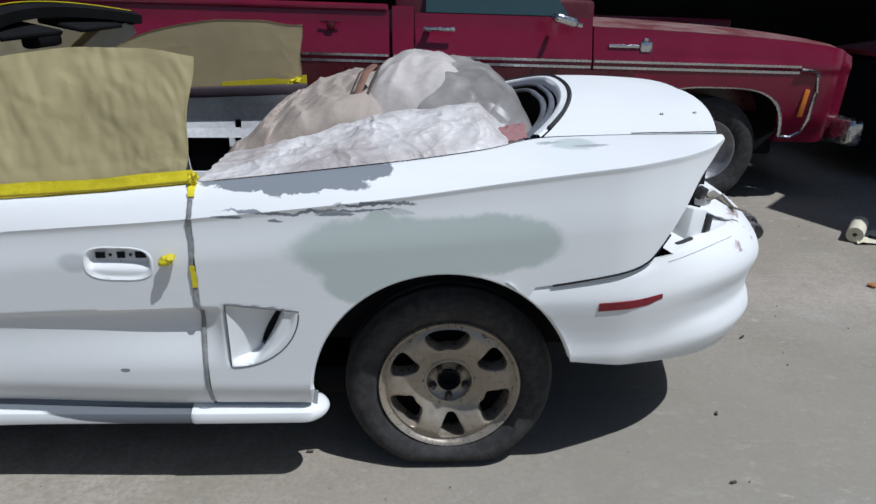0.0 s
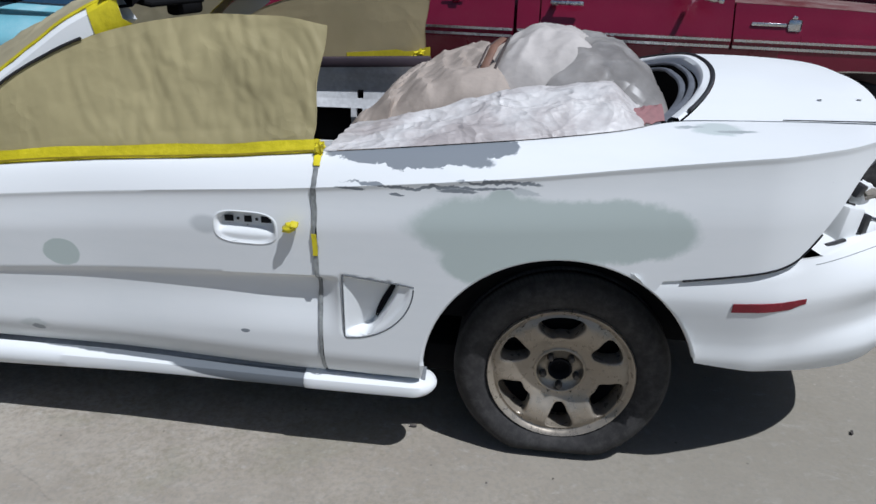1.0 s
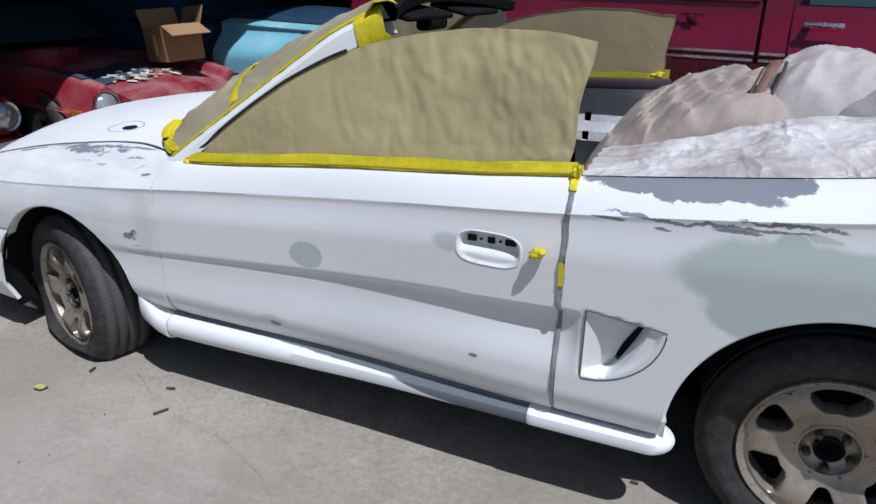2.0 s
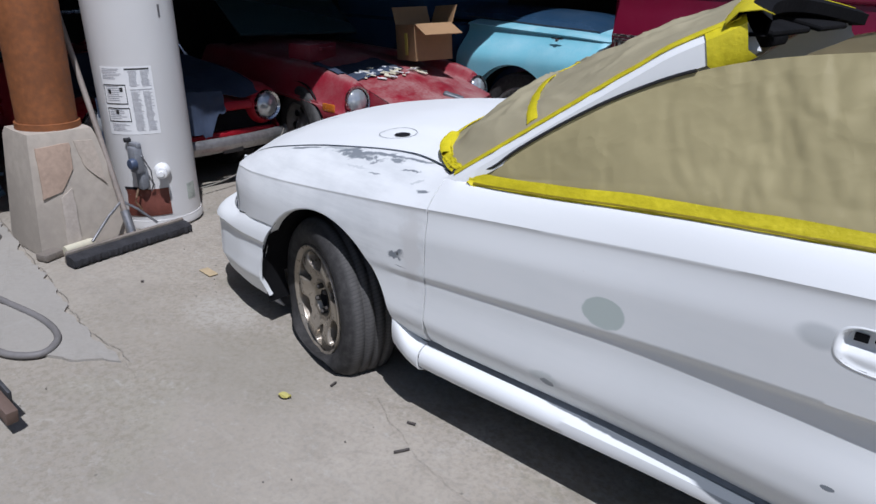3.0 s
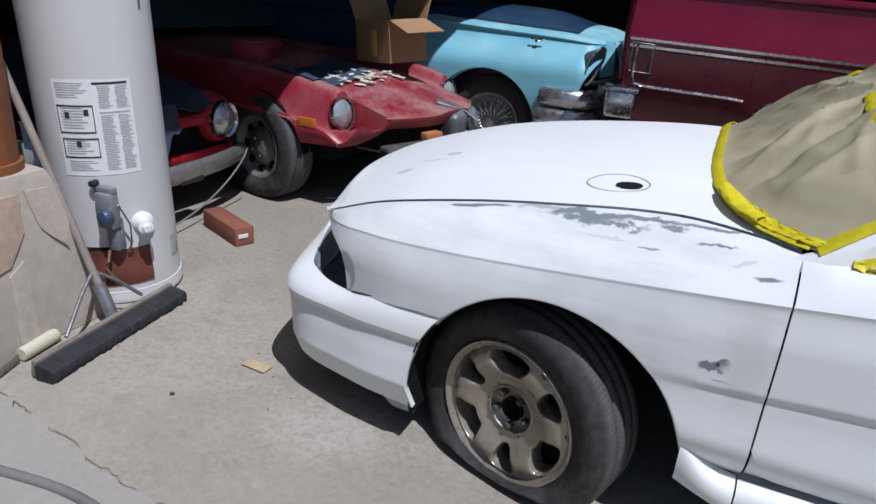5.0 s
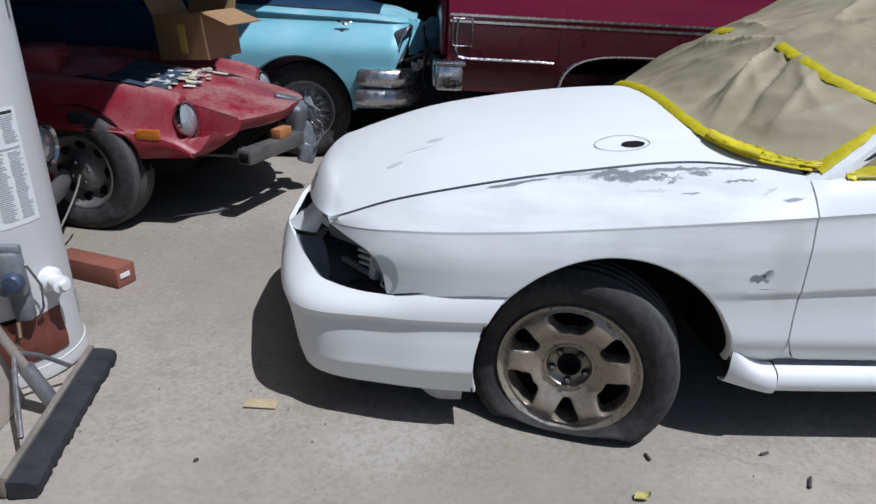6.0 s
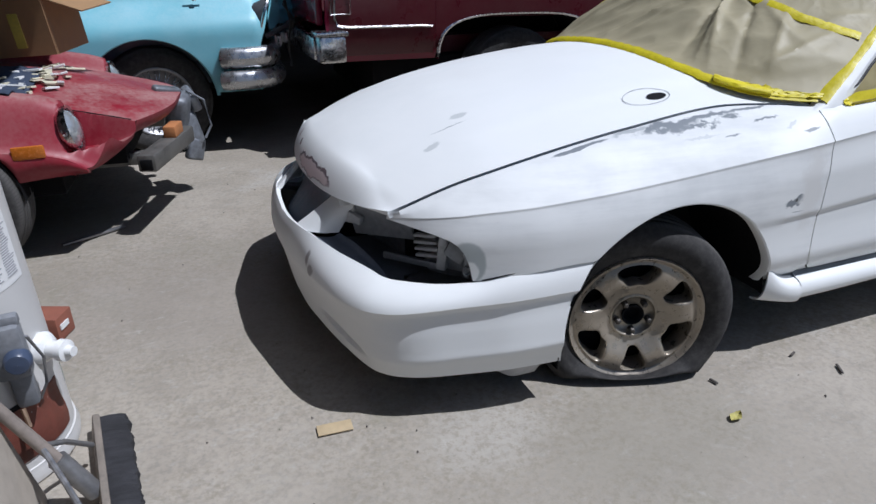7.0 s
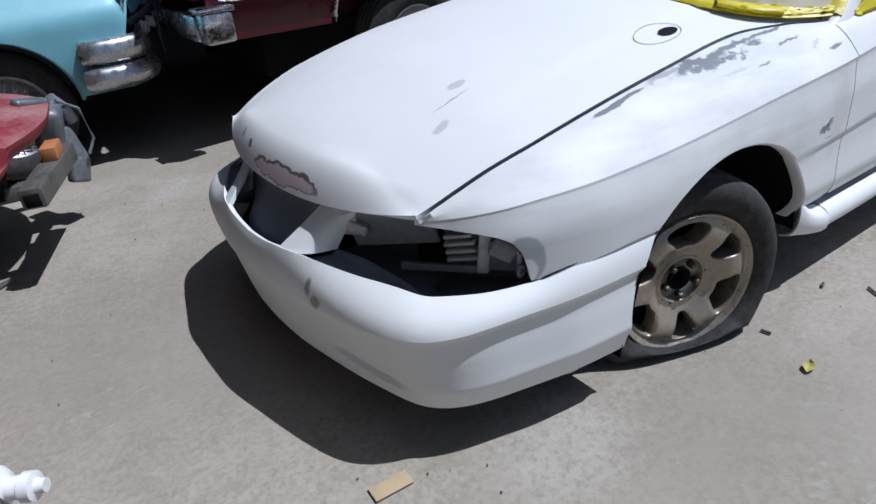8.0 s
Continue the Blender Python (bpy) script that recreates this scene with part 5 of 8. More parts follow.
for k in range(12):
    a = k / 11
    p = screen(-0.68 - 0.20 * a, 0.012) + Vector((0.0, 0.0, 0.010))
    lump.append([p + Vector((0.020 * math.cos(t) * (0.6 + 0.5 * math.sin(a * 3.1)), 0.012 * math.cos(t), 0.010 * math.sin(t))) + Vector((0, 0, 0.010 * noise.noise(Vector((k, t * 2, 3))))) for t in span(0, math.tau * 11 / 12, 12)])
part("tape_strip", grid(lump, close=True), TAPE, screen_paper, "crumpled lump of yellow tape")

# tape at the rear edge of the door and on the door
strip_pts = [Vector(side_point(-0.664 + 0.0012 * math.sin(v * 31), v, 0.285)) + Vector((0, -0.003, 0)) for v in span(0.02, 1, 40) + span(1.1, 1.98, 10)]
gap_tape = thing("masking_tape", (-0.664, 0.0, 0.6), "torn grey and yellow masking tape down the door's rear edge", "tape")
part("tape_strip", grid([[p + Vector((dx + 0.004 * noise.noise(Vector((p.z * 30, dx * 50, 1))), 0.001 * abs(dx) * 100 - 0.002, 0)) for dx in (-0.0045, -0.001, 0.003, 0.006)] for p in strip_pts], 0.002, (0, 1, 0)), simple("grey_tape", (0.26, 0.27, 0.265), 0.6, vary=0.7, scale=26, bump=0.3), gap_tape)
part("tape_strip", grid([[p + Vector((dx, -0.004, 0)) for dx in (-0.0065, 0.0, 0.0065)] for p in strip_pts if 0.655 < p.z < 0.725], 0.002, (0, 1, 0)), TAPE, gap_tape, "short piece of yellow tape")
part("tape_strip", grid([[p + Vector((dx + 0.008 * noise.noise(Vector((p.z * 40, dx * 60, 4))), -0.006, 0)) for dx in (-0.008, 0.0, 0.011)] for p in strip_pts if p.z > 0.882], 0.002, (0, 1, 0)), TAPE, gap_tape)
blob = bmesh.new()
bmesh.ops.create_icosphere(blob, subdivisions=3, radius=1.0)
for v in blob.verts:
    v.co = Vector((v.co.x * 0.022, v.co.y * 0.017, v.co.z * 0.013)) * (1 + 0.35 * noise.noise(v.co * 2.2))
bmesh.ops.transform(blob, matrix=pose(-0.722, -0.010, 0.735, 0, -20, 0), verts=blob.verts[:])
lug = thing("tape_wad", (-0.722, 0.0, 0.735), "small wad of yellow tape stuck out from the door", "tape")
part("tape_fold", blob, TAPE, lug)

knot = bmesh.new()
bmesh.ops.create_icosphere(knot, subdivisions=3, radius=1.0)
for v in knot.verts:
    v.co = Vector((v.co.x * 0.012, v.co.y * 0.010, v.co.z * 0.022)) * (1 + 0.8 * noise.noise(v.co * 1.9))
bmesh.ops.transform(knot, matrix=pose(-0.662, 0.085, 0.918, 20, 15, 0), verts=knot.verts[:])
part("tape_fold", knot, TAPE, gap_tape, "crumpled knot of yellow tape at the sill's end")

# door handle recess
hx, hz = -0.855, 0.715


def handle_out(a, r):
    c, s = math.cos(a), math.sin(a)
    return hx + r * 0.087 * math.copysign(abs(c) ** 0.6, c), hz + r * 0.043 * math.copysign(abs(s) ** 0.65, s)


def cup_depth(x, z, r):
    rim = 1 - step(r, 0.80, 0.965)
    return rim * (0.004 + 0.020 * step(z, hz - 0.020, hz + 0.006))


rows = []
for r, lift in ((1.06, 0.0006), (1.02, -0.0014), (0.985, -0.0016), (0.95, 0.0), (0.91, 0.0), (0.87, 0.0), (0.82, 0.0), (0.74, 0.0), (0.62, 0.0), (0.5, 0.0), (0.35, 0.0), (0.2, 0.0), (0.02, 0.0)):
    row = []
    for k in range(64):
        x, z = handle_out(k * math.tau / 64, r)
        row.append(Vector((x, base_y(x) + side_off(x, z) + lift + cup_depth(x, z, r), z)))
    rows.append(row)
part("handle_cup", grid(rows, close=True), WHITE, body["door_panel"], "white handle recess with the handle removed")
for dx, wdt in ((-0.050, 0.024), (0.002, 0.020), (0.056, 0.036), (-0.025, 0.007), (0.026, 0.007)):
    part("mount_hole", box((wdt, 0.004, 0.017 if wdt > 0.01 else 0.007), (hx + dx, base_y(hx) + side_off(hx, hz) + 0.022, hz + 0.017), (0, 0, 0), 0.001), GAP, body["door_panel"])

# scoop slot
slot = []
for z in span(0.462, 0.578, 16):
    u0 = (z - 0.462) / 0.116
    edge = 0.80 - 0.48 * max(0.0, (0.588 - z) / 0.17) ** 1.3
    x = -0.600 + 0.185 * edge - 0.002
    w = 0.020 * math.sin(math.pi * (0.08 + 0.84 * u0)) ** 0.7
    row = []
    for q in (1.0, 0.5, 0.0):
        xx = x - w * q
        row.append(Vector((xx, base_y(xx) + side_off(xx, z) + scoop_depth(xx, z) - 0.0025, z)))
    slot.append(row)
part("scoop_slot", grid(slot), GAP, body["quarter_panel"], "dark slot of the side air scoop")
ring = []
for k in span(0, 1, 60):
    if k < 0.34:
        u = k / 0.34
        x, z = -0.596 + 0.19 * u, 0.604 - 0.020 * u
    elif k < 0.72:
        u = (k - 0.34) / 0.38
        a = u * math.pi / 2
        x, z = -0.596 + 0.19 * math.cos(a), 0.584 - 0.168 * math.sin(a)
    else:
        u = (k - 0.72) / 0.28
        x, z = -0.596, 0.416 + 0.188 * u
    ring.append((x, base_y(x) + side_off(x, z) + 0.0005, z))
part("scoop_seam", tube(ring, 0.0022, 6), simple("seam_grey", (0.12, 0.13, 0.14), 0.6), body["quarter_panel"])

# cabin
tub = [[Vector((x, y, z)) for x in span(-1.95, 0.36, 20)] for y, z in ((0.17, 0.80), (0.20, 0.40), (0.5, 0.34), (1.3, 0.34), (1.60, 0.40), (1.63, 0.80))]
part("cabin_floor", grid(tub), BLACK, car, "dark stripped cabin")
part("firewall", box((0.06, 1.4, 0.5), (-1.95, YC, 0.55)), BLACK, car)
part("dashboard", box((0.32, 1.34, 0.20), (-1.68, YC, 0.80), (0, -12, 0), 0.05), TRIM, car, "dark dashboard")


def inner_door():
    """Pressed-steel inner frame of the far door, with its openings."""
    xs = [-1.35, -1.20, -1.16, -0.98, -0.955, -0.93, -0.90, -0.82, -0.79, -0.75, -0.70, -0.64, -0.60]
    zs = [0.42, 0.50, 0.53, 0.66, 0.70, 0.74, 0.78, 0.82, 0.86, 0.92]
    holes = {(x, z) for x in (0, 2, 3) for z in (2, 3)} | {(7, 2), (8, 2), (7, 3), (9, 2), (9, 3), (10, 2), (5, 3), (9, 5), (10, 5), (10, 7), (5, 5)}
    verts = [Vector((x, 2 * YC - 0.23 + 0.02 * math.sin(z * 26), z + 0.03)) for z in zs for x in xs]
    n = len(xs)
    faces = [(i * n + j, i * n + j + 1, (i + 1) * n + j + 1, (i + 1) * n + j) for i in range(len(zs) - 1) for j in range(n - 1) if (j, i) not in holes]
    bm = bmesh.new()
    vs = [bm.verts.new(v) for v in verts]
    for f in faces:
        bm.faces.new([vs[i] for i in f])
    r = bmesh.ops.extrude_face_region(bm, geom=bm.faces[:])
    bmesh.ops.translate(bm, verts=[e for e in r["geom"] if isinstance(e, bmesh.types.BMVert)], vec=(0, -0.018, 0))
    bmesh.ops.delete(bm, geom=[v for v in bm.verts if not v.link_faces], context="VERTS")
    bmesh.ops.recalc_face_normals(bm, faces=bm.faces[:])
    return bm


part("inner_door_frame", inner_door(), simple("dusty_white_steel", (0.66, 0.67, 0.68), 0.45, vary=0.3), car, "bare white pressed-steel inner door", smooth=False)
# dark bar put where only a shaded gap lies below the far paper
part("gap_bar", box((0.80, 0.05, 0.045), (-0.98, 2 * YC - 0.245, 0.938), (0, -2, 0), 0.010), simple("dark_gap_tone", (0.05, 0.035, 0.045), 0.6), car, "dark bar standing for the shaded gap at the far door")


def lumpy(fn, nu, nv, hem=0.0):
    return grid([[fn(u, v) for u in span(0, 1, nu)] for v in span(0, 1, nv)], hem, (0, 0, -1) if hem else None)


def mound(u, v, xr, yr, floor, top, seed, fold, pu=3.0, pv=3.0):
    """A cloth-covered lump: u, v from -1 to 1 over its footprint, top a height by x."""
    x = xr[0] + (xr[1] - xr[0]) * (u + 1) / 2
    y = yr[0] + (yr[1] - yr[0]) * (v + 1) / 2
    k = (max(0.0, 1 - abs(u) ** pu)) ** (1 / pu) * (max(0.0, 1 - abs(v) ** pv)) ** (1 / pv)
    n = 0.8 - 2.2 * abs(noise.noise(Vector((x * fold[0] + y * 1.5, y * fold[1], seed)))) - 1.1 * abs(noise.noise(Vector((x * fold[0] * 2.1 - y * 4, y * fold[1] * 2.2, seed + 3))))
    fine = -abs(noise.noise(Vector((x * 30 + y * 20, y * 26, seed + 5))))
    z = floor + (top(x) - floor) * k + (fold[2] * n + 0.12 * fold[2] * fine) * min(1, 3 * k)
    return Vector((x + 0.5 * fold[2] * n, y + fold[2] * n * (1 - k), z))


def lump_sheet(name, label, mat, xr, yr, floor, top, seed, fold, pu=3.0, pv=3.0, cat="plastic sheet"):
    us = [math.sin(a) for a in span(-math.pi / 2, math.pi / 2, 80)]
    vs = [math.sin(a) for a in span(-math.pi / 2, math.pi / 2, 70)]
    t = thing(name, ((xr[0] + xr[1]) / 2, (yr[0] + yr[1]) / 2, floor), label, cat)
    part("sheet_fold", grid([[mound(u, v, xr, yr, floor, top, seed, fold, pu, pv) for u in us] for v in vs]), mat, t)
    return t


CANVAS = simple("dirty_beige_canvas", (0.36, 0.305, 0.26), 0.8, vary=0.2, scale=7, bump=0.35, dist=0.012)
PALECLOTH = simple("pale_dusty_cloth", (0.47, 0.435, 0.405), 0.75, vary=0.18, scale=8, bump=0.25, dist=0.01)
HAZE = Mat("grey_clear_film", 0.38, 0.0, 0.5)
HAZE.base(HAZE.mix(HAZE.ramp(HAZE.noise(6, 4), 0.35, 0.7), (0.25, 0.235, 0.22), (0.42, 0.40, 0.38)))
HAZE.bump(crumple(HAZE, 7.0), 0.5, 0.03)
clear = HAZE.node("ShaderNodeBsdfTransparent", Color=(0.9, 0.88, 0.85, 1))
veil = HAZE.node("ShaderNodeMixShader", i0=0.30, i1=HAZE.bsdf.outputs[0], i2=clear.outputs[0])
HAZE.put(veil.outputs[0], HAZE.t.nodes["Material Output"].inputs[0])
part("rear_shelf", box((0.95, 1.3, 0.04), (-0.16, YC, 0.72), (0, 0, 0), 0.01), BLACK, car)
canvas = lump_sheet("canvas_cover", "dirty beige canvas draped over the seat back", CANVAS, (-0.76, -0.12), (0.46, 1.66), 0.66, spline([(-0.76, 0.925), (-0.66, 0.955), (-0.46, 1.018), (-0.3, 1.06), (-0.2, 1.085), (-0.1, 1.06)]), 2.0, (10, 1.6, 0.027), 3.0, 8.0, "cloth")
lump_sheet("cloth_cover", "pale dusty cloth hump behind the seats", PALECLOTH, (-0.30, 0.12), (0.50, 1.30), 0.66, spline([(-0.3, 1.08), (-0.2, 1.125), (-0.11, 1.155), (-0.02, 1.15), (0.1, 1.12)]), 6.0, (7, 4, 0.022), 4.5, 3.6, "cloth")
lump_sheet("plastic_film", "grey see-through plastic film over the folded top", HAZE.m, (-0.14, 0.335), (0.42, 1.38), 0.66, spline([(-0.14, 1.12), (0.05, 1.135), (0.16, 1.11), (0.25, 1.05), (0.335, 0.95)]), 9.0, (6, 5, 0.018), 3.8, 3.8)
for shift, rad, col in ((0.0, 0.014, (0.20, 0.105, 0.07)), (0.034, 0.005, (0.06, 0.045, 0.04)), (-0.020, 0.004, (0.07, 0.05, 0.045))):
    part("strap", tube([(-0.305 + shift, 0.56, 0.97), (-0.282 + shift, 0.62, 1.06), (-0.258 + shift, 0.70, 1.115), (-0.235 + 0.6 * shift, 0.80, 1.13)], rad, 8, flat=0.4), simple("brown_strap", col, 0.7, vary=0.4), canvas, "brown strap round the canvas")

ridge_z = spline([(-0.67, 0.908), (-0.56, 0.930), (-0.44, 0.962), (-0.23, 1.018), (-0.09, 1.045), (0.08, 1.06), (0.125, 1.03), (0.16, 1.0)])


def near_cover(u, v):
    """White plastic lying along the near sill of the cabin."""
    x = -0.65 + 0.81 * u + 0.02 * noise.noise(Vector((v * 9, u * 3, 1)))
    y0 = top_y(x) - 0.004
    y = y0 + (0.40 - y0) * min(1.0, v / 0.62) + 0.14 * max(0.0, v - 0.62)
    sill = top_z(x) + 0.003
    zr = max(ridge_z(x), sill + 0.01)
    z = sill + (zr - sill) * math.sin(min(1.0, v / 0.62) * math.pi / 2) ** 0.85 - 0.35 * max(0.0, v - 0.62) ** 1.4
    w = min(1, v * 6) * min(1.0, u * 8)
    z += w * (0.014 * noise.noise(Vector((x * 5, y * 7, 12))) + 0.008 - 0.030 * abs(noise.noise(Vector((x * 4 + y * 7, y * 9 - x * 2, 3)))) - 0.010 * abs(noise.noise(Vector((x * 13 - y * 12, y * 22, 5)))) - 0.004 * abs(noise.noise(Vector((x * 30 + y * 25, y * 40, 8)))))
    return Vector((x, y, z))


tarp2 = thing("plastic_sheet", (-0.2, 0.35, 0.95), "white crumpled plastic along the cabin's sill", "plastic sheet")
part("sheet_fold", lumpy(near_cover, 130, 60), SHEET, tarp2)
redrag = [[Vector((0.09 + 0.13 * s, top_y(0.09 + 0.13 * s) + 0.015 + 0.08 * q, top_z(0.1 + 0.13 * s) + 0.002 + 0.03 * math.sin(q * 1.6) + 0.008 * noise.noise(Vector((s * 9, q * 9, 1))))) for s in span(0, 1, 16)] for q in span(0, 1, 10)]
tagged(part("cloth", grid(redrag, 0.003, (0, 0, -1)), simple("dull_red_cloth", (0.26, 0.13, 0.13), 0.8, vary=0.4, scale=16)), "dull red cloth under the plastic at the sill", "cloth")

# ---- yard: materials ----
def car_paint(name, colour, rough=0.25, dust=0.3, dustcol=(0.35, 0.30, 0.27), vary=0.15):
    """Old glossy paint with dust lying in clouds, stronger on upward faces, and faint streaks."""
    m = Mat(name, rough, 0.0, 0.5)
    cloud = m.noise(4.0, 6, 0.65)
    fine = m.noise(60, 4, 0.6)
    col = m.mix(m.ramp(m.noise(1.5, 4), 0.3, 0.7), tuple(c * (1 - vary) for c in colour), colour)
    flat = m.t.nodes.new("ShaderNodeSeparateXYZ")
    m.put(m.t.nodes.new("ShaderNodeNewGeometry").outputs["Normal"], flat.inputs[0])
    # faces that point up take more of the dust colour than the sides
    dust_mix = m.math("MULTIPLY", m.ramp(flat.outputs["Z"], 0.55, 0.97, 0.25, 1.0), m.ramp(m.math("ADD", m.math("MULTIPLY", cloud, 0.7), m.math("MULTIPLY", fine, 0.3)), 0.36, 0.70, 0.0, dust))
    col = m.mix(dust_mix, col, dustcol)
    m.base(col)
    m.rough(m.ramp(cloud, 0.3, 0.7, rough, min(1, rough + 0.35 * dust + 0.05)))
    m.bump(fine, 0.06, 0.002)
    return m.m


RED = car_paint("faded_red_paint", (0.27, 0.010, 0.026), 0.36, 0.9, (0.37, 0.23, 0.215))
RED2 = car_paint("bright_red_paint", (0.42, 0.012, 0.025), 0.25, 0.2)
MAROON = car_paint("maroon_paint", (0.175, 0.007, 0.030), 0.16, 0.05)
MAROON_LOW = car_paint("dark_maroon_paint", (0.085, 0.007, 0.014), 0.25, 0.2)
TURQ = car_paint("turquoise_paint", (0.20, 0.52, 0.62), 0.34, 0.6, (0.52, 0.66, 0.72))
# hood colour; on the sedan's rear body it stands for turquoise in shade
NAVY = car_paint("dark_blue_body", (0.02, 0.055, 0.11), 0.16, 0.12, (0.2, 0.25, 0.3))
ENAMEL = car_paint("white_enamel", (0.63, 0.62, 0.605), 0.30, 0.22, (0.55, 0.52, 0.48), 0.06)
# near-black, so the shed's deep shade is put into the colour
DARKWALL = simple("shed_shade_black", (0.012, 0.0115, 0.0115), 0.9, vary=0.5, scale=4)
GLASS = Mat("lamp_glass", 0.05, 0.0, 0.5)
GLASS.base((0.55, 0.58, 0.60))
GLASS.bsdf.inputs["Metallic"].default_value = 0.6
GLASS.bump(GLASS.noise(60, 2), 0.5, 0.004)
LAMPGLASS = GLASS.m
WINDOW = Mat("tinted_glass", 0.04, 0.0, 0.6).base((0.03, 0.06, 0.065)).m
AMBER = simple("amber_lens", (0.55, 0.16, 0.02), 0.2, vary=0.3, scale=30)
RUST = simple("rusty_brown_steel", (0.27, 0.095, 0.030), 0.75, vary=0.45, scale=9, bump=0.3)
RUSTRED = simple("red_oxide_metal", (0.15, 0.045, 0.030), 0.6, vary=0.4, scale=14, bump=0.2)
PLINTH = simple("sandy_concrete_plinth", (0.42, 0.37, 0.31), 0.9, vary=0.22, scale=6, bump=0.35)
CARD = simple("brown_cardboard", (0.33, 0.20, 0.10), 0.85, vary=0.18, scale=8, bump=0.1)
BRICKRED = simple("red_brown_brick", (0.24, 0.085, 0.055), 0.85, vary=0.25, scale=14, bump=0.3)
ORANGE = simple("orange_brick", (0.42, 0.17, 0.06), 0.85, vary=0.2, scale=20)
WOOD = simple("grey_weathered_wood", (0.22, 0.19, 0.16), 0.8, vary=0.35, scale=20, bump=0.3)
BRISTLE = simple("dark_bristles", (0.028, 0.028, 0.032), 0.85, vary=0.4, scale=60, bump=0.6)
HOSE = simple("grey_rubber_hose", (0.19, 0.18, 0.175), 0.6, vary=0.2, scale=16)
BLUEMETAL = simple("pale_blue_metal", (0.24, 0.36, 0.46), 0.35, 0.5, vary=0.4, scale=12)
GREYBLUE = simple("blue_grey_cloth", (0.035, 0.05, 0.085), 0.9, vary=0.4, scale=9, bump=0.4)
LABELWHITE = simple("white_label", (0.78, 0.78, 0.77), 0.6, vary=0.06, bump=0)
INK = simple("grey_print", (0.44, 0.44, 0.46), 0.7, bump=0)
INKBLACK = simple("black_print", (0.03, 0.03, 0.03), 0.7, bump=0)
VALVEGREY = simple("grey_gas_valve", (0.22, 0.23, 0.25), 0.5, vary=0.3, scale=20)
PLASTICWHITE = simple("white_plastic", (0.80, 0.80, 0.79), 0.35, vary=0.06)
CREAM = simple("cream_paper", (0.62, 0.58, 0.44), 0.8, vary=0.15)
SCRAP = simple("yellow_scrap", (0.60, 0.50, 0.10), 0.8, vary=0.25, scale=20)
LEAFM = simple("dry_yellow_leaf", (0.48, 0.43, 0.13), 0.7, vary=0.35, scale=40)
PALEWOOD = simple("pale_wood", (0.46, 0.36, 0.22), 0.8, vary=0.2)


def road_wheel(parent, place, radius, width, rim_r, rim_mat, turn=0.0, spokes=0, slots=0):
    """A road wheel with its outer face towards -y: tyre, dished rim, hub cap, and slots or wires."""
    w = new("wheel")
    w.matrix_world = Matrix.Translation(place) @ pose(0, 0, 0, 0, 0, turn)
    bpy.context.view_layer.update()
    hang(w, parent)
    side = [(rim_r - 0.006, 0.012), (rim_r + 0.01, -0.004), ((rim_r + radius) / 2, -0.016), (radius - 0.03, -0.004), (radius - 0.008, 0.012), (radius, 0.03)]
    for g in span(0.055, width - 0.055, 4):
        side += [(radius, g - 0.006), (radius - 0.007, g - 0.003), (radius - 0.007, g + 0.003), (radius, g + 0.006)]
    side += [(radius - 0.01, width - 0.01), (rim_r, width)]
    v, f = lathe(side, 64, "y")
    v = [Vector((p.x, p.y - (0.02 if p.z < -radius * 0.6 and p.y < 0.02 else 0), max(p.z, -place[2] + 0.001))) for p in v]
    new("tyre", mesh_of("tyre", v, f, RUBBER)).parent = w
    prof = [(rim_r + 0.006, 0.004), (rim_r, -0.004), (rim_r - 0.012, 0.004), (rim_r - 0.03, 0.035), (rim_r * 0.62, 0.055), (rim_r * 0.45, 0.030), (rim_r * 0.30, 0.012), (rim_r * 0.12, 0.004), (0.001, 0.002)]
    new("rim", mesh_of("rim", *lathe(prof, 48, "y"), rim_mat)).parent = w
    for k in range(slots):
        a = k * math.tau / slots
        hole = [Vector((rim_r * (0.70 + 0.11 * math.cos(t)) * math.cos(a + 0.20 * math.sin(t)), 0.040 - 0.006 * math.cos(t), rim_r * (0.70 + 0.11 * math.cos(t)) * math.sin(a + 0.20 * math.sin(t)))) for t in span(0, math.tau * 15 / 16, 16)]
        back = [v + Vector((0, 0.02, 0)) for v in hole]
        new("slot", mesh_of("slot", *grid([[sum(hole, Vector()) / 16] * 16, hole, back], close=True), GAP)).parent = w
    if slots:
        nut_me = mesh_of("lug_nut", *lathe([(0.010, 0.03), (0.010, 0.006), (0.006, 0.002), (0.0005, 0.001)], 6, "y"), CHROME, False)
        for k in range(4):
            a = k * math.tau / 4 + 0.4
            nut = new("lug_nut", nut_me)
            nut.parent, nut.location = w, (0.052 * math.cos(a), 0.004, 0.052 * math.sin(a))
    for k in range(spokes):
        a = k * math.tau / spokes
        b = a + (0.35 if k % 2 else -0.35)
        g = tube([(rim_r * 0.25 * math.cos(a), 0.0, rim_r * 0.25 * math.sin(a)), (rim_r * 0.93 * math.cos(b), 0.012, rim_r * 0.93 * math.sin(b))], 0.004, 5)
        new("spoke", mesh_of("spoke", *g, CHROME)).parent = w
    return w


# ---- maroon pickup ----
truck = thing("pickup_truck", (0.1, 4.2, 0), "maroon pickup truck with chrome side trim and dusty hood", "truck")
TY = 3.25
F_ARCH, R_ARCH = (2.03, 0.40, 0.47, 0.42), (-1.42, 0.40, 0.60, 0.36)


def sq_arch(x, a):
    cx, cz, rx, rz = a
    t = abs(x - cx) / rx
    return cz + rz * (1 - t ** 3.4) ** (1 / 3.4) if t < 1 else -9.0


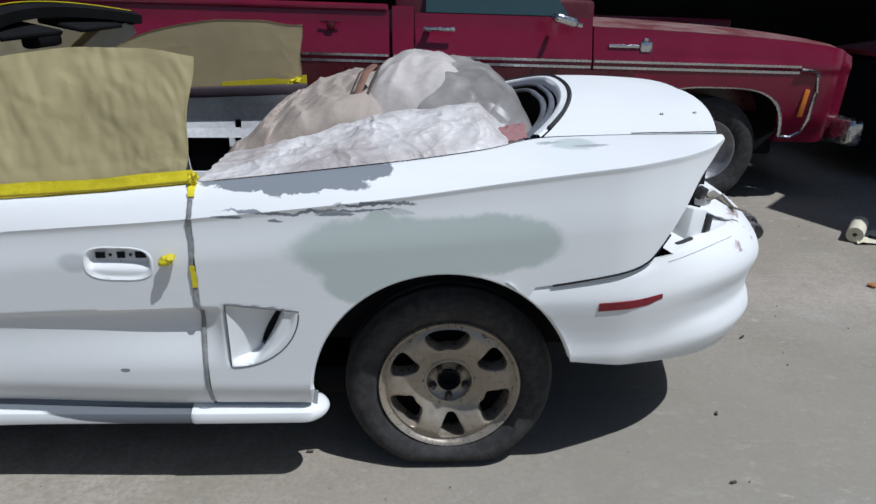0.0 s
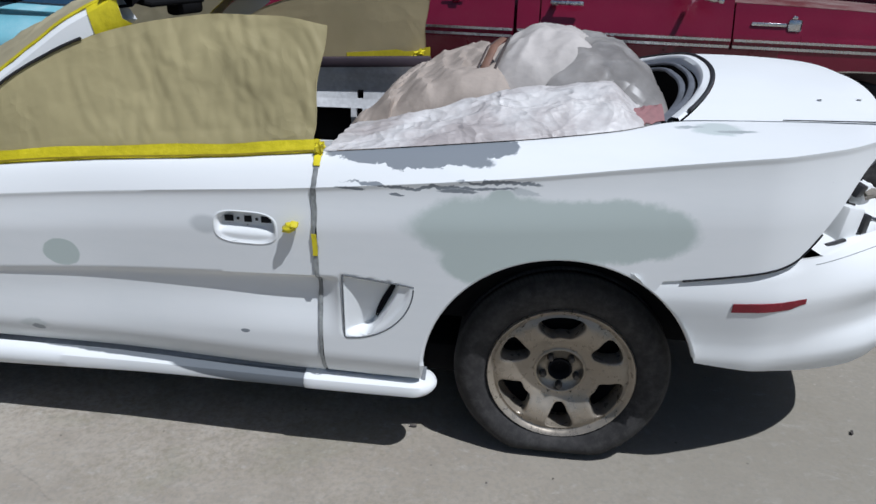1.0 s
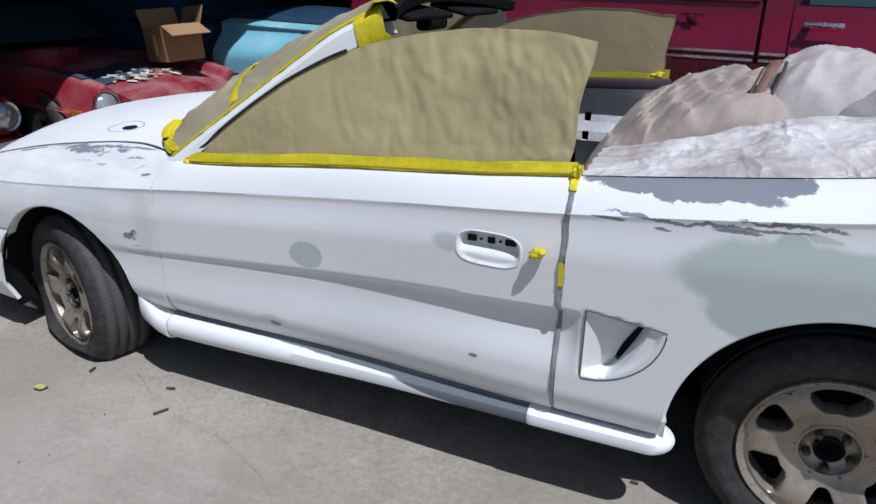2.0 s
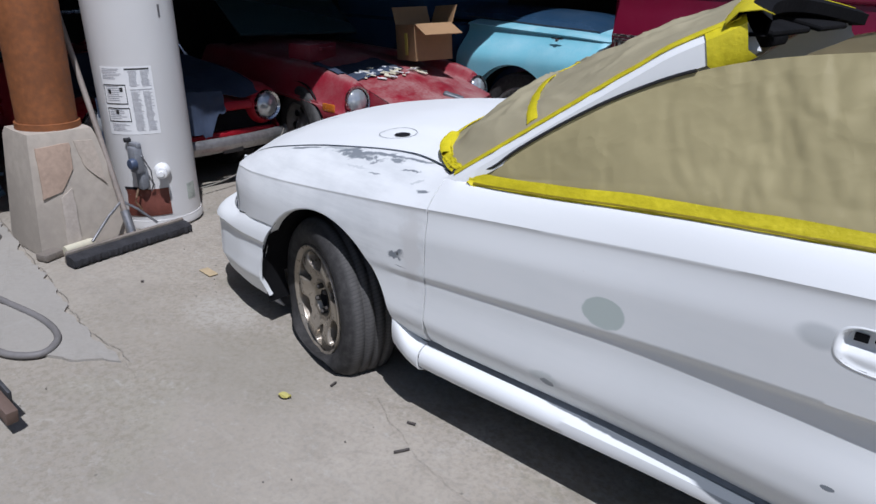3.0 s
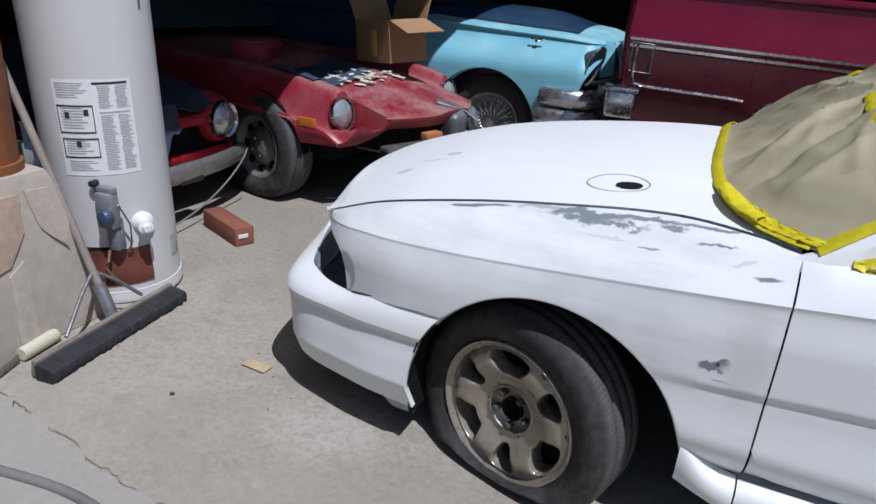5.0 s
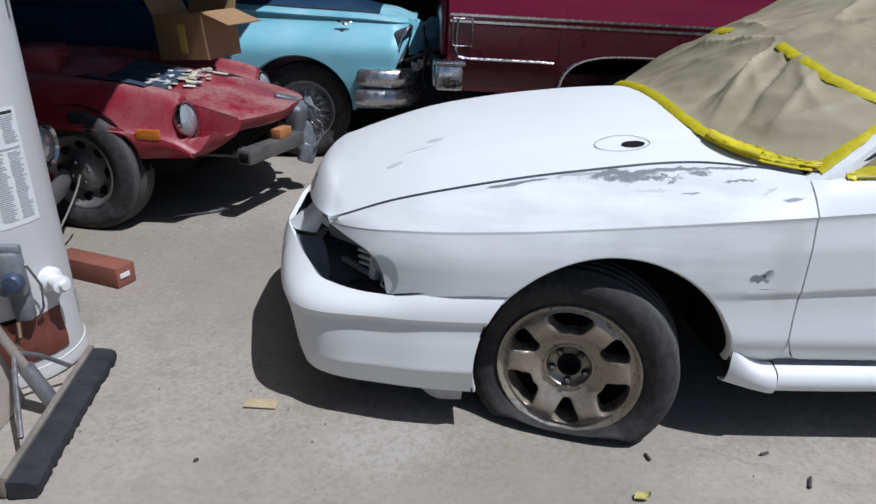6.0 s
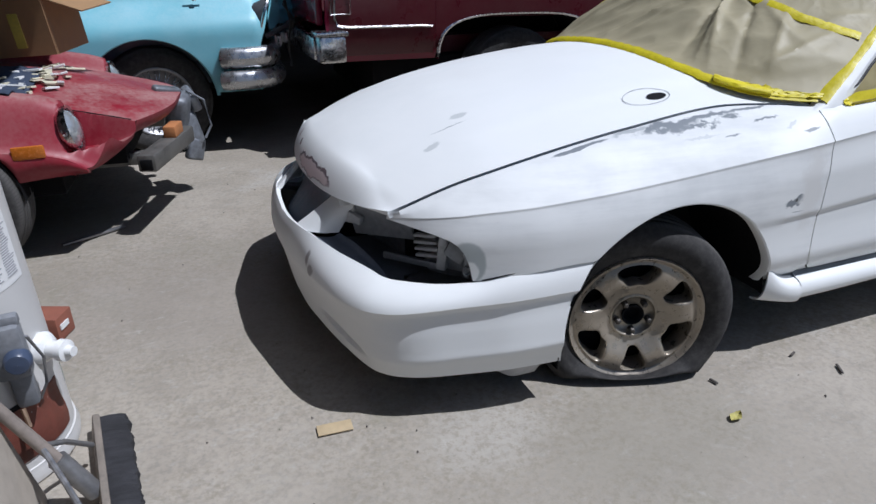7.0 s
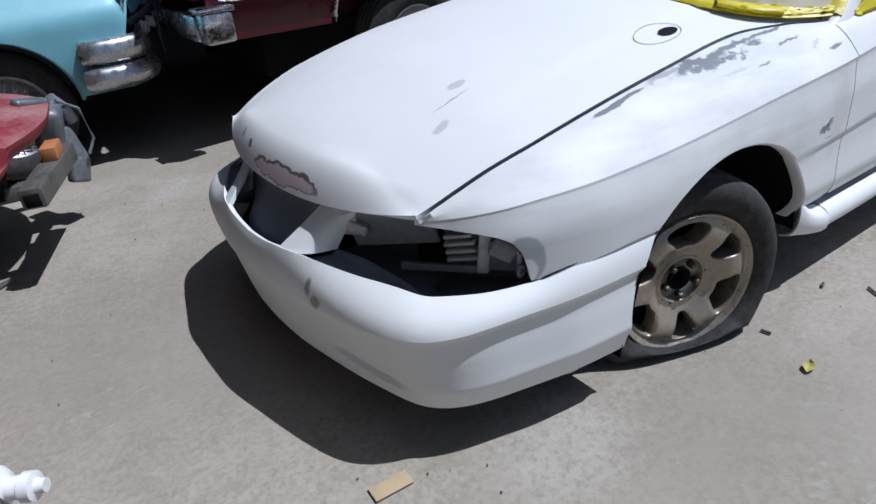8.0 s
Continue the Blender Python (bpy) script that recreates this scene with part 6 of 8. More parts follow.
def truck_y(x, z):
    y = TY + 0.03 * step(abs(z - 0.95), 0.02, 0.5) + 0.05 * step(0.62 - z, 0.0, 0.22)
    y += 0.16 * step(x, 2.72, 2.98) ** 2 + 0.03 * step(z, 1.0, 1.2)
    y -= 0.012 * step(z, 0.945, 0.955) * (1 - step(z, 0.985, 1.02))
    return y


def truck_panel(x0, x1, z0, z1, arches=(), n=40, lean=None):
    xs = stations(x0, x1, 0.06)
    for a in arches:
        xs = [x for x in xs if abs(x - a[0]) > a[2] * 1.01]
        xs += [a[0] - a[2] * math.cos(t) for t in span(0, math.pi, 40)]
    xs = sorted(x for x in set(xs) if x0 <= x <= x1)
    rows = []
    for q in span(0, 1, 22):
        row = []
        for x in xs:
            lo = max([z0] + [sq_arch(x, a) for a in arches])
            hi = z1(x) if callable(z1) else z1
            z = lo + (hi - lo) * q
            row.append(Vector((x, truck_y(x, z), z)))
        rows.append(row)
    return grid(rows, 0.03, (0, 1, 0))


hood_z = spline([(1.1, 1.235), (1.8, 1.215), (2.5, 1.175), (2.85, 1.13), (3.0, 1.07)])
part("bed_side", truck_panel(-2.74, -0.135, 0.46, 1.27, [R_ARCH]), MAROON, truck)
part("bed_rail", box((2.66, 0.07, 0.05), (-1.47, TY + 0.07, 1.285), bevel=0.015), MAROON, truck)
part("cab_corner", truck_panel(-0.115, 0.02, 0.46, 1.30), MAROON, truck)
tdoor = part("truck_door", truck_panel(0.03, 1.165, 0.50, 1.26), MAROON, truck, "maroon cab door")
part("front_fender", truck_panel(1.175, 2.99, 0.42, lambda x: hood_z(x) - 0.03, [F_ARCH]), MAROON, truck)
hood_rows = [[Vector((x, TY + 0.075 + 0.12 * step(x, 2.72, 2.98) ** 2 + (1.74 - 0.24 * step(x, 2.72, 2.98) ** 2) * q, hood_z(x) - 0.028 + 0.045 * math.sin(q * math.pi) ** 0.5)) for x in span(1.175, 3.0, 24)] for q in span(0, 1, 16)]
part("hood", grid(hood_rows, 0.02, (0, 0, -1)), car_paint("dusty_maroon_hood", (0.15, 0.03, 0.035), 0.45, 0.85, (0.26, 0.21, 0.19)), truck, "dust-covered maroon hood")
part("grille_face", grid([[Vector((3.0 - 0.02 * q, TY + 0.20 + 1.5 * s, 0.45 + 0.6 * q)) for s in span(0, 1, 10)] for q in span(0, 1, 6)], 0.02, (-1, 0, 0)), BLACK, truck)
part("cab_body", join(box((1.30, 1.6, 0.75), (0.55, TY + 0.95, 1.00), bevel=0.03), box((1.2, 1.45, 0.5), (0.55, TY + 0.95, 1.55), bevel=0.08), box((2.55, 1.6, 0.06), (-1.45, TY + 0.95, 0.75)), box((1.6, 1.2, 0.5), (2.1, TY + 0.95, 0.85)), box((5.4, 1.2, 0.15), (0.1, TY + 0.95, 0.50))), MAROON_LOW, truck)
part("far_side", box((5.6, 0.06, 0.75), (0.1, TY + 1.88, 0.87), bevel=0.02), MAROON, truck)
part("tailgate", box((0.05, 1.75, 0.55), (-2.76, TY + 0.95, 0.97), bevel=0.02), MAROON, truck)
part("side_window", grid([[Vector((x, TY + 0.09 + 0.10 * q, 1.265 + 0.32 * q)) for x in span(0.10, 1.02 - 0.2 * q, 8)] for q in span(0, 1, 4)], 0.006, (0, 1, 0)), WINDOW, truck, "teal-tinted side window")
for z0, dz in ((0.968, 0.016), (0.925, 0.018)):
    for a, b in ((-2.73, -0.14), (-0.11, 0.02), (0.035, 1.16), (1.18, 2.55)):
        part("chrome_trim", grid([[Vector((x, truck_y(x, z0) - 0.006, z0 + dz * q)) for x in span(a, b, 20)] for q in (0, 1)], 0.012, (0, 1, 0)), CHROME, truck)
low_trim = [(x, truck_y(x, z) - 0.006, z) for x, z in [(2.55, 0.958), (2.65, 0.95), (2.685, 0.91), (2.69, 0.80), (2.68, 0.60), (2.66, 0.50), (2.60, 0.46), (2.52, 0.46)]]
part("chrome_trim", tube(low_trim, 0.012, 6, flat=1.0), CHROME, truck)
for a in (F_ARCH, R_ARCH):
    pts = [(x, truck_y(x, 0.6) - 0.004, sq_arch(x, a)) for x in (a[0] - a[2] * 0.9995 * math.cos(t) for t in span(0.02, math.pi - 0.02, 50))]
    part("arch_trim", tube(pts, 0.013, 6), CHROME, truck, "chrome wheel arch moulding")
    liner = [[Vector((x, y, sq_arch(x, a) + 0.01)) for x in (a[0] - a[2] * math.cos(t) for t in span(0.12, math.pi - 0.12, 24))] for y in (TY + 0.03, TY + 0.5)]
    back = [[Vector((x, TY + 0.5, 0.42 + (max(sq_arch(x, a), 0.42) - 0.42) * q)) for x in (a[0] - a[2] * math.cos(t) for t in span(0.02, math.pi - 0.02, 24))] for q in (0, 1)]
    part("wheel_well", merged(grid(liner), grid(back)), BLACK, truck)
part("lower_panel", grid([[Vector((x, truck_y(x, z) - 0.003, z)) for x in span(-0.78, 1.45, 30)] for z in span(0.53, 0.915, 6)], 0.004, (0, 1, 0)), MAROON_LOW, truck, "darker maroon lower body")
part("lower_panel", grid([[Vector((x, truck_y(x, z) - 0.003, z)) for x in span(-2.72, -2.04, 12)] for z in span(0.50, 0.915, 6)], 0.004, (0, 1, 0)), MAROON_LOW, truck)
arch_low = []
for q in span(0, 1, 8):
    row = []
    for x in span(-2.035, -0.785, 60):
        lo = max(0.53, sq_arch(x, R_ARCH) + 0.004)
        z = lo + (0.915 - lo) * q
        row.append(Vector((x, truck_y(x, z) - 0.003, z)))
    arch_low.append(row)
part("lower_panel", grid(arch_low, 0.004, (0, 1, 0)), MAROON_LOW, truck)
loop = [(x, truck_y(x, z) - 0.006, z) for x, z in [(-2.06, 0.685)] + [(x, 0.69) for x in span(-2.15, -2.60, 6)] + [(-2.67, 0.70), (-2.685, 0.74), (-2.685, 0.90), (-2.68, 0.955)]]
part("chrome_trim", tube(loop, 0.009, 6), CHROME, truck)
part("marker_lamp", box((0.035, 0.02, 0.20), (2.62, truck_y(2.62, 0.72) - 0.006, 0.72), (0, 6, 0), 0.006), AMBER, truck, "amber side marker lamp")
part("door_handle", join(box((0.20, 0.02, 0.028), (0.18, TY - 0.025, 1.16), bevel=0.008), box((0.04, 0.05, 0.03), (0.11, TY, 1.155), bevel=0.008)), CHROME, tdoor, "chrome door handle")
part("wing_mirror", join(box((0.16, 0.09, 0.06), (0.93, TY - 0.20, 1.25), (0, 15, 10), 0.025, 3), box((0.03, 0.16, 0.02), (0.92, TY - 0.08, 1.245), (0, 0, 0), 0.006), box((0.10, 0.03, 0.03), (1.02, TY - 0.09, 1.225), (0, 20, 0), 0.01)), CHROME, truck, "chrome wing mirror")
part("name_badge", join(box((0.20, 0.012, 0.022), (1.37, truck_y(1.37, 1.08) - 0.008, 1.082), bevel=0.004), box((0.075, 0.012, 0.075), (1.515, truck_y(1.5, 1.08) - 0.008, 1.082), bevel=0.012), box((0.03, 0.012, 0.02), (1.51, truck_y(1.5, 1.08) - 0.008, 1.13), bevel=0.004)), CHROME, truck, "chrome badge, plain shape")
part("fuel_cap", join(box((0.13, 0.012, 0.012), (-0.50, TY + 0.01, 1.19), bevel=0.004), box((0.05, 0.012, 0.05), (-0.50, TY + 0.008, 1.165), bevel=0.01)), MAROON_LOW, truck)
rect = [(-2.71, 0.955), (-2.59, 0.955), (-2.59, 0.775), (-2.71, 0.775)]
part("tail_lamp", grid([[Vector((x, truck_y(x, z) - 0.004, z)) for x in (-2.70, -2.60)] for z in (0.785, 0.945)], 0.01, (0, 1, 0)), MAROON_LOW, truck, "side lamp in a chrome frame")
part("lamp_frame", tube([(x, truck_y(x, z) - 0.008, z) for x, z in rect], 0.006, 6, True), CHROME, truck)
part("front_bumper_end", join(box((0.12, 0.28, 0.20), (3.02, TY + 0.16, 0.50), (0, 0, 18), 0.04, 3), box((0.10, 1.5, 0.18), (3.08, TY + 0.95, 0.50), bevel=0.04)), CHROME, truck, "chrome front bumper")
part("rear_bumper", join(box((0.17, 0.10, 0.17), (-2.73, TY - 0.03, 0.56), (0, 0, 8), 0.02), box((0.10, 1.8, 0.15), (-2.78, TY + 0.9, 0.56), bevel=0.02), box((0.20, 0.12, 0.03), (-2.73, TY - 0.02, 0.66), (0, 0, 6), 0.008)), CHROME, truck, "dented chrome rear bumper")
part("bed_sticker", join(box((0.62, 0.006, 0.05), (-0.50, TY + 0.062, 1.255)), box((0.12, 0.006, 0.05), (-0.05, TY + 0.058, 1.255))), simple("pale_sticker", (0.42, 0.46, 0.55), 0.5, vary=0.5, scale=40), truck)
# the whole body stands nearer and a little higher than it was drawn
for ob in truck.children_recursive:
    ob.data.transform(Matrix(((1, 0, 0, -0.11), (0, 1, 0, -0.41), (-0.022, 0, 0.915, 0.098), (0, 0, 0, 1))))
for wx in (1.92, -1.53):
    road_wheel(truck, (wx, TY - 0.33, 0.36), 0.36, 0.24, 0.21, STEEL)
    road_wheel(truck, (wx, TY + 1.21, 0.36), 0.36, 0.24, 0.21, CHROME)

# plain blocks added so the ground below the truck stays dark
part("light_stop_block", join(box((5.0, 1.15, 0.26), (0.0, TY + 0.44, 0.42), bevel=0.02), box((0.9, 0.9, 0.20), (1.9, TY + 0.44, 0.28), bevel=0.05), box((0.25, 1.30, 0.20), (-1.53, TY + 0.44, 0.36), bevel=0.05)), BLACK, truck, "black underframe blocks added to stop light under the truck")

# ---- turquoise sedan ----
sedan = thing("sedan", (-4.6, 4.2, 0), "old turquoise sedan with chrome bumper and broken headlamp", "car")
SY = 3.28
S_ARCH = (-3.88, 0.34, 0.395)


def sedan_y(x, z):
    return SY - 0.03 + 0.24 * step(x, -3.24, -3.03) ** 2.2 + 0.035 * step(abs(z - 0.66), 0.05, 0.35) + 0.13 * step(z, 0.72, 0.98) ** 1.6 + 0.02 * step(x, -4.0, -5.5)


xs = stations(-4.45, -3.065, 0.05, [S_ARCH])


def raked(x, z):
    """The fender's front edge leans forward towards its top."""
    end = -3.20 + 0.13 * step(z, 0.60, 0.98)
    return x if x < -3.42 else -3.42 + (x + 3.42) * (end + 3.42) / (-3.065 + 3.42)


sed_top = spline([(-5.9, 1.03), (-4.6, 1.02), (-3.8, 0.99), (-3.4, 0.975), (-3.06, 0.95)])
rows = []
for q in span(0, 1, 28):
    rows.append([Vector((raked(x, z), sedan_y(raked(x, z), z), z)) for x in xs for z in [max(0.38, arch(x, S_ARCH)) + (sed_top(x) - max(0.38, arch(x, S_ARCH))) * q]])
part("front_fender", grid(rows, 0.03, (0, 1, 0)), TURQ, sedan, "turquoise front fender")
part("front_fender", flip(grid(rows, 0.03, (0, 1, 0)), SY + 0.88), TURQ, sedan)
part("arch_lip", tube([(S_ARCH[0] - S_ARCH[2] * math.cos(t), SY + 0.03, S_ARCH[1] + S_ARCH[2] * math.sin(t)) for t in span(0.05, math.pi - 0.05, 40)], 0.012, 6), TURQ, sedan)
ftop = [[Vector((x, SY + 0.115 + 0.24 * step(x, -3.24, -3.03) ** 2.2 + 0.18 * q, sed_top(x) + 0.03 * math.sin(q * 1.5))) for x in span(-4.45, -3.065, 30)] for q in span(0, 1, 6)]
part("fender_top", grid(ftop, 0.01, (0, 0, -1)), TURQ, sedan)
hd = [[Vector((x, SY + 0.30 + 1.16 * q, sed_top(x) + 0.028 + (0.12 - 0.07 * step(x, -3.8, -3.31) ** 2) * math.sin(q * math.pi) ** 0.7)) for x in span(-5.2, -3.32, 30)] for q in span(0, 1, 16)]
part("hood", grid(hd, 0.02, (0, 0, -1)), NAVY, sedan, "dark blue hood")
nose_top = [[Vector((x, SY + 0.27 + 1.22 * q, sed_top(x) + 0.020 + (0.055 - 0.05 * step(x, -3.32, -3.06) ** 2) * math.sin(q * math.pi) ** 0.7)) for x in span(-3.325, -3.05, 10)] for q in span(0, 1, 16)]
part("nose_top", grid(nose_top, 0.02, (0, 0, -1)), TURQ, sedan)
trimpts = [(x, SY + 0.295, sed_top(x) + 0.04) for x in span(-4.6, -3.32, 60)]
part("hood_edge_trim", tube(trimpts, 0.005, 6), TRIM, sedan, "dotted hood edge seal")
part("nose_panel", grid([[Vector((-3.06 + 0.02 * math.sin(q * 3), SY + 0.36 + 1.04 * s, 0.50 + 0.45 * q)) for s in span(0, 1, 12)] for q in span(0, 1, 8)], 0.02, (-1, 0, 0)), TURQ, sedan)
for yy in (SY + 0.085, SY + 1.675):
    at_lamp = pose(-3.135, yy, 0.812, 0, 0, 0) @ pose(0, 0, 0, 0, 108, -14) @ Matrix.Diagonal((1.0, 0.72, 1.0, 1.0))
    h = part("headlamp_bucket", moved(lathe([(0.001, -0.10), (0.07, -0.085), (0.115, -0.03), (0.138, 0.0)], 32), at_lamp), simple("dull_lamp_bucket", (0.16, 0.17, 0.19), 0.45, 0.4, vary=0.4), sedan, "empty grey headlamp bucket")
    part("bezel", moved(lathe([(0.136, -0.01), (0.146, -0.004), (0.146, 0.008), (0.136, 0.006)], 32), at_lamp), CHROME, h, "bent chrome lamp ring")
crushed = []
for q in span(0, 1, 9):
    row = []
    for f in span(0, 1, 12):
        j = Vector((noise.noise(Vector((q * 4, f * 5, 1))), noise.noise(Vector((q * 4, f * 5, 5))), noise.noise(Vector((q * 3, f * 4, 9))))) * 0.035
        row.append(Vector((-3.10 + 0.22 * f + 0.05 * q * f, SY + 0.14 + 0.26 * f + 0.10 * q, 0.735 + 0.05 * f + (0.24 - 0.05 * f) * q)) + j * min(1.0, 4 * f))
    crushed.append(row)
part("nose_sheet", grid(crushed, 0.006, (0, 1, 0)), TURQ, sedan, "crumpled pale turquoise nose sheet")
part("torn_edge", tube([(-3.13, SY + 0.10, 0.70), (-3.04, SY + 0.17, 0.725), (-2.95, SY + 0.24, 0.755), (-2.86, SY + 0.34, 0.775)], 0.016, 6), STEEL, sedan, "dark torn lower edge of the nose sheet")
ribbed = [[Vector((-3.075 + 0.16 * f, SY + 0.06 + 0.10 * f + 0.012 * math.sin(f * 22), 0.635 + 0.055 * f + 0.06 * q + 0.010 * math.cos(f * 22))) for f in span(0, 1, 30)] for q in span(0, 1, 5)]
bp = [(-3.445, SY - 0.05), (-3.41, SY - 0.075), (-3.28, SY - 0.085), (-3.14, SY - 0.04), (-3.07, SY + 0.12), (-3.05, SY + 0.45), (-3.05, SY + 0.88)]
b_at, _ = along(bp)
DULLCHROME = simple("weathered_chrome", (0.50, 0.51, 0.53), 0.30, 0.85, vary=0.12, scale=6, bump=0.03)
for zc, hh, out in ((0.462, 0.062, 0.0), (0.596, 0.066, -0.02)):
    rows = []
    for k in range(14):
        a = k * math.tau / 14
        rows.append([Vector((0, 0, 0))] * 0 + [b_at(t)[0] + b_at(t)[1] * (out + 0.045 * math.cos(a)) + Vector((0, 0, zc + hh * math.sin(a))) for t in span(0, 1, 36)])
    rows.append(rows[0])
    part("bumper_bar", grid(rows), DULLCHROME, sedan, "weathered chrome bumper bar")
part("grille_piece", grid(ribbed, 0.01, (0, 1, 0)), DULLCHROME, sedan, "ribbed chrome grille piece")
grl = [tube([(-3.03 - 0.005 * i, SY + 0.30, 0.62 + 0.035 * i), (-3.02 - 0.005 * i, SY + 0.9, 0.62 + 0.035 * i), (-3.03 - 0.005 * i, SY + 1.4, 0.62 + 0.035 * i)], 0.012, 8) for i in range(4)]
for g in grl:
    part("grille_bar", g, CHROME, sedan)
part("fender_badge", join(box((0.10, 0.01, 0.015), (-3.55, SY + 0.070, 0.955), (-45, 0, 0), 0.004), box((0.03, 0.01, 0.03), (-3.55, SY + 0.068, 0.945), (-45, 0, 0), 0.008)), CHROME, sedan)
# rear boxes are dark blue: the shade over the turquoise body, as colour
part("inner_body", join(box((1.9, 1.35, 0.5), (-4.2, SY + 0.88, 0.66)), box((1.6, 1.66, 0.62), (-5.3, SY + 0.88, 0.70), bevel=0.08), box((1.2, 1.4, 0.4), (-5.6, SY + 0.88, 1.18), bevel=0.1)), NAVY, sedan)
part("wheel_well", merged(moved(lathe([(0.395, 0.03), (0.395, 0.4), (0.05, 0.4)], 24, "y", math.pi, 0), Matrix.Translation((S_ARCH[0], SY, S_ARCH[1])))), BLACK, sedan)
road_wheel(sedan, (-3.85, SY + 0.06, 0.335), 0.335, 0.18, 0.215, STEEL, 6, 36)
road_wheel(sedan, (-3.82, SY + 1.50, 0.335), 0.335, 0.18, 0.215, STEEL)
tangle = [tube([(-3.0, SY + 0.05 + 0.03 * k, 0.95 - 0.02 * k), (-2.985 + 0.012 * k, SY + 0.02, 0.80), (-3.0, SY + 0.04 + 0.05 * k, 0.62), (-2.985, SY + 0.1, 0.5)], 0.006, 5) for k in range(4)]
for g in tangle:
    part("loose_wire", g, TRIM, sedan)

# ---- red coupe with its nose stripped ----
coupe = thing("sports_coupe", (-4.6, 2.5, 0), "dusty faded red sports coupe with scooped headlamps, bumper removed", "car")
ZM = Matrix.Translation((-3.71, 2.42, 0)) @ pose(0, 0, 0, 0, 0, -6.0)


half_wide = spline([(-2.4, 0.81), (-1.2, 0.795), (-0.8, 0.765), (-0.57, 0.735), (-0.40, 0.715), (-0.30, 0.69)])


def zfront(b):
    r = abs(b)
    return -0.02 - 0.16 * (r / 0.49) ** 2 if r < 0.49 else -0.18 - 0.19 * ((r - 0.49) / 0.21) ** 1.4


hood_line = spline([(-2.4, 0.80), (-1.6, 0.775), (-1.0, 0.735), (-0.6, 0.685), (-0.3, 0.618), (-0.1, 0.566), (0.0, 0.545)])
fender_line = spline([(-2.4, 0.77), (-1.4, 0.755), (-1.0, 0.745), (-0.72, 0.722), (-0.54, 0.695), (-0.45, 0.668), (-0.35, 0.605), (-0.26, 0.555), (-0.18, 0.520)])
scoop_floor = spline([(-0.45, 0.445), (-0.32, 0.452), (-0.22, 0.478), (-0.17, 0.512)])


def ztop(a, b):
    """Top surface of the coupe: a backwards from the nose (negative), b across; the lamps lie in scoops cut into the fenders."""
    r = abs(b)
    hood = hood_line(a) - 0.045 * min(1.0, r / 0.49) ** 2 + 0.016 * (1 - step(r, 0.07, 0.20))
    wing = fender_line(a) - 0.21 * step(r / half_wide(a), 0.80, 1.0) ** 1.6
    z = hood + (wing - hood) * step(r, 0.485, 0.56)
    if -0.45 < a < -0.165:
        rim = 0.50 + 0.195 * ((-0.165 - a) / 0.275) ** 0.62
        w = step(r, 0.492, 0.504) * (1 - step(r, rim - 0.016, rim + 0.006)) * step(-a, 0.165, 0.185) * (1 - step(-a, 0.432, 0.444))
        z += (min(z, scoop_floor(a)) - z) * w
    return z


aa = sorted(set(span(0, 1, 60) + span(0.0, 0.24, 70)))
top = []
for f in sorted(set(span(-1, 1, 111) + span(-0.76, -0.66, 16) + span(0.66, 0.76, 16))):
    a0 = zfront(f * 0.70)
    row = []
    for q in aa:
        a = a0 + (-2.4 - a0) * q
        b = f * half_wide(a)
        row.append(ZM @ Vector((a, b, ztop(a, b))))
    top.append(row)
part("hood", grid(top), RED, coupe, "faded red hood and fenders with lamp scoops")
part("hood_seam", tube([ZM @ Vector((a, -0.488, ztop(a, 0.484) + 0.001)) for a in span(-1.3, -0.20, 40)], 0.003, 5), GAP, coupe)
Z_ARCH = (-0.95, 0.30, 0.330)


def zlow(a):
    return max(0.372 if a > -0.7 else 0.26, arch(a, Z_ARCH))


for sg in (-1, 1):
    xs = stations(-2.4, zfront(0.70), 0.03, [Z_ARCH])
    rows = []
    for q in span(0, 1, 14):
        row = []
        for a in xs:
            hi = ztop(a, half_wide(a))
            lo = min(zlow(a), hi - 0.004)
            row.append(ZM @ Vector((a, sg * (half_wide(a) + 0.010 * math.sin(q * 3) - 0.05 * (1 - q) ** 2 * step(a, -0.75, -0.45)), lo + (hi - lo) * q)))
        rows.append(row)
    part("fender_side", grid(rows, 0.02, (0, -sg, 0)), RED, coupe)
    lmp = part("headlamp", moved(lathe([(0.001, 0.035), (0.04, 0.03), (0.07, 0.012), (0.086, -0.006)], 28), ZM @ pose(-0.418, sg * 0.600, 0.552, 0, 80, 0)), LAMPGLASS, coupe, "round headlamp deep in its scoop")
    part("bezel", moved(lathe([(0.086, -0.03), (0.099, -0.01), (0.099, 0.012), (0.086, 0.008)], 28), ZM @ pose(-0.418, sg * 0.600, 0.552, 0, 80, 0)), CHROME, lmp)
    part("side_marker", box((0.12, 0.016, 0.055), ZM @ Vector((-0.565, sg * (half_wide(-0.565) + 0.002), 0.498)), (0, 0, -6 + 7 * -sg), 0.008), AMBER, coupe, "amber side marker")
    part("wheel_well", moved(lathe([(0.33, 0.0), (0.33, 0.35), (0.04, 0.35)], 24, "y", math.pi, 0), ZM @ Matrix.Translation((Z_ARCH[0], sg * 0.74, Z_ARCH[1])) @ Matrix.Diagonal((1, -sg, 1, 1))), BLACK, coupe)


def nose_z(f, q):
    a = zfront(f * 0.70)
    hi = ztop(a, f * half_wide(a))
    return hi + (min(hi - 0.012, 0.475 - 0.10 * step(abs(f), 0.60, 0.95)) - hi) * q


lip = []
for q in span(0, 1, 6):
    lip.append([ZM @ Vector((zfront(f * 0.70) - 0.06 * q * q, f * half_wide(zfront(f * 0.70)) * (1 - 0.02 * q), nose_z(f, q))) for f in span(-1, 1, 80)])
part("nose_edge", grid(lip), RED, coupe)
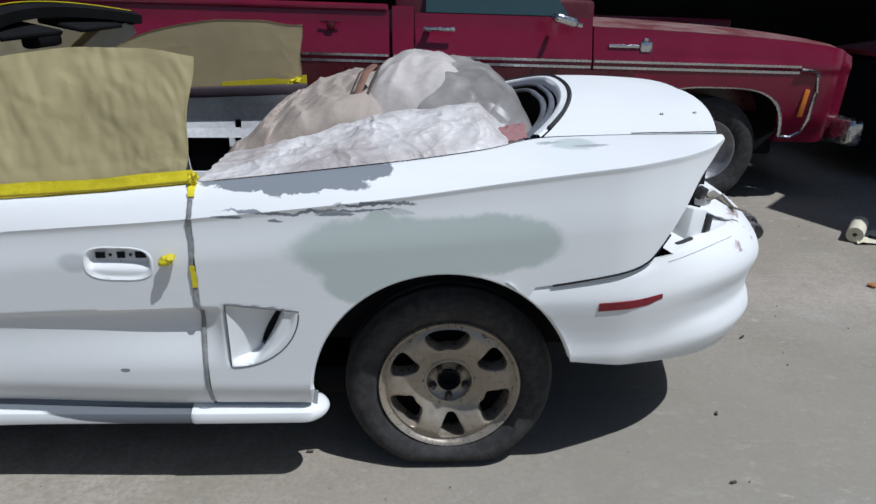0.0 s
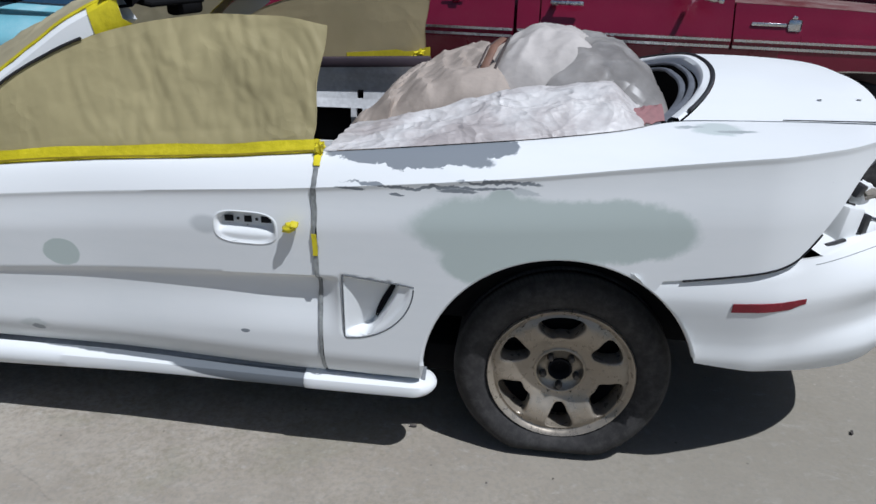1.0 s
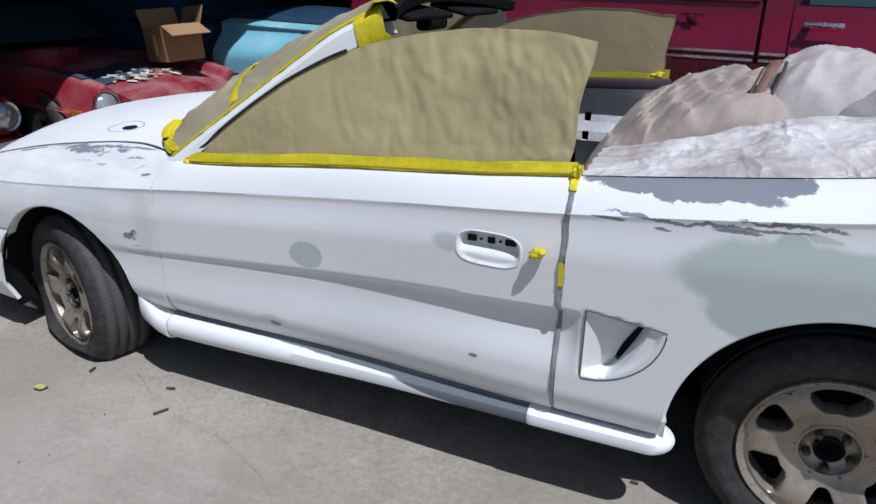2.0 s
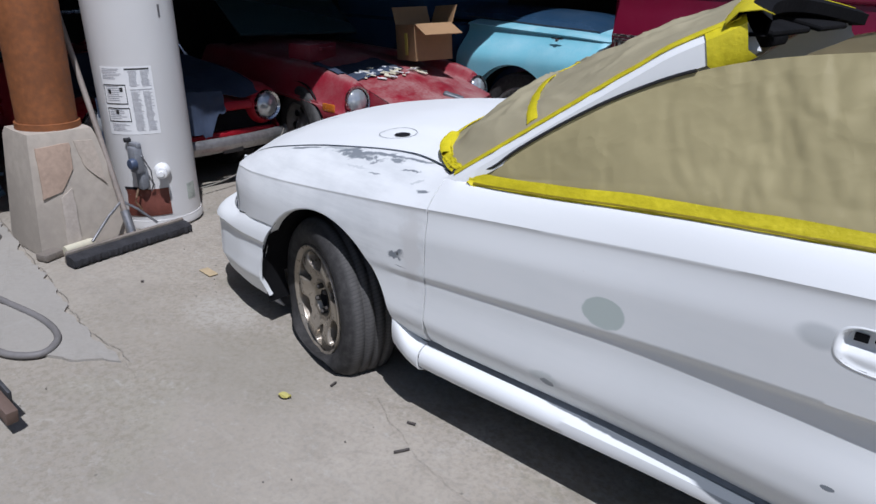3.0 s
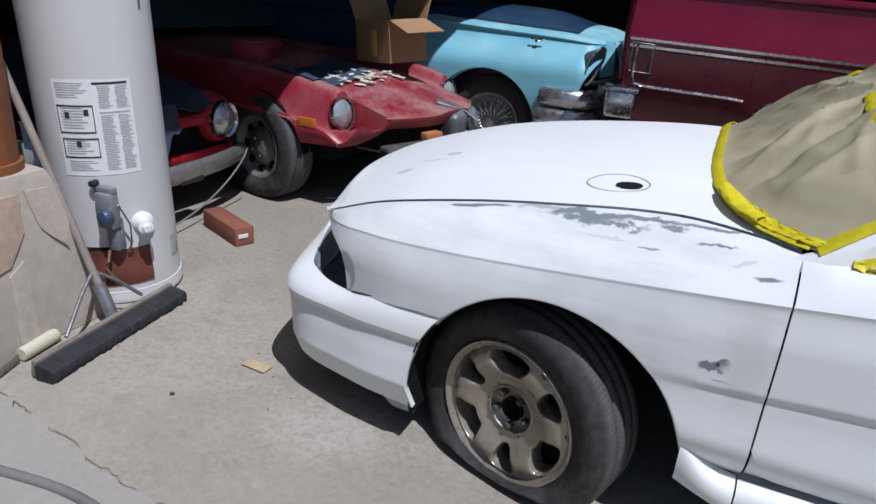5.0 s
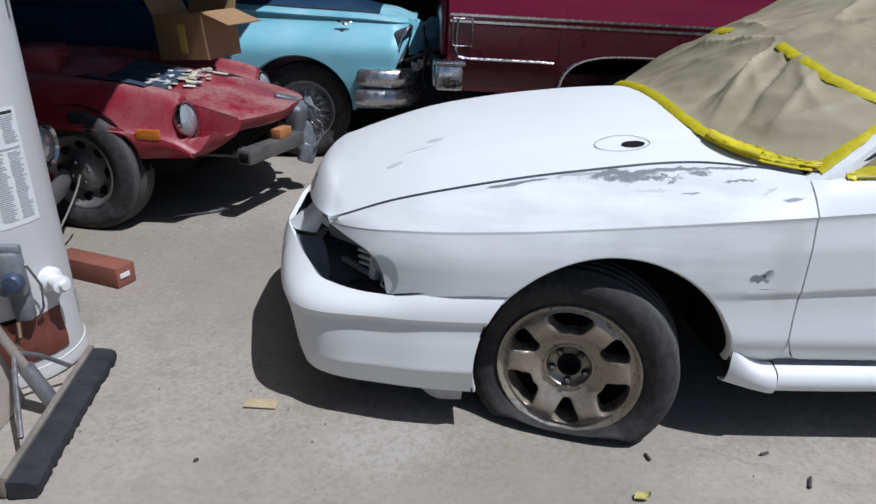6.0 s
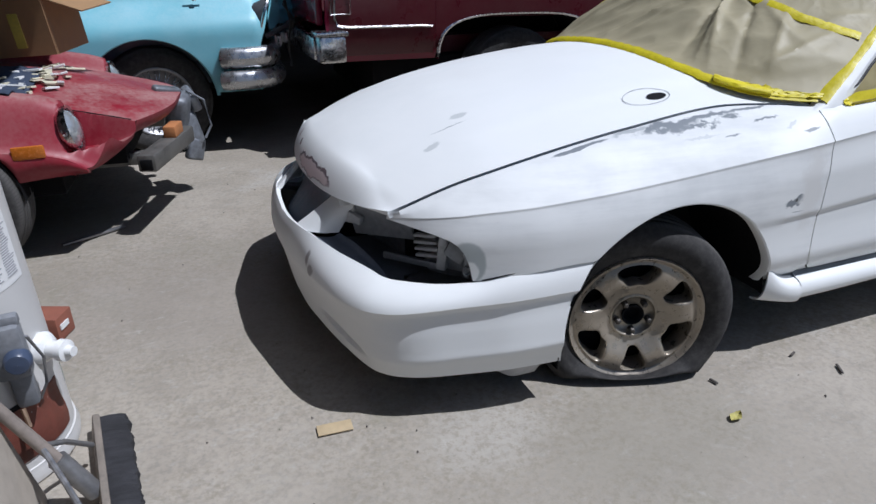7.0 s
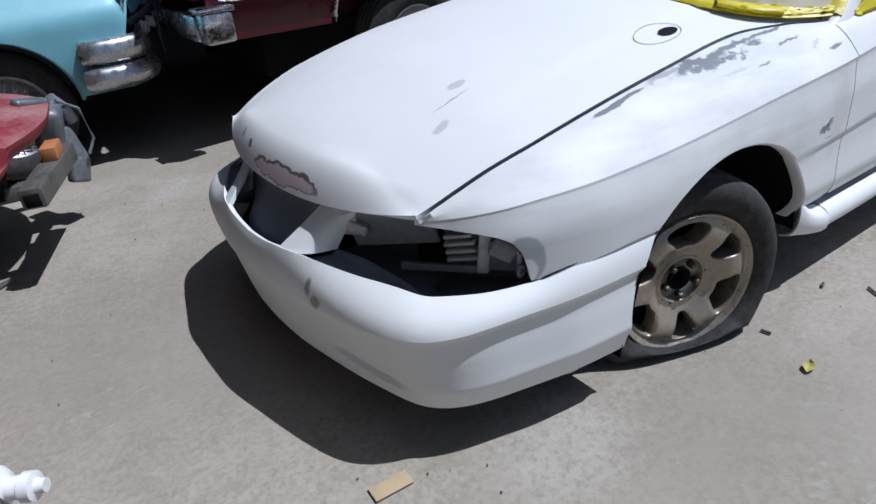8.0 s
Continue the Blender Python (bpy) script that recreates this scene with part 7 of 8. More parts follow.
part("engine_bay", join(box((1.6, 1.2, 0.30), ZM @ Vector((-1.3, 0, 0.42)), (0, 0, -6)), box((0.5, 0.95, 0.10), ZM @ Vector((-0.50, 0, 0.40)), (0, 0, -6))), BLACK, coupe)
BEAM = simple("grey_steel_beam", (0.15, 0.145, 0.135), 0.55, 0.45, vary=0.5, scale=14)
beam_a, beam_b = Vector((-3.93, 1.895, 0.352)), Vector((-3.735, 2.40, 0.362))
beam_turn = math.degrees(math.atan2(beam_b.x - beam_a.x, beam_b.y - beam_a.y))
part("bumper_beam", box((0.085, (beam_b - beam_a).length, 0.080), (beam_a + beam_b) / 2, (0, 0, -beam_turn), 0.010), BEAM, coupe, "bare steel bumper beam")
part("beam_mouth", box((0.055, 0.012, 0.050), beam_a - (beam_b - beam_a).normalized() * 0.002, (0, 0, -beam_turn), 0.004), BLACK, coupe)
for bb in (-0.38, 0.36):
    part("beam_arm", box((0.34, 0.05, 0.06), ZM @ Vector((-0.30, bb, 0.345)), (0, 0, -6), 0.006), BEAM, coupe)
CRUMPLED = simple("crumpled_grey_metal", (0.22, 0.235, 0.26), 0.5, 0.35, vary=0.45, scale=14, bump=0.3)
for size, place, turn in (((0.11, 0.16, 0.19), (-3.755, 2.47, 0.46), (10, 12, -12)), ((0.13, 0.10, 0.20), (-3.725, 2.53, 0.34), (-8, -10, 24)), ((0.15, 0.05, 0.07), (-3.80, 2.42, 0.565), (20, 14, 30)), ((0.05, 0.14, 0.10), (-3.68, 2.56, 0.50), (18, -20, 10)), ((0.10, 0.05, 0.12), (-3.70, 2.50, 0.24), (0, 20, 35))):
    part("bent_bracket", box(size, place, turn, min(size) * 0.3, 3), CRUMPLED, coupe, "bent grey bumper bracket")
part("loose_wire", tube([(-3.70, 2.47, 0.56), (-3.62, 2.50, 0.50), (-3.60, 2.50, 0.36), (-3.64, 2.48, 0.30)], 0.007, 6), CRUMPLED, coupe)
SLOTTED = simple("dull_slotted_steel", (0.27, 0.26, 0.25), 0.45, 0.5, vary=0.4)
road_wheel(coupe, ZM @ Vector((-0.95, -0.745, 0.290)), 0.315, 0.19, 0.19, SLOTTED, -14, slots=8)
road_wheel(coupe, ZM @ Vector((-0.95, 0.58, 0.305)), 0.31, 0.19, 0.19, STEEL, -4)
part("windscreen", box((0.03, 1.2, 0.5), ZM @ Vector((-2.2, 0, 1.0)), (0, -58, -6), 0.01), WINDOW, coupe)
for nm, sz, pl, tn in (("loose_brick", (0.06, 0.13, 0.055), (-3.795, 2.225, 0.424), (0, 0, -18)),):
    tagged(part(nm, box(sz, pl, tn, 0.006), ORANGE), "orange brick resting on the bare bumper beam", "brick")

# ---- red roadster ----
road = thing("roadster", (-5.6, 0.95, 0), "red roadster with chrome bumper, cloth thrown over its hood", "car")
RC = 0.95
rz = spline([(-7.2, 0.74), (-6.0, 0.70), (-5.3, 0.655), (-4.95, 0.60), (-4.78, 0.54)])


def road_top(x, b):
    r = abs(b)
    fen = 0.045 * math.exp(-((r - 0.56) / 0.12) ** 2) * step(-x, 4.72, 5.2)
    return rz(x) + fen - 0.22 * step(r, 0.62, 0.72) ** 2 - 0.03 * step(r, 0.25, 0.4) * (1 - step(r, 0.4, 0.55))


nose = lambda b: -4.76 - 0.06 * (abs(b) / 0.7) ** 2
rows = [[Vector((nose(b) + (-7.2 - nose(b)) * s, RC + b, road_top(nose(b) + (-7.2 - nose(b)) * s, b))) for s in span(0, 1, 40)] for b in span(-0.72, 0.72, 70)]
part("hood", grid(rows), RED2, road, "red hood")
for sg in (-1, 1):
    part("fender_side", grid([[Vector((x, RC + sg * (0.72 + 0.01 * math.sin(q * 3)), 0.30 + (road_top(x, 0.72) - 0.30) * q)) for x in span(-7.2, -4.82, 24)] for q in span(0, 1, 8)], 0.02, (0, -sg, 0)), RED2, road)
    hl = part("headlamp", moved(lathe([(0.001, 0.032), (0.04, 0.028), (0.07, 0.010), (0.083, -0.004)], 28), pose(-4.735, RC + sg * 0.575, 0.49, 0, 88, 0)), LAMPGLASS, road, "round headlamp in a chrome ring")
    part("bezel", moved(lathe([(0.080, -0.06), (0.100, -0.05), (0.104, 0.0), (0.098, 0.014), (0.083, 0.004)], 32), pose(-4.735, RC + sg * 0.575, 0.49, 0, 88, 0)), CHROME, hl)
    part("fender_nose", moved(lathe([(0.155, -0.30), (0.150, -0.12), (0.125, -0.03), (0.104, 0.0)], 28), pose(-4.745, RC + sg * 0.575, 0.49, 0, 88, 0)), RED2, road)
part("nose_panel", join(box((0.04, 0.95, 0.06), (-4.775, RC, 0.505), (0, -20, 0), 0.015), box((0.04, 1.30, 0.06), (-4.775, RC, 0.315), (0, 10, 0), 0.015)), RED2, road)
part("grille_mouth", box((0.02, 0.90, 0.17), (-4.82, RC, 0.41)), BLACK, road)
bar = [[Vector((-4.66 - 0.10 * abs(b / 0.74) ** 3 + 0.03 * math.cos(a), RC + b, 0.285 + 0.050 * math.sin(a))) for b in span(-0.74, 0.74, 40)] for a in span(0, math.tau, 14)]
part("bumper_bar", grid(bar), simple("tarnished_bumper", (0.34, 0.33, 0.32), 0.38, 0.7, vary=0.35, scale=14), road, "tarnished chrome bumper")
part("bumper_box", box((0.10, 0.16, 0.09), (-4.69, RC + 0.22, 0.27), bevel=0.012), TRIM, road)
part("lower_body", join(box((2.3, 1.3, 0.16), (-5.95, RC, 0.38)), box((0.3, 1.2, 0.12), (-4.98, RC, 0.24))), BLACK, road)
cable = [(-4.62 - 0.03 * math.sin(s * 4), RC + 0.62 - 0.72 * s ** 1.4, 0.05 + 0.29 * (1 - s) ** 2.2) for s in span(0, 1, 16)]
part("loose_cable", tube(cable, 0.005, 6), simple("pale_cable", (0.22, 0.21, 0.18), 0.6), road)
for yy in (RC - 0.66, RC + 0.50):
    road_wheel(road, (-5.25, yy, 0.29), 0.295, 0.16, 0.18, STEEL)
cl = [[Vector((-6.3 + 1.45 * s - 0.10 * math.sin(q * 5) * s, RC - 0.62 + 1.26 * q, road_top(-6.3 + 1.45 * s, -0.62 + 1.26 * q) + 0.015 + 0.02 * abs(noise.noise(Vector((s * 6, q * 6, 4)))) - 0.05 * step(q, 0.9, 1.0))) for s in span(0, 1 - 0.0, 30)] for q in span(0, 1, 30)]
hem = lambda y: 0.34 + 0.17 * step(y, 1.03, 1.15) + 0.09 * noise.noise(Vector((y * 9, 2, 1))) + 0.04 * noise.noise(Vector((y * 31, 5, 1)))
hung = [[Vector((-4.725 + 0.030 * q + 0.022 * noise.noise(Vector((y * 11, q * 2, 4))), y, (rz(-4.80) + 0.10 - 0.04 * (y - 0.4)) * (1 - q) + hem(y) * q)) for y in span(0.36, 1.17, 60)] for q in span(0, 1, 20)]
spread = [[Vector((-4.725 - 0.42 * q, y, (rz(-4.80) + 0.10 - 0.04 * (y - 0.4)) * (1 - q) + (road_top(-5.145, y - RC) + 0.03) * q + 0.02 * abs(noise.noise(Vector((y * 8, q * 4, 9)))))) for y in span(0.36, 1.17, 60)] for q in span(0, 1, 16)]
cloth = tagged(part("cloth", merged(grid(cl, 0.004, (0, 0, -1)), grid(hung, 0.003, (-1, 0, 0)), grid(spread, 0.003, (0, 0, -1))), GREYBLUE), "blue-grey cloth crumpled over the roadster's hood and hanging down its nose", "cloth")
part("windscreen_frame", tube([(-5.75, RC - 0.60, 0.72), (-5.95, RC - 0.50, 1.02), (-5.98, RC, 1.05), (-5.95, RC + 0.50, 1.02), (-5.75, RC + 0.60, 0.72)], 0.014, 8), CHROME, road)

# ---- things on the coupe ----
def cardboard_box():
    m = pose(-4.36, 2.745, 0.765, 3, -4, -24)
    b = tagged(new("cardboard_box"), "open brown cardboard box on the coupe's hood", "box")
    b.matrix_world = m
    bpy.context.view_layer.update()
    w, d, h = 0.36, 0.30, 0.26
    for sz, pl, tn in (((w, 0.006, h), (0, -d / 2, h / 2), (0, 0, 0)), ((w, 0.006, h), (0, d / 2, h / 2), (0, 0, 0)), ((0.006, d - 0.012, h), (w / 2, 0, h / 2), (0, 0, 0)), ((0.006, d - 0.012, h), (-w / 2, 0, h / 2), (0, 0, 0)), ((w, d, 0.006), (0, 0, 0.003), (0, 0, 0))):
        bm = box(sz, pl, tn)
        bmesh.ops.transform(bm, matrix=m, verts=bm.verts[:])
        part("side_panel", bm, CARD, b, smooth=False)
    for sz, pl, tn in (((0.20, d, 0.006), (w / 2 + 0.090, 0.0, h - 0.035), (0, 22, 0)), ((0.15, d, 0.006), (-w / 2 - 0.03, 0.0, h + 0.06), (0, -115, 0)), ((w, 0.006, 0.14), (0, d / 2 + 0.03, h + 0.06), (-20, 0, 0))):
        bm = box(sz, pl, tn)
        bmesh.ops.transform(bm, matrix=m, verts=bm.verts[:])
        part("flap", bm, CARD, b, smooth=False)
    bm = box((0.05, 0.004, 0.16), (0.02, -d / 2 - 0.005, 0.12))
    bmesh.ops.transform(bm, matrix=m, verts=bm.verts[:])
    part("print_mark", bm, SCRAP, b, smooth=False)


cardboard_box()
case = tagged(new("tool_case"), "dark red plastic tool case lying on the coupe", "tool case")
case.matrix_world = ZM @ pose(-1.30, -0.36, ztop(-1.30, 0.36) - 0.006, 0, 2, 24)
bpy.context.view_layer.update()
for nm, g in (("case_body", box((0.20, 0.40, 0.135), (0, 0, 0.0675), bevel=0.025)), ("handle", join(box((0.02, 0.16, 0.02), (0.13, 0, 0.10), bevel=0.006), box((0.04, 0.02, 0.02), (0.12, 0.08, 0.10)), box((0.04, 0.02, 0.02), (0.12, -0.08, 0.10))))):
    bmesh.ops.transform(g, matrix=case.matrix_world, verts=g.verts[:])
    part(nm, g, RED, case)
rng = random.Random(7)
for i in range(34):
    a, b = -0.62 + rng.uniform(-0.13, 0.13), -0.12 + rng.uniform(-0.26, 0.26)
    L, W = rng.uniform(0.02, 0.10), rng.uniform(0.012, 0.04)
    p = ZM @ Vector((a, b, ztop(a, b) + 0.008 + 0.012 * rng.random()))
    tagged(part("paint_scrap", box((L, W, rng.uniform(0.004, 0.014)), p, (rng.uniform(-10, 10), rng.uniform(4, 14), rng.uniform(0, 180)), 0.001), CREAM if i % 3 else PLASTICWHITE, smooth=False), "pale broken scraps lying on the red hood", "scrap", "scraps on the coupe")
rag = [[ZM @ Vector((-0.95 + 0.34 * s, -0.62 + 0.60 * q, ztop(-0.95 + 0.34 * s, -0.62 + 0.60 * q) + 0.010 + 0.018 * abs(noise.noise(Vector((s * 5, q * 7, 1)))))) for s in span(0, 1, 20)] for q in span(0, 1, 24)]
tagged(part("cloth", grid(rag, 0.004, (0, 0, -1)), GREYBLUE), "dark blue rag on the red coupe's hood", "cloth")

# ---- water heater ----
HX, HY, HR = -4.434, 0.566, 0.222
heater = thing("water_heater", (HX, HY, 0), "tall white water heater with worn paper labels", "water heater")
part("tank", moved(lathe([(0.001, 0.035), (HR, 0.035), (HR, 1.50), (HR - 0.03, 1.53), (0.03, 1.56), (0.001, 1.56)], 72), Matrix.Translation((HX, HY, 0))), ENAMEL, heater)
part("base_ring", moved(lathe([(HR - 0.03, 0.0), (HR + 0.006, 0.0), (HR + 0.009, 0.018), (HR + 0.004, 0.032), (HR + 0.004, 0.045), (HR - 0.01, 0.05)], 72), Matrix.Translation((HX, HY, 0))), ENAMEL, heater, "rolled base ring")


def on_tank(ang, z, out=0.0):
    a = radians(-78 + 0.83 * (ang + 108))
    return Vector((HX + (HR + out) * math.cos(a), HY + (HR + out) * math.sin(a), z))


def tank_sheet(a0, a1, z0, z1, out, n=14):
    return grid([[on_tank(a, z, out) for a in span(a0, a1, n)] for z in (z0, z1)], 0.001)


lab = part("label_sheet", tank_sheet(-108, -26, 0.525, 0.870, 0.0015), LABELWHITE, heater, "large white instruction label, printed small")


def frame_bars(a0, a1, z0, z1, t=0.005):
    da = 0.9
    for g in (tank_sheet(a0, a1, z0, z0 + t, 0.003), tank_sheet(a0, a1, z1 - t, z1, 0.003), tank_sheet(a0, a0 + da, z0, z1, 0.003, 2), tank_sheet(a1 - da, a1, z0, z1, 0.003, 2)):
        part("frame_line", g, INKBLACK, lab)


frame_bars(-106, -68, 0.682, 0.782)
frame_bars(-105, -67, 0.592, 0.664)
rng = random.Random(3)
for a0, a1, z0, z1, dz in ((-105, -72, 0.805, 0.860, 0.008), (-102, -72, 0.690, 0.774, 0.010), (-102, -72, 0.598, 0.656, 0.009), (-62, -46, 0.765, 0.848, 0.0062), (-44, -29, 0.765, 0.848, 0.0062), (-62, -46, 0.54, 0.745, 0.0062), (-44, -29, 0.54, 0.745, 0.0062), (-102, -70, 0.54, 0.582, 0.007)):
    z = z1
    while z > z0 + 0.004:
        e = rng.uniform(0.0, 0.35) * (a1 - a0)
        part("print_bar", tank_sheet(a0 + rng.uniform(0, 1.5), a1 - e, z - dz * 0.42, z, 0.0025, 6), INK, lab)
        z -= dz
part("print_bar", tank_sheet(-66, -30, 0.853, 0.861, 0.0025, 8), INKBLACK, lab)
part("print_bar", tank_sheet(-62, -30, 0.752, 0.757, 0.0025, 8), INK, lab)
for pa, pz in ((-98, 0.735), (-78, 0.745), (-90, 0.632)):
    part("print_bar", tank_sheet(pa, pa + 5, pz, pz + 0.022, 0.003, 4), INKBLACK, lab)
valve = part("gas_valve", join(box((0.075, 0.05, 0.14), on_tank(-68, 0.40, 0.03), (0, 0, 4), 0.012), box((0.05, 0.05, 0.13), on_tank(-64, 0.30, 0.018), (0, 0, 8), 0.012), box((0.09, 0.03, 0.03), on_tank(-68, 0.475, 0.02), (0, 0, 4), 0.008)), VALVEGREY, heater, "grey gas control valve")
part("knob", moved(lathe([(0.030, 0.0), (0.030, 0.022), (0.024, 0.030), (0.001, 0.032)], 20), Matrix.Translation(on_tank(-68, 0.385, 0.055)) @ pose(0, 0, 0, 90, 0, 4)), simple("dark_blue_knob", (0.05, 0.07, 0.12), 0.4), valve)
part("stub", moved(lathe([(0.012, 0.0), (0.012, 0.03), (0.001, 0.03)], 12), Matrix.Translation(on_tank(-76, 0.50, 0.0)) @ pose(0, 0, 0, 90, 0, 4)), TRIM, valve)
part("gas_pipe", tube([on_tank(-68, 0.44, 0.035), on_tank(-58, 0.42, 0.05), on_tank(-50, 0.34, 0.045), on_tank(-50, 0.26, 0.03), on_tank(-54, 0.22, 0.012)], 0.004, 6), STEEL, heater)
part("gas_pipe", tube([on_tank(-72, 0.24, 0.03), on_tank(-74, 0.20, 0.05), on_tank(-78, 0.17, 0.04), on_tank(-72, 0.12, 0.02)], 0.006, 6), simple("copper_pipe", (0.45, 0.30, 0.20), 0.35, 0.8), heater)
part("drain_tap", moved(lathe([(0.001, -0.005), (0.040, -0.005), (0.042, 0.008), (0.034, 0.020), (0.030, 0.022), (0.022, 0.028), (0.022, 0.05), (0.028, 0.055), (0.028, 0.075), (0.015, 0.078), (0.013, 0.095), (0.001, 0.095)], 24), Matrix.Translation(on_tank(-33, 0.325, 0.0)) @ pose(0, 0, 0, 0, 90, -33)), PLASTICWHITE, heater, "white plastic drain tap")
door = part("burner_cover", grid([[on_tank(a, z, 0.004 + 0.004 * math.sin(i * 1.2)) for a in span(-98, -28, 20)] for i, z in enumerate(span(0.075, 0.225, 6))], 0.006), RUSTRED, heater, "red-brown burner access cover")
part("cover_slot", tank_sheet(-100, -60, 0.222, 0.240, 0.002), GAP, heater, "dark slot above the burner cover")
part("side_label", tank_sheet(6, 26, 0.13, 0.22, 0.002), simple("faded_sticker", (0.42, 0.45, 0.40), 0.7, vary=0.5, scale=30), heater)
part("dent_mark", tank_sheet(-1, 3, 1.10, 1.16, 0.002, 3), STEEL, heater)

lean = Vector((-0.4, -0.92, 0))
heater.matrix_world = Matrix.Translation(Vector((HX, HY, 0.006)) + Vector((0.035, -0.07, 0))) @ Matrix.Rotation(radians(1.9), 4, Vector((0.92, -0.4, 0)))

# ---- post on its plinth ----
post = thing("roof_post", (-4.50, -0.03, 0), "rust-brown steel roof post on a chipped concrete plinth", "post")
ped = []
for z, x0, x1, y0, y1 in ((0.0, -4.62, -4.215, -0.235, 0.262), (0.03, -4.62, -4.215, -0.235, 0.262), (0.55, -4.60, -4.275, -0.185, 0.155), (0.585, -4.59, -4.285, -0.175, 0.145)):
    ring = []
    for k in range(24):
        a = k * math.tau / 24 + math.pi / 4
        c, s = math.cos(a), math.sin(a)
        m = max(abs(c), abs(s)) ** 0.88
        j = 0.010 * noise.noise(Vector((k, z * 7, 2)))
        ring.append(Vector(((x0 + x1) / 2 + (x1 - x0) / 2 * c / m * 0.97 + j, (y0 + y1) / 2 + (y1 - y0) / 2 * s / m * 0.97 + j, z)))
    ped.append(ring)
ped.append([Vector((-4.49, -0.04, 0.587))] * 24)
part("plinth", grid(ped, close=True), PLINTH, post, "sandy concrete plinth with cracked faces")
part("post_pipe", moved(lathe([(0.148, 0.585), (0.148, 0.615), (0.137, 0.617), (0.137, 2.75)], 48), Matrix.Translation((-4.455, -0.005, 0))), RUST, post)
def facet(corners, tone):
    """An angular skin of old plaster on the plinth's sloping face."""
    pts = []
    for (y0, z0), (y1, z1) in zip(corners, corners[1:] + corners[:1]):
        for k in range(6):
            f = k / 6
            y, z = y0 + (y1 - y0) * f, z0 + (z1 - z0) * f
            j = 0.006 * noise.noise(Vector((y * 40, z * 40, 3)))
            pts.append(Vector((-4.216 - 0.112 * z, y + j, z + j)))
    mid = sum(pts, Vector()) / len(pts)
    rows = [[p + Vector((-0.004, 0, 0)) for p in pts], [p + Vector((0.003, 0, 0)) for p in pts], [mid.lerp(p, 0.5) + Vector((0.004, 0, 0)) for p in pts], [mid + Vector((0.004, 0, 0))] * len(pts)]
    part("plaster_flake", grid(rows, close=True), simple("flaking_plaster", tone, 0.95, vary=0.25, scale=12, bump=0.35), post, "angular flake of old plaster")


facet([(-0.15, 0.52), (0.01, 0.53), (0.0, 0.40), (-0.07, 0.30), (-0.16, 0.28)], (0.45, 0.33, 0.25))
facet([(0.03, 0.535), (0.12, 0.53), (0.15, 0.30), (0.06, 0.40)], (0.47, 0.40, 0.33))
facet([(-0.08, 0.27), (-0.02, 0.31), (-0.03, 0.03), (-0.10, 0.03)], (0.49, 0.43, 0.37))
tagged(part("wood_block", box((0.07, 0.10, 0.035), (-4.19, -0.20, 0.018), (0, 0, 20), 0.006), WOOD), "short wood block at the plinth's foot", "wood block")
tagged(part("card_roll", moved(lathe([(0.001, -0.075), (0.022, -0.075), (0.024, -0.06), (0.024, 0.06), (0.022, 0.075), (0.001, 0.075)], 20), Matrix.Translation((-4.19, -0.06, 0.024)) @ pose(0, 0, 0, 90, 0, 10)), CREAM), "cream cardboard roll lying on concrete", "roll")

# ---- broom ----
broom = thing("push_broom", (-4.0, 0.15, 0), "wide push broom with dark bristles leaning on the post", "broom")
BA, BB = Vector((-3.985, -0.17, 0)), Vector((-4.06, 0.475, 0))
bd = (BB - BA).normalized()
bn = Vector((bd.y, -bd.x, 0))
if bn.x < 0:
    bn = -bn
c = (BA + BB) / 2
ang = math.degrees(math.atan2(bd.y, bd.x))
part("head_block", box((0.66, 0.020, 0.064), c + Vector((0, 0, 0.036)) - bn * 0.066, (-12, 0, ang + 180), 0.006), WOOD, broom, "grey wooden broom head")
rows = []
for o, z in ((-0.056, 0.004), (-0.056, 0.054), (-0.03, 0.053), (0.0, 0.047), (0.014, 0.040), (0.018, 0.024), (0.012, 0.006), (0.0, 0.003)):
    rows.append([BA + bd * (0.66 * s - 0.008) + bn * (o + (0.008 * noise.noise(Vector((s * 46, o * 30, 2))) if o > -0.05 else 0)) + Vector((0, 0, z + 0.004 * noise.noise(Vector((s * 60, o * 40, 5))))) for s in span(0, 1, 170)])
part("bristles", grid(rows), BRISTLE, broom, "dusty dark bristles")
for s in (0.0, 1.0):
    part("bristles", grid([[BA + bd * (0.66 * s - 0.008) + bn * o + Vector((0, 0, z * k)) for k in (0.05, 1.0)] for o, z in ((-0.056, 0.054), (-0.03, 0.053), (0.0, 0.047), (0.014, 0.040))]), BRISTLE, broom)
HB, HT = Vector((-4.115, 0.180, 0.055)), Vector((-4.86, 0.205, 1.60))
part("handle", tube([HB, HB.lerp(HT, 0.5), HT], 0.0145, 12), simple("worn_handle", (0.26, 0.22, 0.19), 0.6, vary=0.35, scale=14), broom, "worn wooden handle")
part("ferrule", tube([HB.lerp(HT, -0.01), HB.lerp(HT, 0.07)], 0.023, 12), STEEL, broom)
for e in (0.22, 0.78):
    p = BA.lerp(BB, e) + Vector((0, 0, 0.075)) - bn * 0.075
    part("brace", tube([p, p.lerp(HB.lerp(HT, 0.10), 0.55) + Vector((0, 0, 0.012)), HB.lerp(HT, 0.10)], 0.007, 8), STEEL, broom, "bent steel brace")

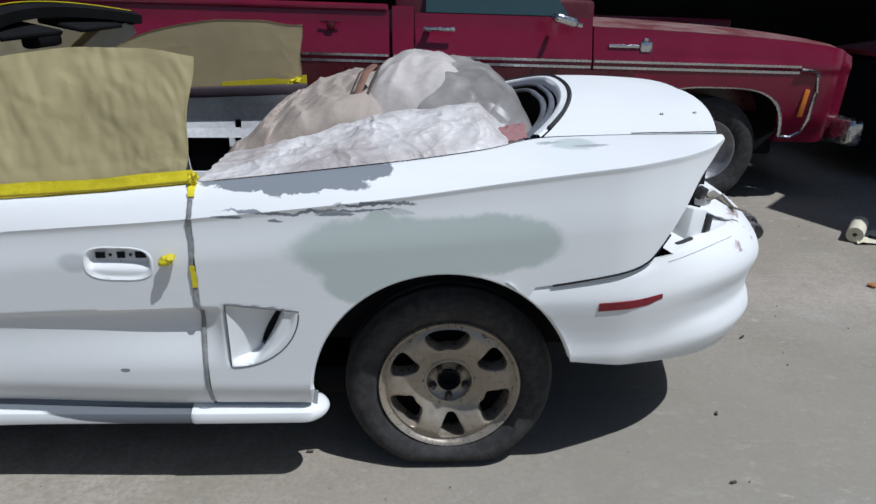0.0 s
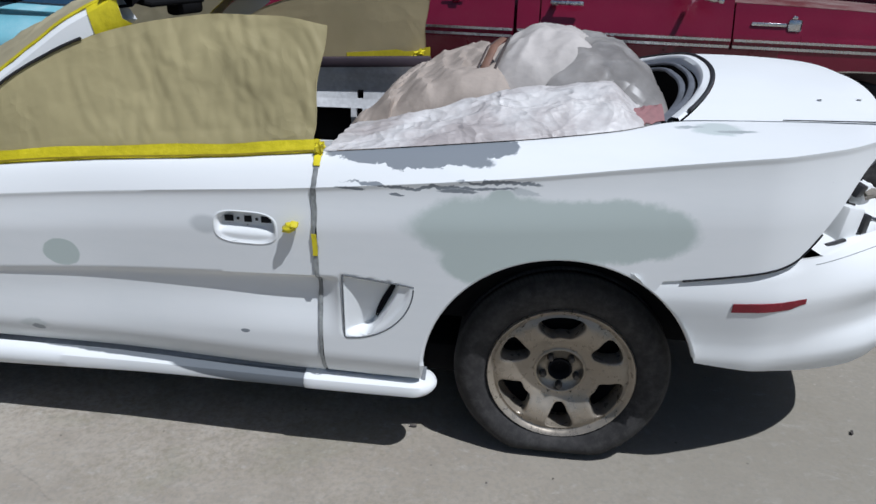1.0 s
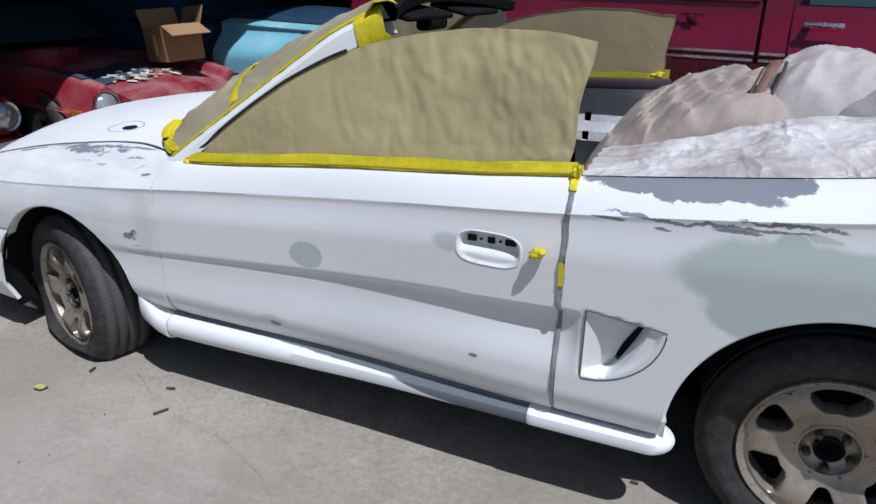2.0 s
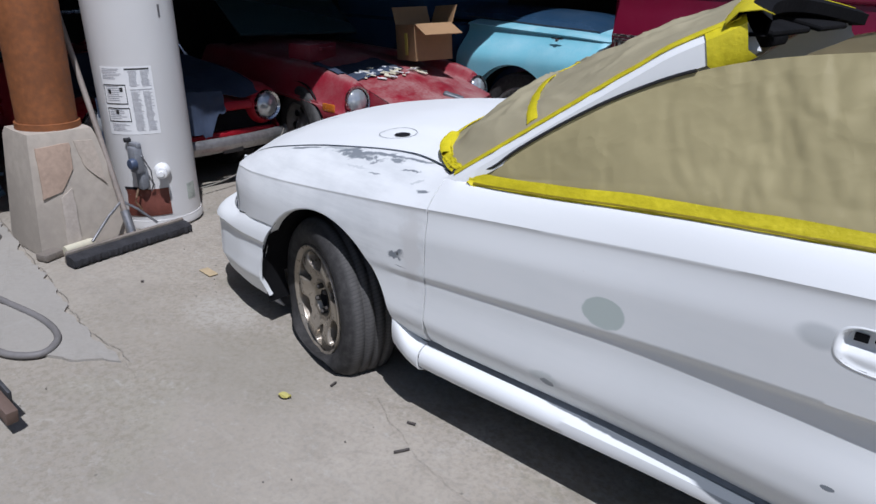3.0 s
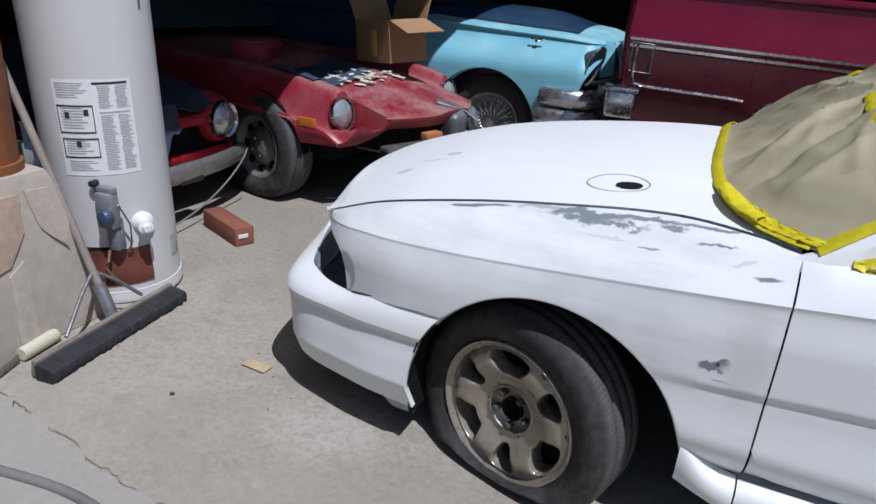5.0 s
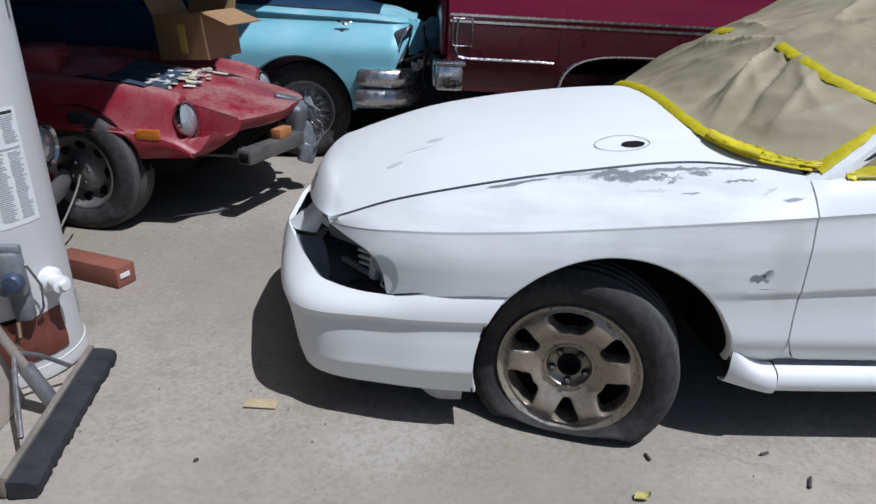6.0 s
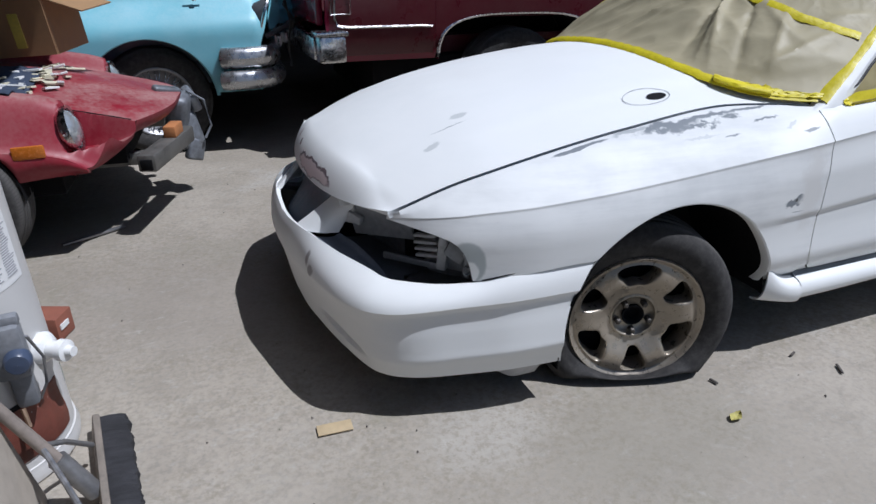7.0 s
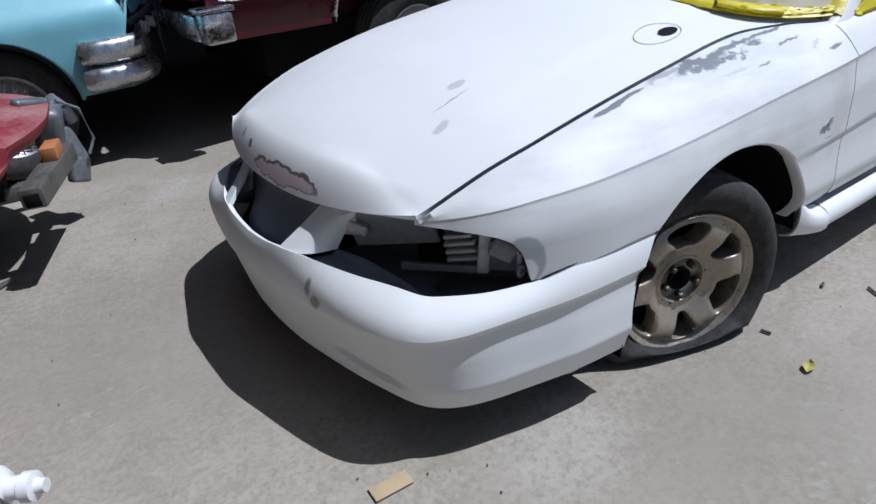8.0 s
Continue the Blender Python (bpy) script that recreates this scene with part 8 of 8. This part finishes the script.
# ---- loose things on the concrete ----
def smooth_path(pts, n=10):
    out = []
    ps = [Vector(p) for p in pts]
    for i in range(len(ps) - 1):
        a, b, c2, d = ps[max(i - 1, 0)], ps[i], ps[i + 1], ps[min(i + 2, len(ps) - 1)]
        for k in range(n):
            t = k / n
            out.append(0.5 * ((2 * b) + (c2 - a) * t + (2 * a - 5 * b + 4 * c2 - d) * t * t + (3 * b - a - 3 * c2 + d) * t ** 3))
    return out + [ps[-1]]


hz = 0.013
hose_pts = [(-4.7, -0.66, hz), (-4.04, -0.57, hz), (-3.8, -0.53, hz), (-3.53, -0.49, hz), (-3.34, -0.51, hz), (-3.26, -0.60, hz), (-3.36, -0.69, hz), (-3.58, -0.71, hz), (-3.85, -0.64, hz), (-4.2, -0.60, hz + 0.024), (-4.6, -0.62, hz), (-5.2, -0.60, hz)]
tagged(part("hose", tube(smooth_path(hose_pts), 0.0135, 10), HOSE), "grey rubber hose looped on the concrete", "hose")
hose2 = [(-5.3, -0.20, hz), (-4.84, -0.30, hz), (-4.66, -0.27, hz), (-4.56, -0.34, hz), (-4.55, -0.42, hz), (-4.75, -0.44, hz), (-5.3, -0.40, hz)]
tagged(part("hose", tube(smooth_path(hose2), 0.0135, 10), HOSE), "grey hose end curling by the plinth", "hose")


def brick(place, turn, size, mat, label):
    bm = box(size, place, turn, 0.004)
    return tagged(part("brick", bm, mat), label, "brick")


brick((-4.42, 1.16, 0.045), (0, 0, -23), (0.36, 0.10, 0.09), BRICKRED, "long red-brown brick lying on the concrete")
tagged(part("label_tag", box((0.004, 0.05, 0.02), Vector((-4.42, 1.16, 0.05)) + Matrix.Rotation(radians(-23), 3, "Z") @ Vector((0.183, -0.01, 0)), (0, 0, -23)), LABELWHITE), "small white tag on the brick end", "tag")
tagged(part("metal_stick", box((0.30, 0.022, 0.012), (-4.22, 2.02, 0.007), (0, 0, 28), 0.003), STEEL), "thin metal strip lying on the concrete", "metal strip")
tagged(part("paper_scrap", box((0.10, 0.045, 0.004), (-3.50, 0.235, 0.004), (0, 0, -4), 0.001), PALEWOOD), "pale brown paper scrap on the concrete", "scrap")


def leaf(place, size, turn):
    rows = [[Vector((size * (s - 0.5), size * 0.30 * w * math.sin(s * math.pi) ** 0.7, 0.003 + 0.006 * abs(w) * (0.4 + s) + 0.004 * math.sin(s * 7))) for s in span(0, 1, 10)] for w in span(-1, 1, 7)]
    return tagged(part("leaf", moved(grid(rows), Matrix.Translation(place) @ pose(0, 0, 0, 0, 0, turn)), LEAFM), "dry curled yellow leaf on the concrete", "leaf")


DEBRIS = simple("grey_brown_debris", (0.07, 0.06, 0.055), 0.8, vary=0.4)
leaf((-2.415, -0.16, 0.0), 0.052, 20)
for x, y, L, t in ((-1.93, -0.10, 0.05, 60), (-2.0, 0.02, 0.03, 20), (-3.62, -0.03, 0.014, 40), (0.85, 0.0, 0.02, 10), (0.95, 0.35, 0.02, 70), (-2.35, 0.0, 0.03, 100), (1.3, 0.9, 0.03, 40), (-0.436, 0.18, 0.022, 0)):
    tagged(part("debris", box((L, 0.008, 0.006), (x, y, 0.004), (0, 0, t), 0.002), DEBRIS), "small dark bit of debris on concrete", "debris", "debris")
rng = random.Random(11)
verts, faces = [], []
for i in range(420):
    x, y = rng.uniform(-5, 3), rng.uniform(-1.6, 2.6)
    s = rng.uniform(0.0015, 0.005)
    n = len(verts)
    verts += [Vector((x + s * a, y + s * b, z * s)) for a, b, z in ((1, 0, 0), (-0.6, 0.9, 0), (-0.5, -0.8, 0), (0, 0.1, 1.3))]
    faces += [(n, n + 1, n + 3), (n + 1, n + 2, n + 3), (n + 2, n, n + 3)]
tagged(part("grit", (verts, faces), simple("grit_grey", (0.18, 0.16, 0.14), 0.9), smooth=False), "loose grit scattered on the concrete", "grit", kind="stuff")

# old concrete patch with its broken edge
edge = [(-7.5, 0.10), (-5.17, -0.15), (-4.60, -0.22), (-4.24, -0.28), (-4.02, -0.30), (-3.83, -0.335), (-3.70, -0.35), (-3.55, -0.385), (-3.40, -0.40), (-3.24, -0.415), (-3.12, -0.40), (-3.01, -0.412), (-3.06, -0.46), (-3.20, -0.555), (-3.45, -0.75), (-3.7, -1.2), (-4.2, -3.0), (-7.5, -3.0)]
fine = []
for (ax, ay), (bx, by) in zip(edge, edge[1:]):
    k = max(1, int(math.hypot(bx - ax, by - ay) / 0.025)) if -5.2 < ax < -3.0 and ay > -0.8 else 1
    for i in range(k):
        f = i / k
        x, y = ax + (bx - ax) * f, ay + (by - ay) * f
        j = 0.024 if k > 1 else 0
        j += 0.018 * noise.noise(Vector((x * 45, y * 45, 3))) if k > 1 else 0
        fine.append((x + j * noise.noise(Vector((x * 14, y * 14, 1))), y + j * noise.noise(Vector((x * 14, y * 14, 6)))))
bm = bmesh.new()
topv = [bm.verts.new((x, y, 0.008 - 0.006 * step(x, -3.3, -3.0) if y > -0.7 else 0.001)) for x, y in fine]
botv = [bm.verts.new((x, y, -0.02)) for x, y in fine]
bm.faces.new(topv)
for i in range(len(fine)):
    k = (i + 1) % len(fine)
    bm.faces.new((topv[i], botv[i], botv[k], topv[k]))
bmesh.ops.recalc_face_normals(bm, faces=bm.faces[:])
tagged(part("pavement_patch", bm, concrete("older_grey_concrete", 0.55), smooth=False), "older concrete patch with a broken edge", "pavement", kind="structure")


def crack(pts, width, name="crack"):
    path = smooth_path([(x, y, 0) for x, y in pts], 30)
    rows = []
    for i, p in enumerate(path):
        d = (path[min(i + 1, len(path) - 1)] - path[max(i - 1, 0)]).normalized()
        s = Vector((-d.y, d.x, 0))
        j = 0.012 * noise.noise(Vector((p.x * 11, p.y * 11, 3))) + 0.007 * noise.noise(Vector((p.x * 40, p.y * 40, 4)))
        w = width * (0.5 + 0.6 * abs(noise.noise(Vector((p.x * 5, p.y * 5, 8)))))
        rows.append([p + s * (j - w) + Vector((0, 0, 0.0035)), p + s * (j + w) + Vector((0, 0, 0.0035))])
    return tagged(part(name, grid(rows), simple("crack_dark", (0.25, 0.22, 0.185), 0.95, vary=0.4, scale=30)), "thin dark crack in the concrete", "crack", kind="structure")


crack([(-3.01, -0.41), (-2.97, -0.42), (-2.92, -0.425), (-2.88, -0.44)], 0.0008)
crack([(-2.2, 0.05), (-1.9, -0.08), (-1.6, -0.15), (-1.35, -0.28)], 0.0006)
crack([(x, y + 0.012) for x, y in edge[1:12]], 0.0022)

# steel trestle at the yard's edge
tres = thing("steel_trestle", (-3.2, -0.9, 0), "low rusty angle-iron trestle standing on the concrete", "trestle")
part("rail", box((0.75, 0.035, 0.05), (-3.20, -0.86, 0.155), (0, 14, 4), 0.004), simple("rusty_angle_iron", (0.14, 0.095, 0.075), 0.75, 0.2, vary=0.4, scale=16), tres)
part("rail", box((0.62, 0.012, 0.06), (-3.20, -0.835, 0.165), (0, 14, 4), 0.003), simple("dark_angle_iron", (0.07, 0.07, 0.075), 0.6, 0.3, vary=0.4), tres)
part("leg", box((0.03, 0.03, 0.26), (-3.50, -0.90, 0.12), (0, 0, 0), 0.003), BLUEMETAL, tres)
part("leg", box((0.36, 0.025, 0.03), (-3.22, -0.93, 0.05), (0, 0, 20), 0.003), simple("blue_grey_steel", (0.08, 0.09, 0.12), 0.5, 0.3), tres)
part("stay", tube([(-3.62, -1.0, 0.05), (-3.05, -0.88, 0.06)], 0.008, 6), RUSTRED, tres)

# pile of blue metal racks and tyres in the shade
rack = thing("metal_rack", (-5.55, -0.10, 0), "heap of pale blue curved metal racks in the shade", "metal rack")
for k in range(9):
    pth = [(-5.30 - 0.05 * k, -0.02 - 0.045 * k + 0.02 * s, 0.03 + 0.66 * s - 0.10 * s * s) for s in span(0, 1, 6)]
    pth = [(x - 0.30 * (z / 0.4) ** 1.5, y - 0.10 * (z / 0.4), z) for x, y, z in pth]
    part("slat", tube(pth, 0.016, 6, flat=2.2), BLUEMETAL, rack)
for z in (0.15, 0.36):
    part("crossbar", tube([(-5.30 - 0.30 * (z / 0.4) ** 1.5 + 0.01, 0.02, z), (-5.75 - 0.30 * (z / 0.4) ** 1.5, -0.45, z)], 0.012, 6), BLUEMETAL, rack)


def loose_tyre(place, turn):
    prof = [(0.19, 0.02), (0.22, -0.004), (0.27, -0.012), (0.305, 0.01), (0.315, 0.04), (0.308, 0.06), (0.315, 0.08), (0.308, 0.10), (0.315, 0.12), (0.315, 0.15), (0.305, 0.18), (0.27, 0.20), (0.22, 0.19), (0.19, 0.17)]
    t = tagged(part("tyre", moved(lathe(prof, 48), Matrix.Translation(place) @ pose(0, 0, 0, *turn)), RUBBER), "worn black tyre stacked in the shade", "tyre", "stacked tyres")
    return t


loose_tyre((-6.05, -0.35, 0.35), (4, 10, 0))
loose_tyre((-6.15, -0.40, 0.56), (-5, 6, 0))
loose_tyre((-6.05, -0.35, 0.012), (0, 0, 0))
loose_tyre((-6.05, -0.35, 0.18), (0, 0, 0))
wreck = thing("car_shell", (-6.3, 0.15, 0), "red car fender standing in the dark behind the post", "car part")
part("fender_shell", grid([[Vector((-6.15 - 0.5 * s, -0.10 + 0.35 * s + 0.12 * math.sin(q * 2.6), 0.02 + 0.98 * q - 0.25 * s * s)) for s in span(0, 1, 14)] for q in span(0, 1, 14)], 0.02, (-1, 0, 0)), RED2, wreck)
part("fender_trim", tube([(-6.12, 0.0 + 0.1 * s, 0.75 - 0.4 * s) for s in span(0, 1, 6)], 0.012, 6), CHROME, wreck)

# things by the truck's nose
roll = tagged(part("paper_roll", moved(lathe([(0.012, -0.14), (0.045, -0.14), (0.048, -0.13), (0.048, 0.13), (0.045, 0.14), (0.012, 0.14), (0.012, -0.14)], 24), Matrix.Translation((2.60, 2.16, 0.048)) @ pose(0, 0, 0, 90, 0, -38)), CREAM), "cream roll of masking paper on the concrete", "paper roll")
rng = random.Random(5)
for i in range(7):
    x, y, s = 2.72 + rng.uniform(-0.15, 0.35), 2.05 + rng.uniform(-0.12, 0.15), rng.uniform(0.06, 0.14)
    rows = [[Vector((x + s * (u - 0.5), y + s * 0.7 * (v - 0.5), 0.006 + 0.03 * abs(noise.noise(Vector((u * 3 + i, v * 3, 2)))))) for u in span(0, 1, 6)] for v in span(0, 1, 6)]
    tagged(part("paper_scrap", grid(rows), SCRAP if i % 2 else CREAM), "crumpled yellow masking scrap on the concrete", "scrap", "masking scraps")
tagged(part("plastic_bit", box((0.05, 0.04, 0.01), (2.22, 1.42, 0.006), (0, 0, 30), 0.003), ORANGE), "small orange bit on the concrete", "debris")
jack = thing("floor_jack", (1.75, 2.2, 0), "small floor jack with caster wheels behind the bumper", "jack")
part("jack_frame", join(box((0.50, 0.05, 0.04), (1.70, 2.20, 0.09), (0, 0, -20), 0.008), box((0.50, 0.05, 0.04), (1.75, 2.35, 0.09), (0, 0, -20), 0.008), box((0.10, 0.20, 0.05), (1.52, 2.33, 0.10), (0, 0, -20), 0.01)), STEEL, jack)
part("jack_pad", box((0.24, 0.20, 0.05), (1.72, 2.28, 0.135), (0, 0, -20), 0.02), simple("brown_pad", (0.24, 0.17, 0.13), 0.85, vary=0.5, scale=20, bump=0.3), jack, "brown padded top")
for x, y in ((1.94, 2.12), (1.98, 2.27)):
    part("caster", moved(lathe([(0.001, -0.02), (0.045, -0.02), (0.05, -0.012), (0.05, 0.012), (0.045, 0.02), (0.001, 0.02)], 20), Matrix.Translation((x, y, 0.05)) @ pose(0, 0, 0, 90, 0, -20)), RUBBER, jack)

car2 = thing("parked_car", (4.4, 3.9, 0), "red-hooded car, black below, parked past the truck", "car")
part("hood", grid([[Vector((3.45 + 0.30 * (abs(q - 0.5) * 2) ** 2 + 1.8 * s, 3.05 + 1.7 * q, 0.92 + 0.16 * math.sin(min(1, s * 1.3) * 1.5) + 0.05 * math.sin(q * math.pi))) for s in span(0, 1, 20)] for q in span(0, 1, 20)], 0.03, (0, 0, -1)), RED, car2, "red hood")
# everything below the red hood is coloured plain black
part("front_face", grid([[Vector((3.43 + 0.30 * (abs(q - 0.5) * 2) ** 2 - 0.03 * math.sin(z * 5), 3.05 + 1.7 * q, z)) for q in span(0, 1, 20)] for z in span(0.22, 0.90, 8)], 0.03, (1, 0, 0)), BLACK, car2)
part("body_side", join(box((1.7, 0.08, 0.62), (4.55, 3.12, 0.60), bevel=0.03), box((1.6, 1.6, 0.5), (4.5, 3.9, 0.55))), BLACK, car2)
road_wheel(car2, (4.15, 3.10, 0.31), 0.31, 0.19, 0.19, STEEL)

# ---- sheds round the yard, partly added for shade ----
def slab(points, z, thick):
    bm = bmesh.new()
    f = bm.faces.new([bm.verts.new((x, y, z)) for x, y in points])
    r = bmesh.ops.extrude_face_region(bm, geom=[f])
    bmesh.ops.translate(bm, verts=[e for e in r["geom"] if isinstance(e, bmesh.types.BMVert)], vec=(0, 0, thick))
    bmesh.ops.recalc_face_normals(bm, faces=bm.faces[:])
    return bm


# roof out of view; its outline follows the shade wanted on cars and ground
tagged(part("ceiling", slab([(-4.13, -2.2), (-3.33, 3.8), (-3.28, 3.95), (8.5, 3.95), (8.5, 10), (-10, 10), (-10, -2.2)], 2.70, 0.12), DARKWALL, smooth=False), "unseen shed roof drawn to shade the parked cars", "roof", kind="structure")
# added walls close the shed; their near-black colour stands for its unlit depth
tagged(part("wall_west", box((0.15, 12.4, 2.7), (-9.9, 3.9, 1.35)), DARKWALL), "near-black wall standing for the shed's dark depth", "wall", kind="structure")
tagged(part("wall_north", box((18.3, 0.15, 2.7), (-0.7, 9.9, 1.35)), DARKWALL), "near-black wall standing for the shed's dark depth", "wall", kind="structure")
tagged(part("wall_south", box((5.7, 0.15, 2.7), (-7.0, -2.1, 1.35)), DARKWALL), "unseen near-black wall added to close off the shed", "wall", kind="structure")
tagged(part("wall_east", box((0.15, 4.3, 2.7), (8.4, 7.8, 1.35)), DARKWALL), "unseen near-black wall added to close off the shed", "wall", kind="structure")
# unseen slab and its column, added only to cast shade beside the truck's nose
tagged(part("shade_slab_east", slab([(3.53, 1.91), (4.3, 0.2), (9, 0.2), (9, 4.45), (4.2, 4.45), (3.9, 2.3)], 2.70, 0.12), DARKWALL, smooth=False), "unseen slab added to shade the yard's far corner", "roof", kind="structure")
tagged(part("slab_column", box((0.14, 0.14, 2.7), (6.2, 0.5, 1.35)), RUST), "added steel column under the unseen slab", "column", kind="structure")
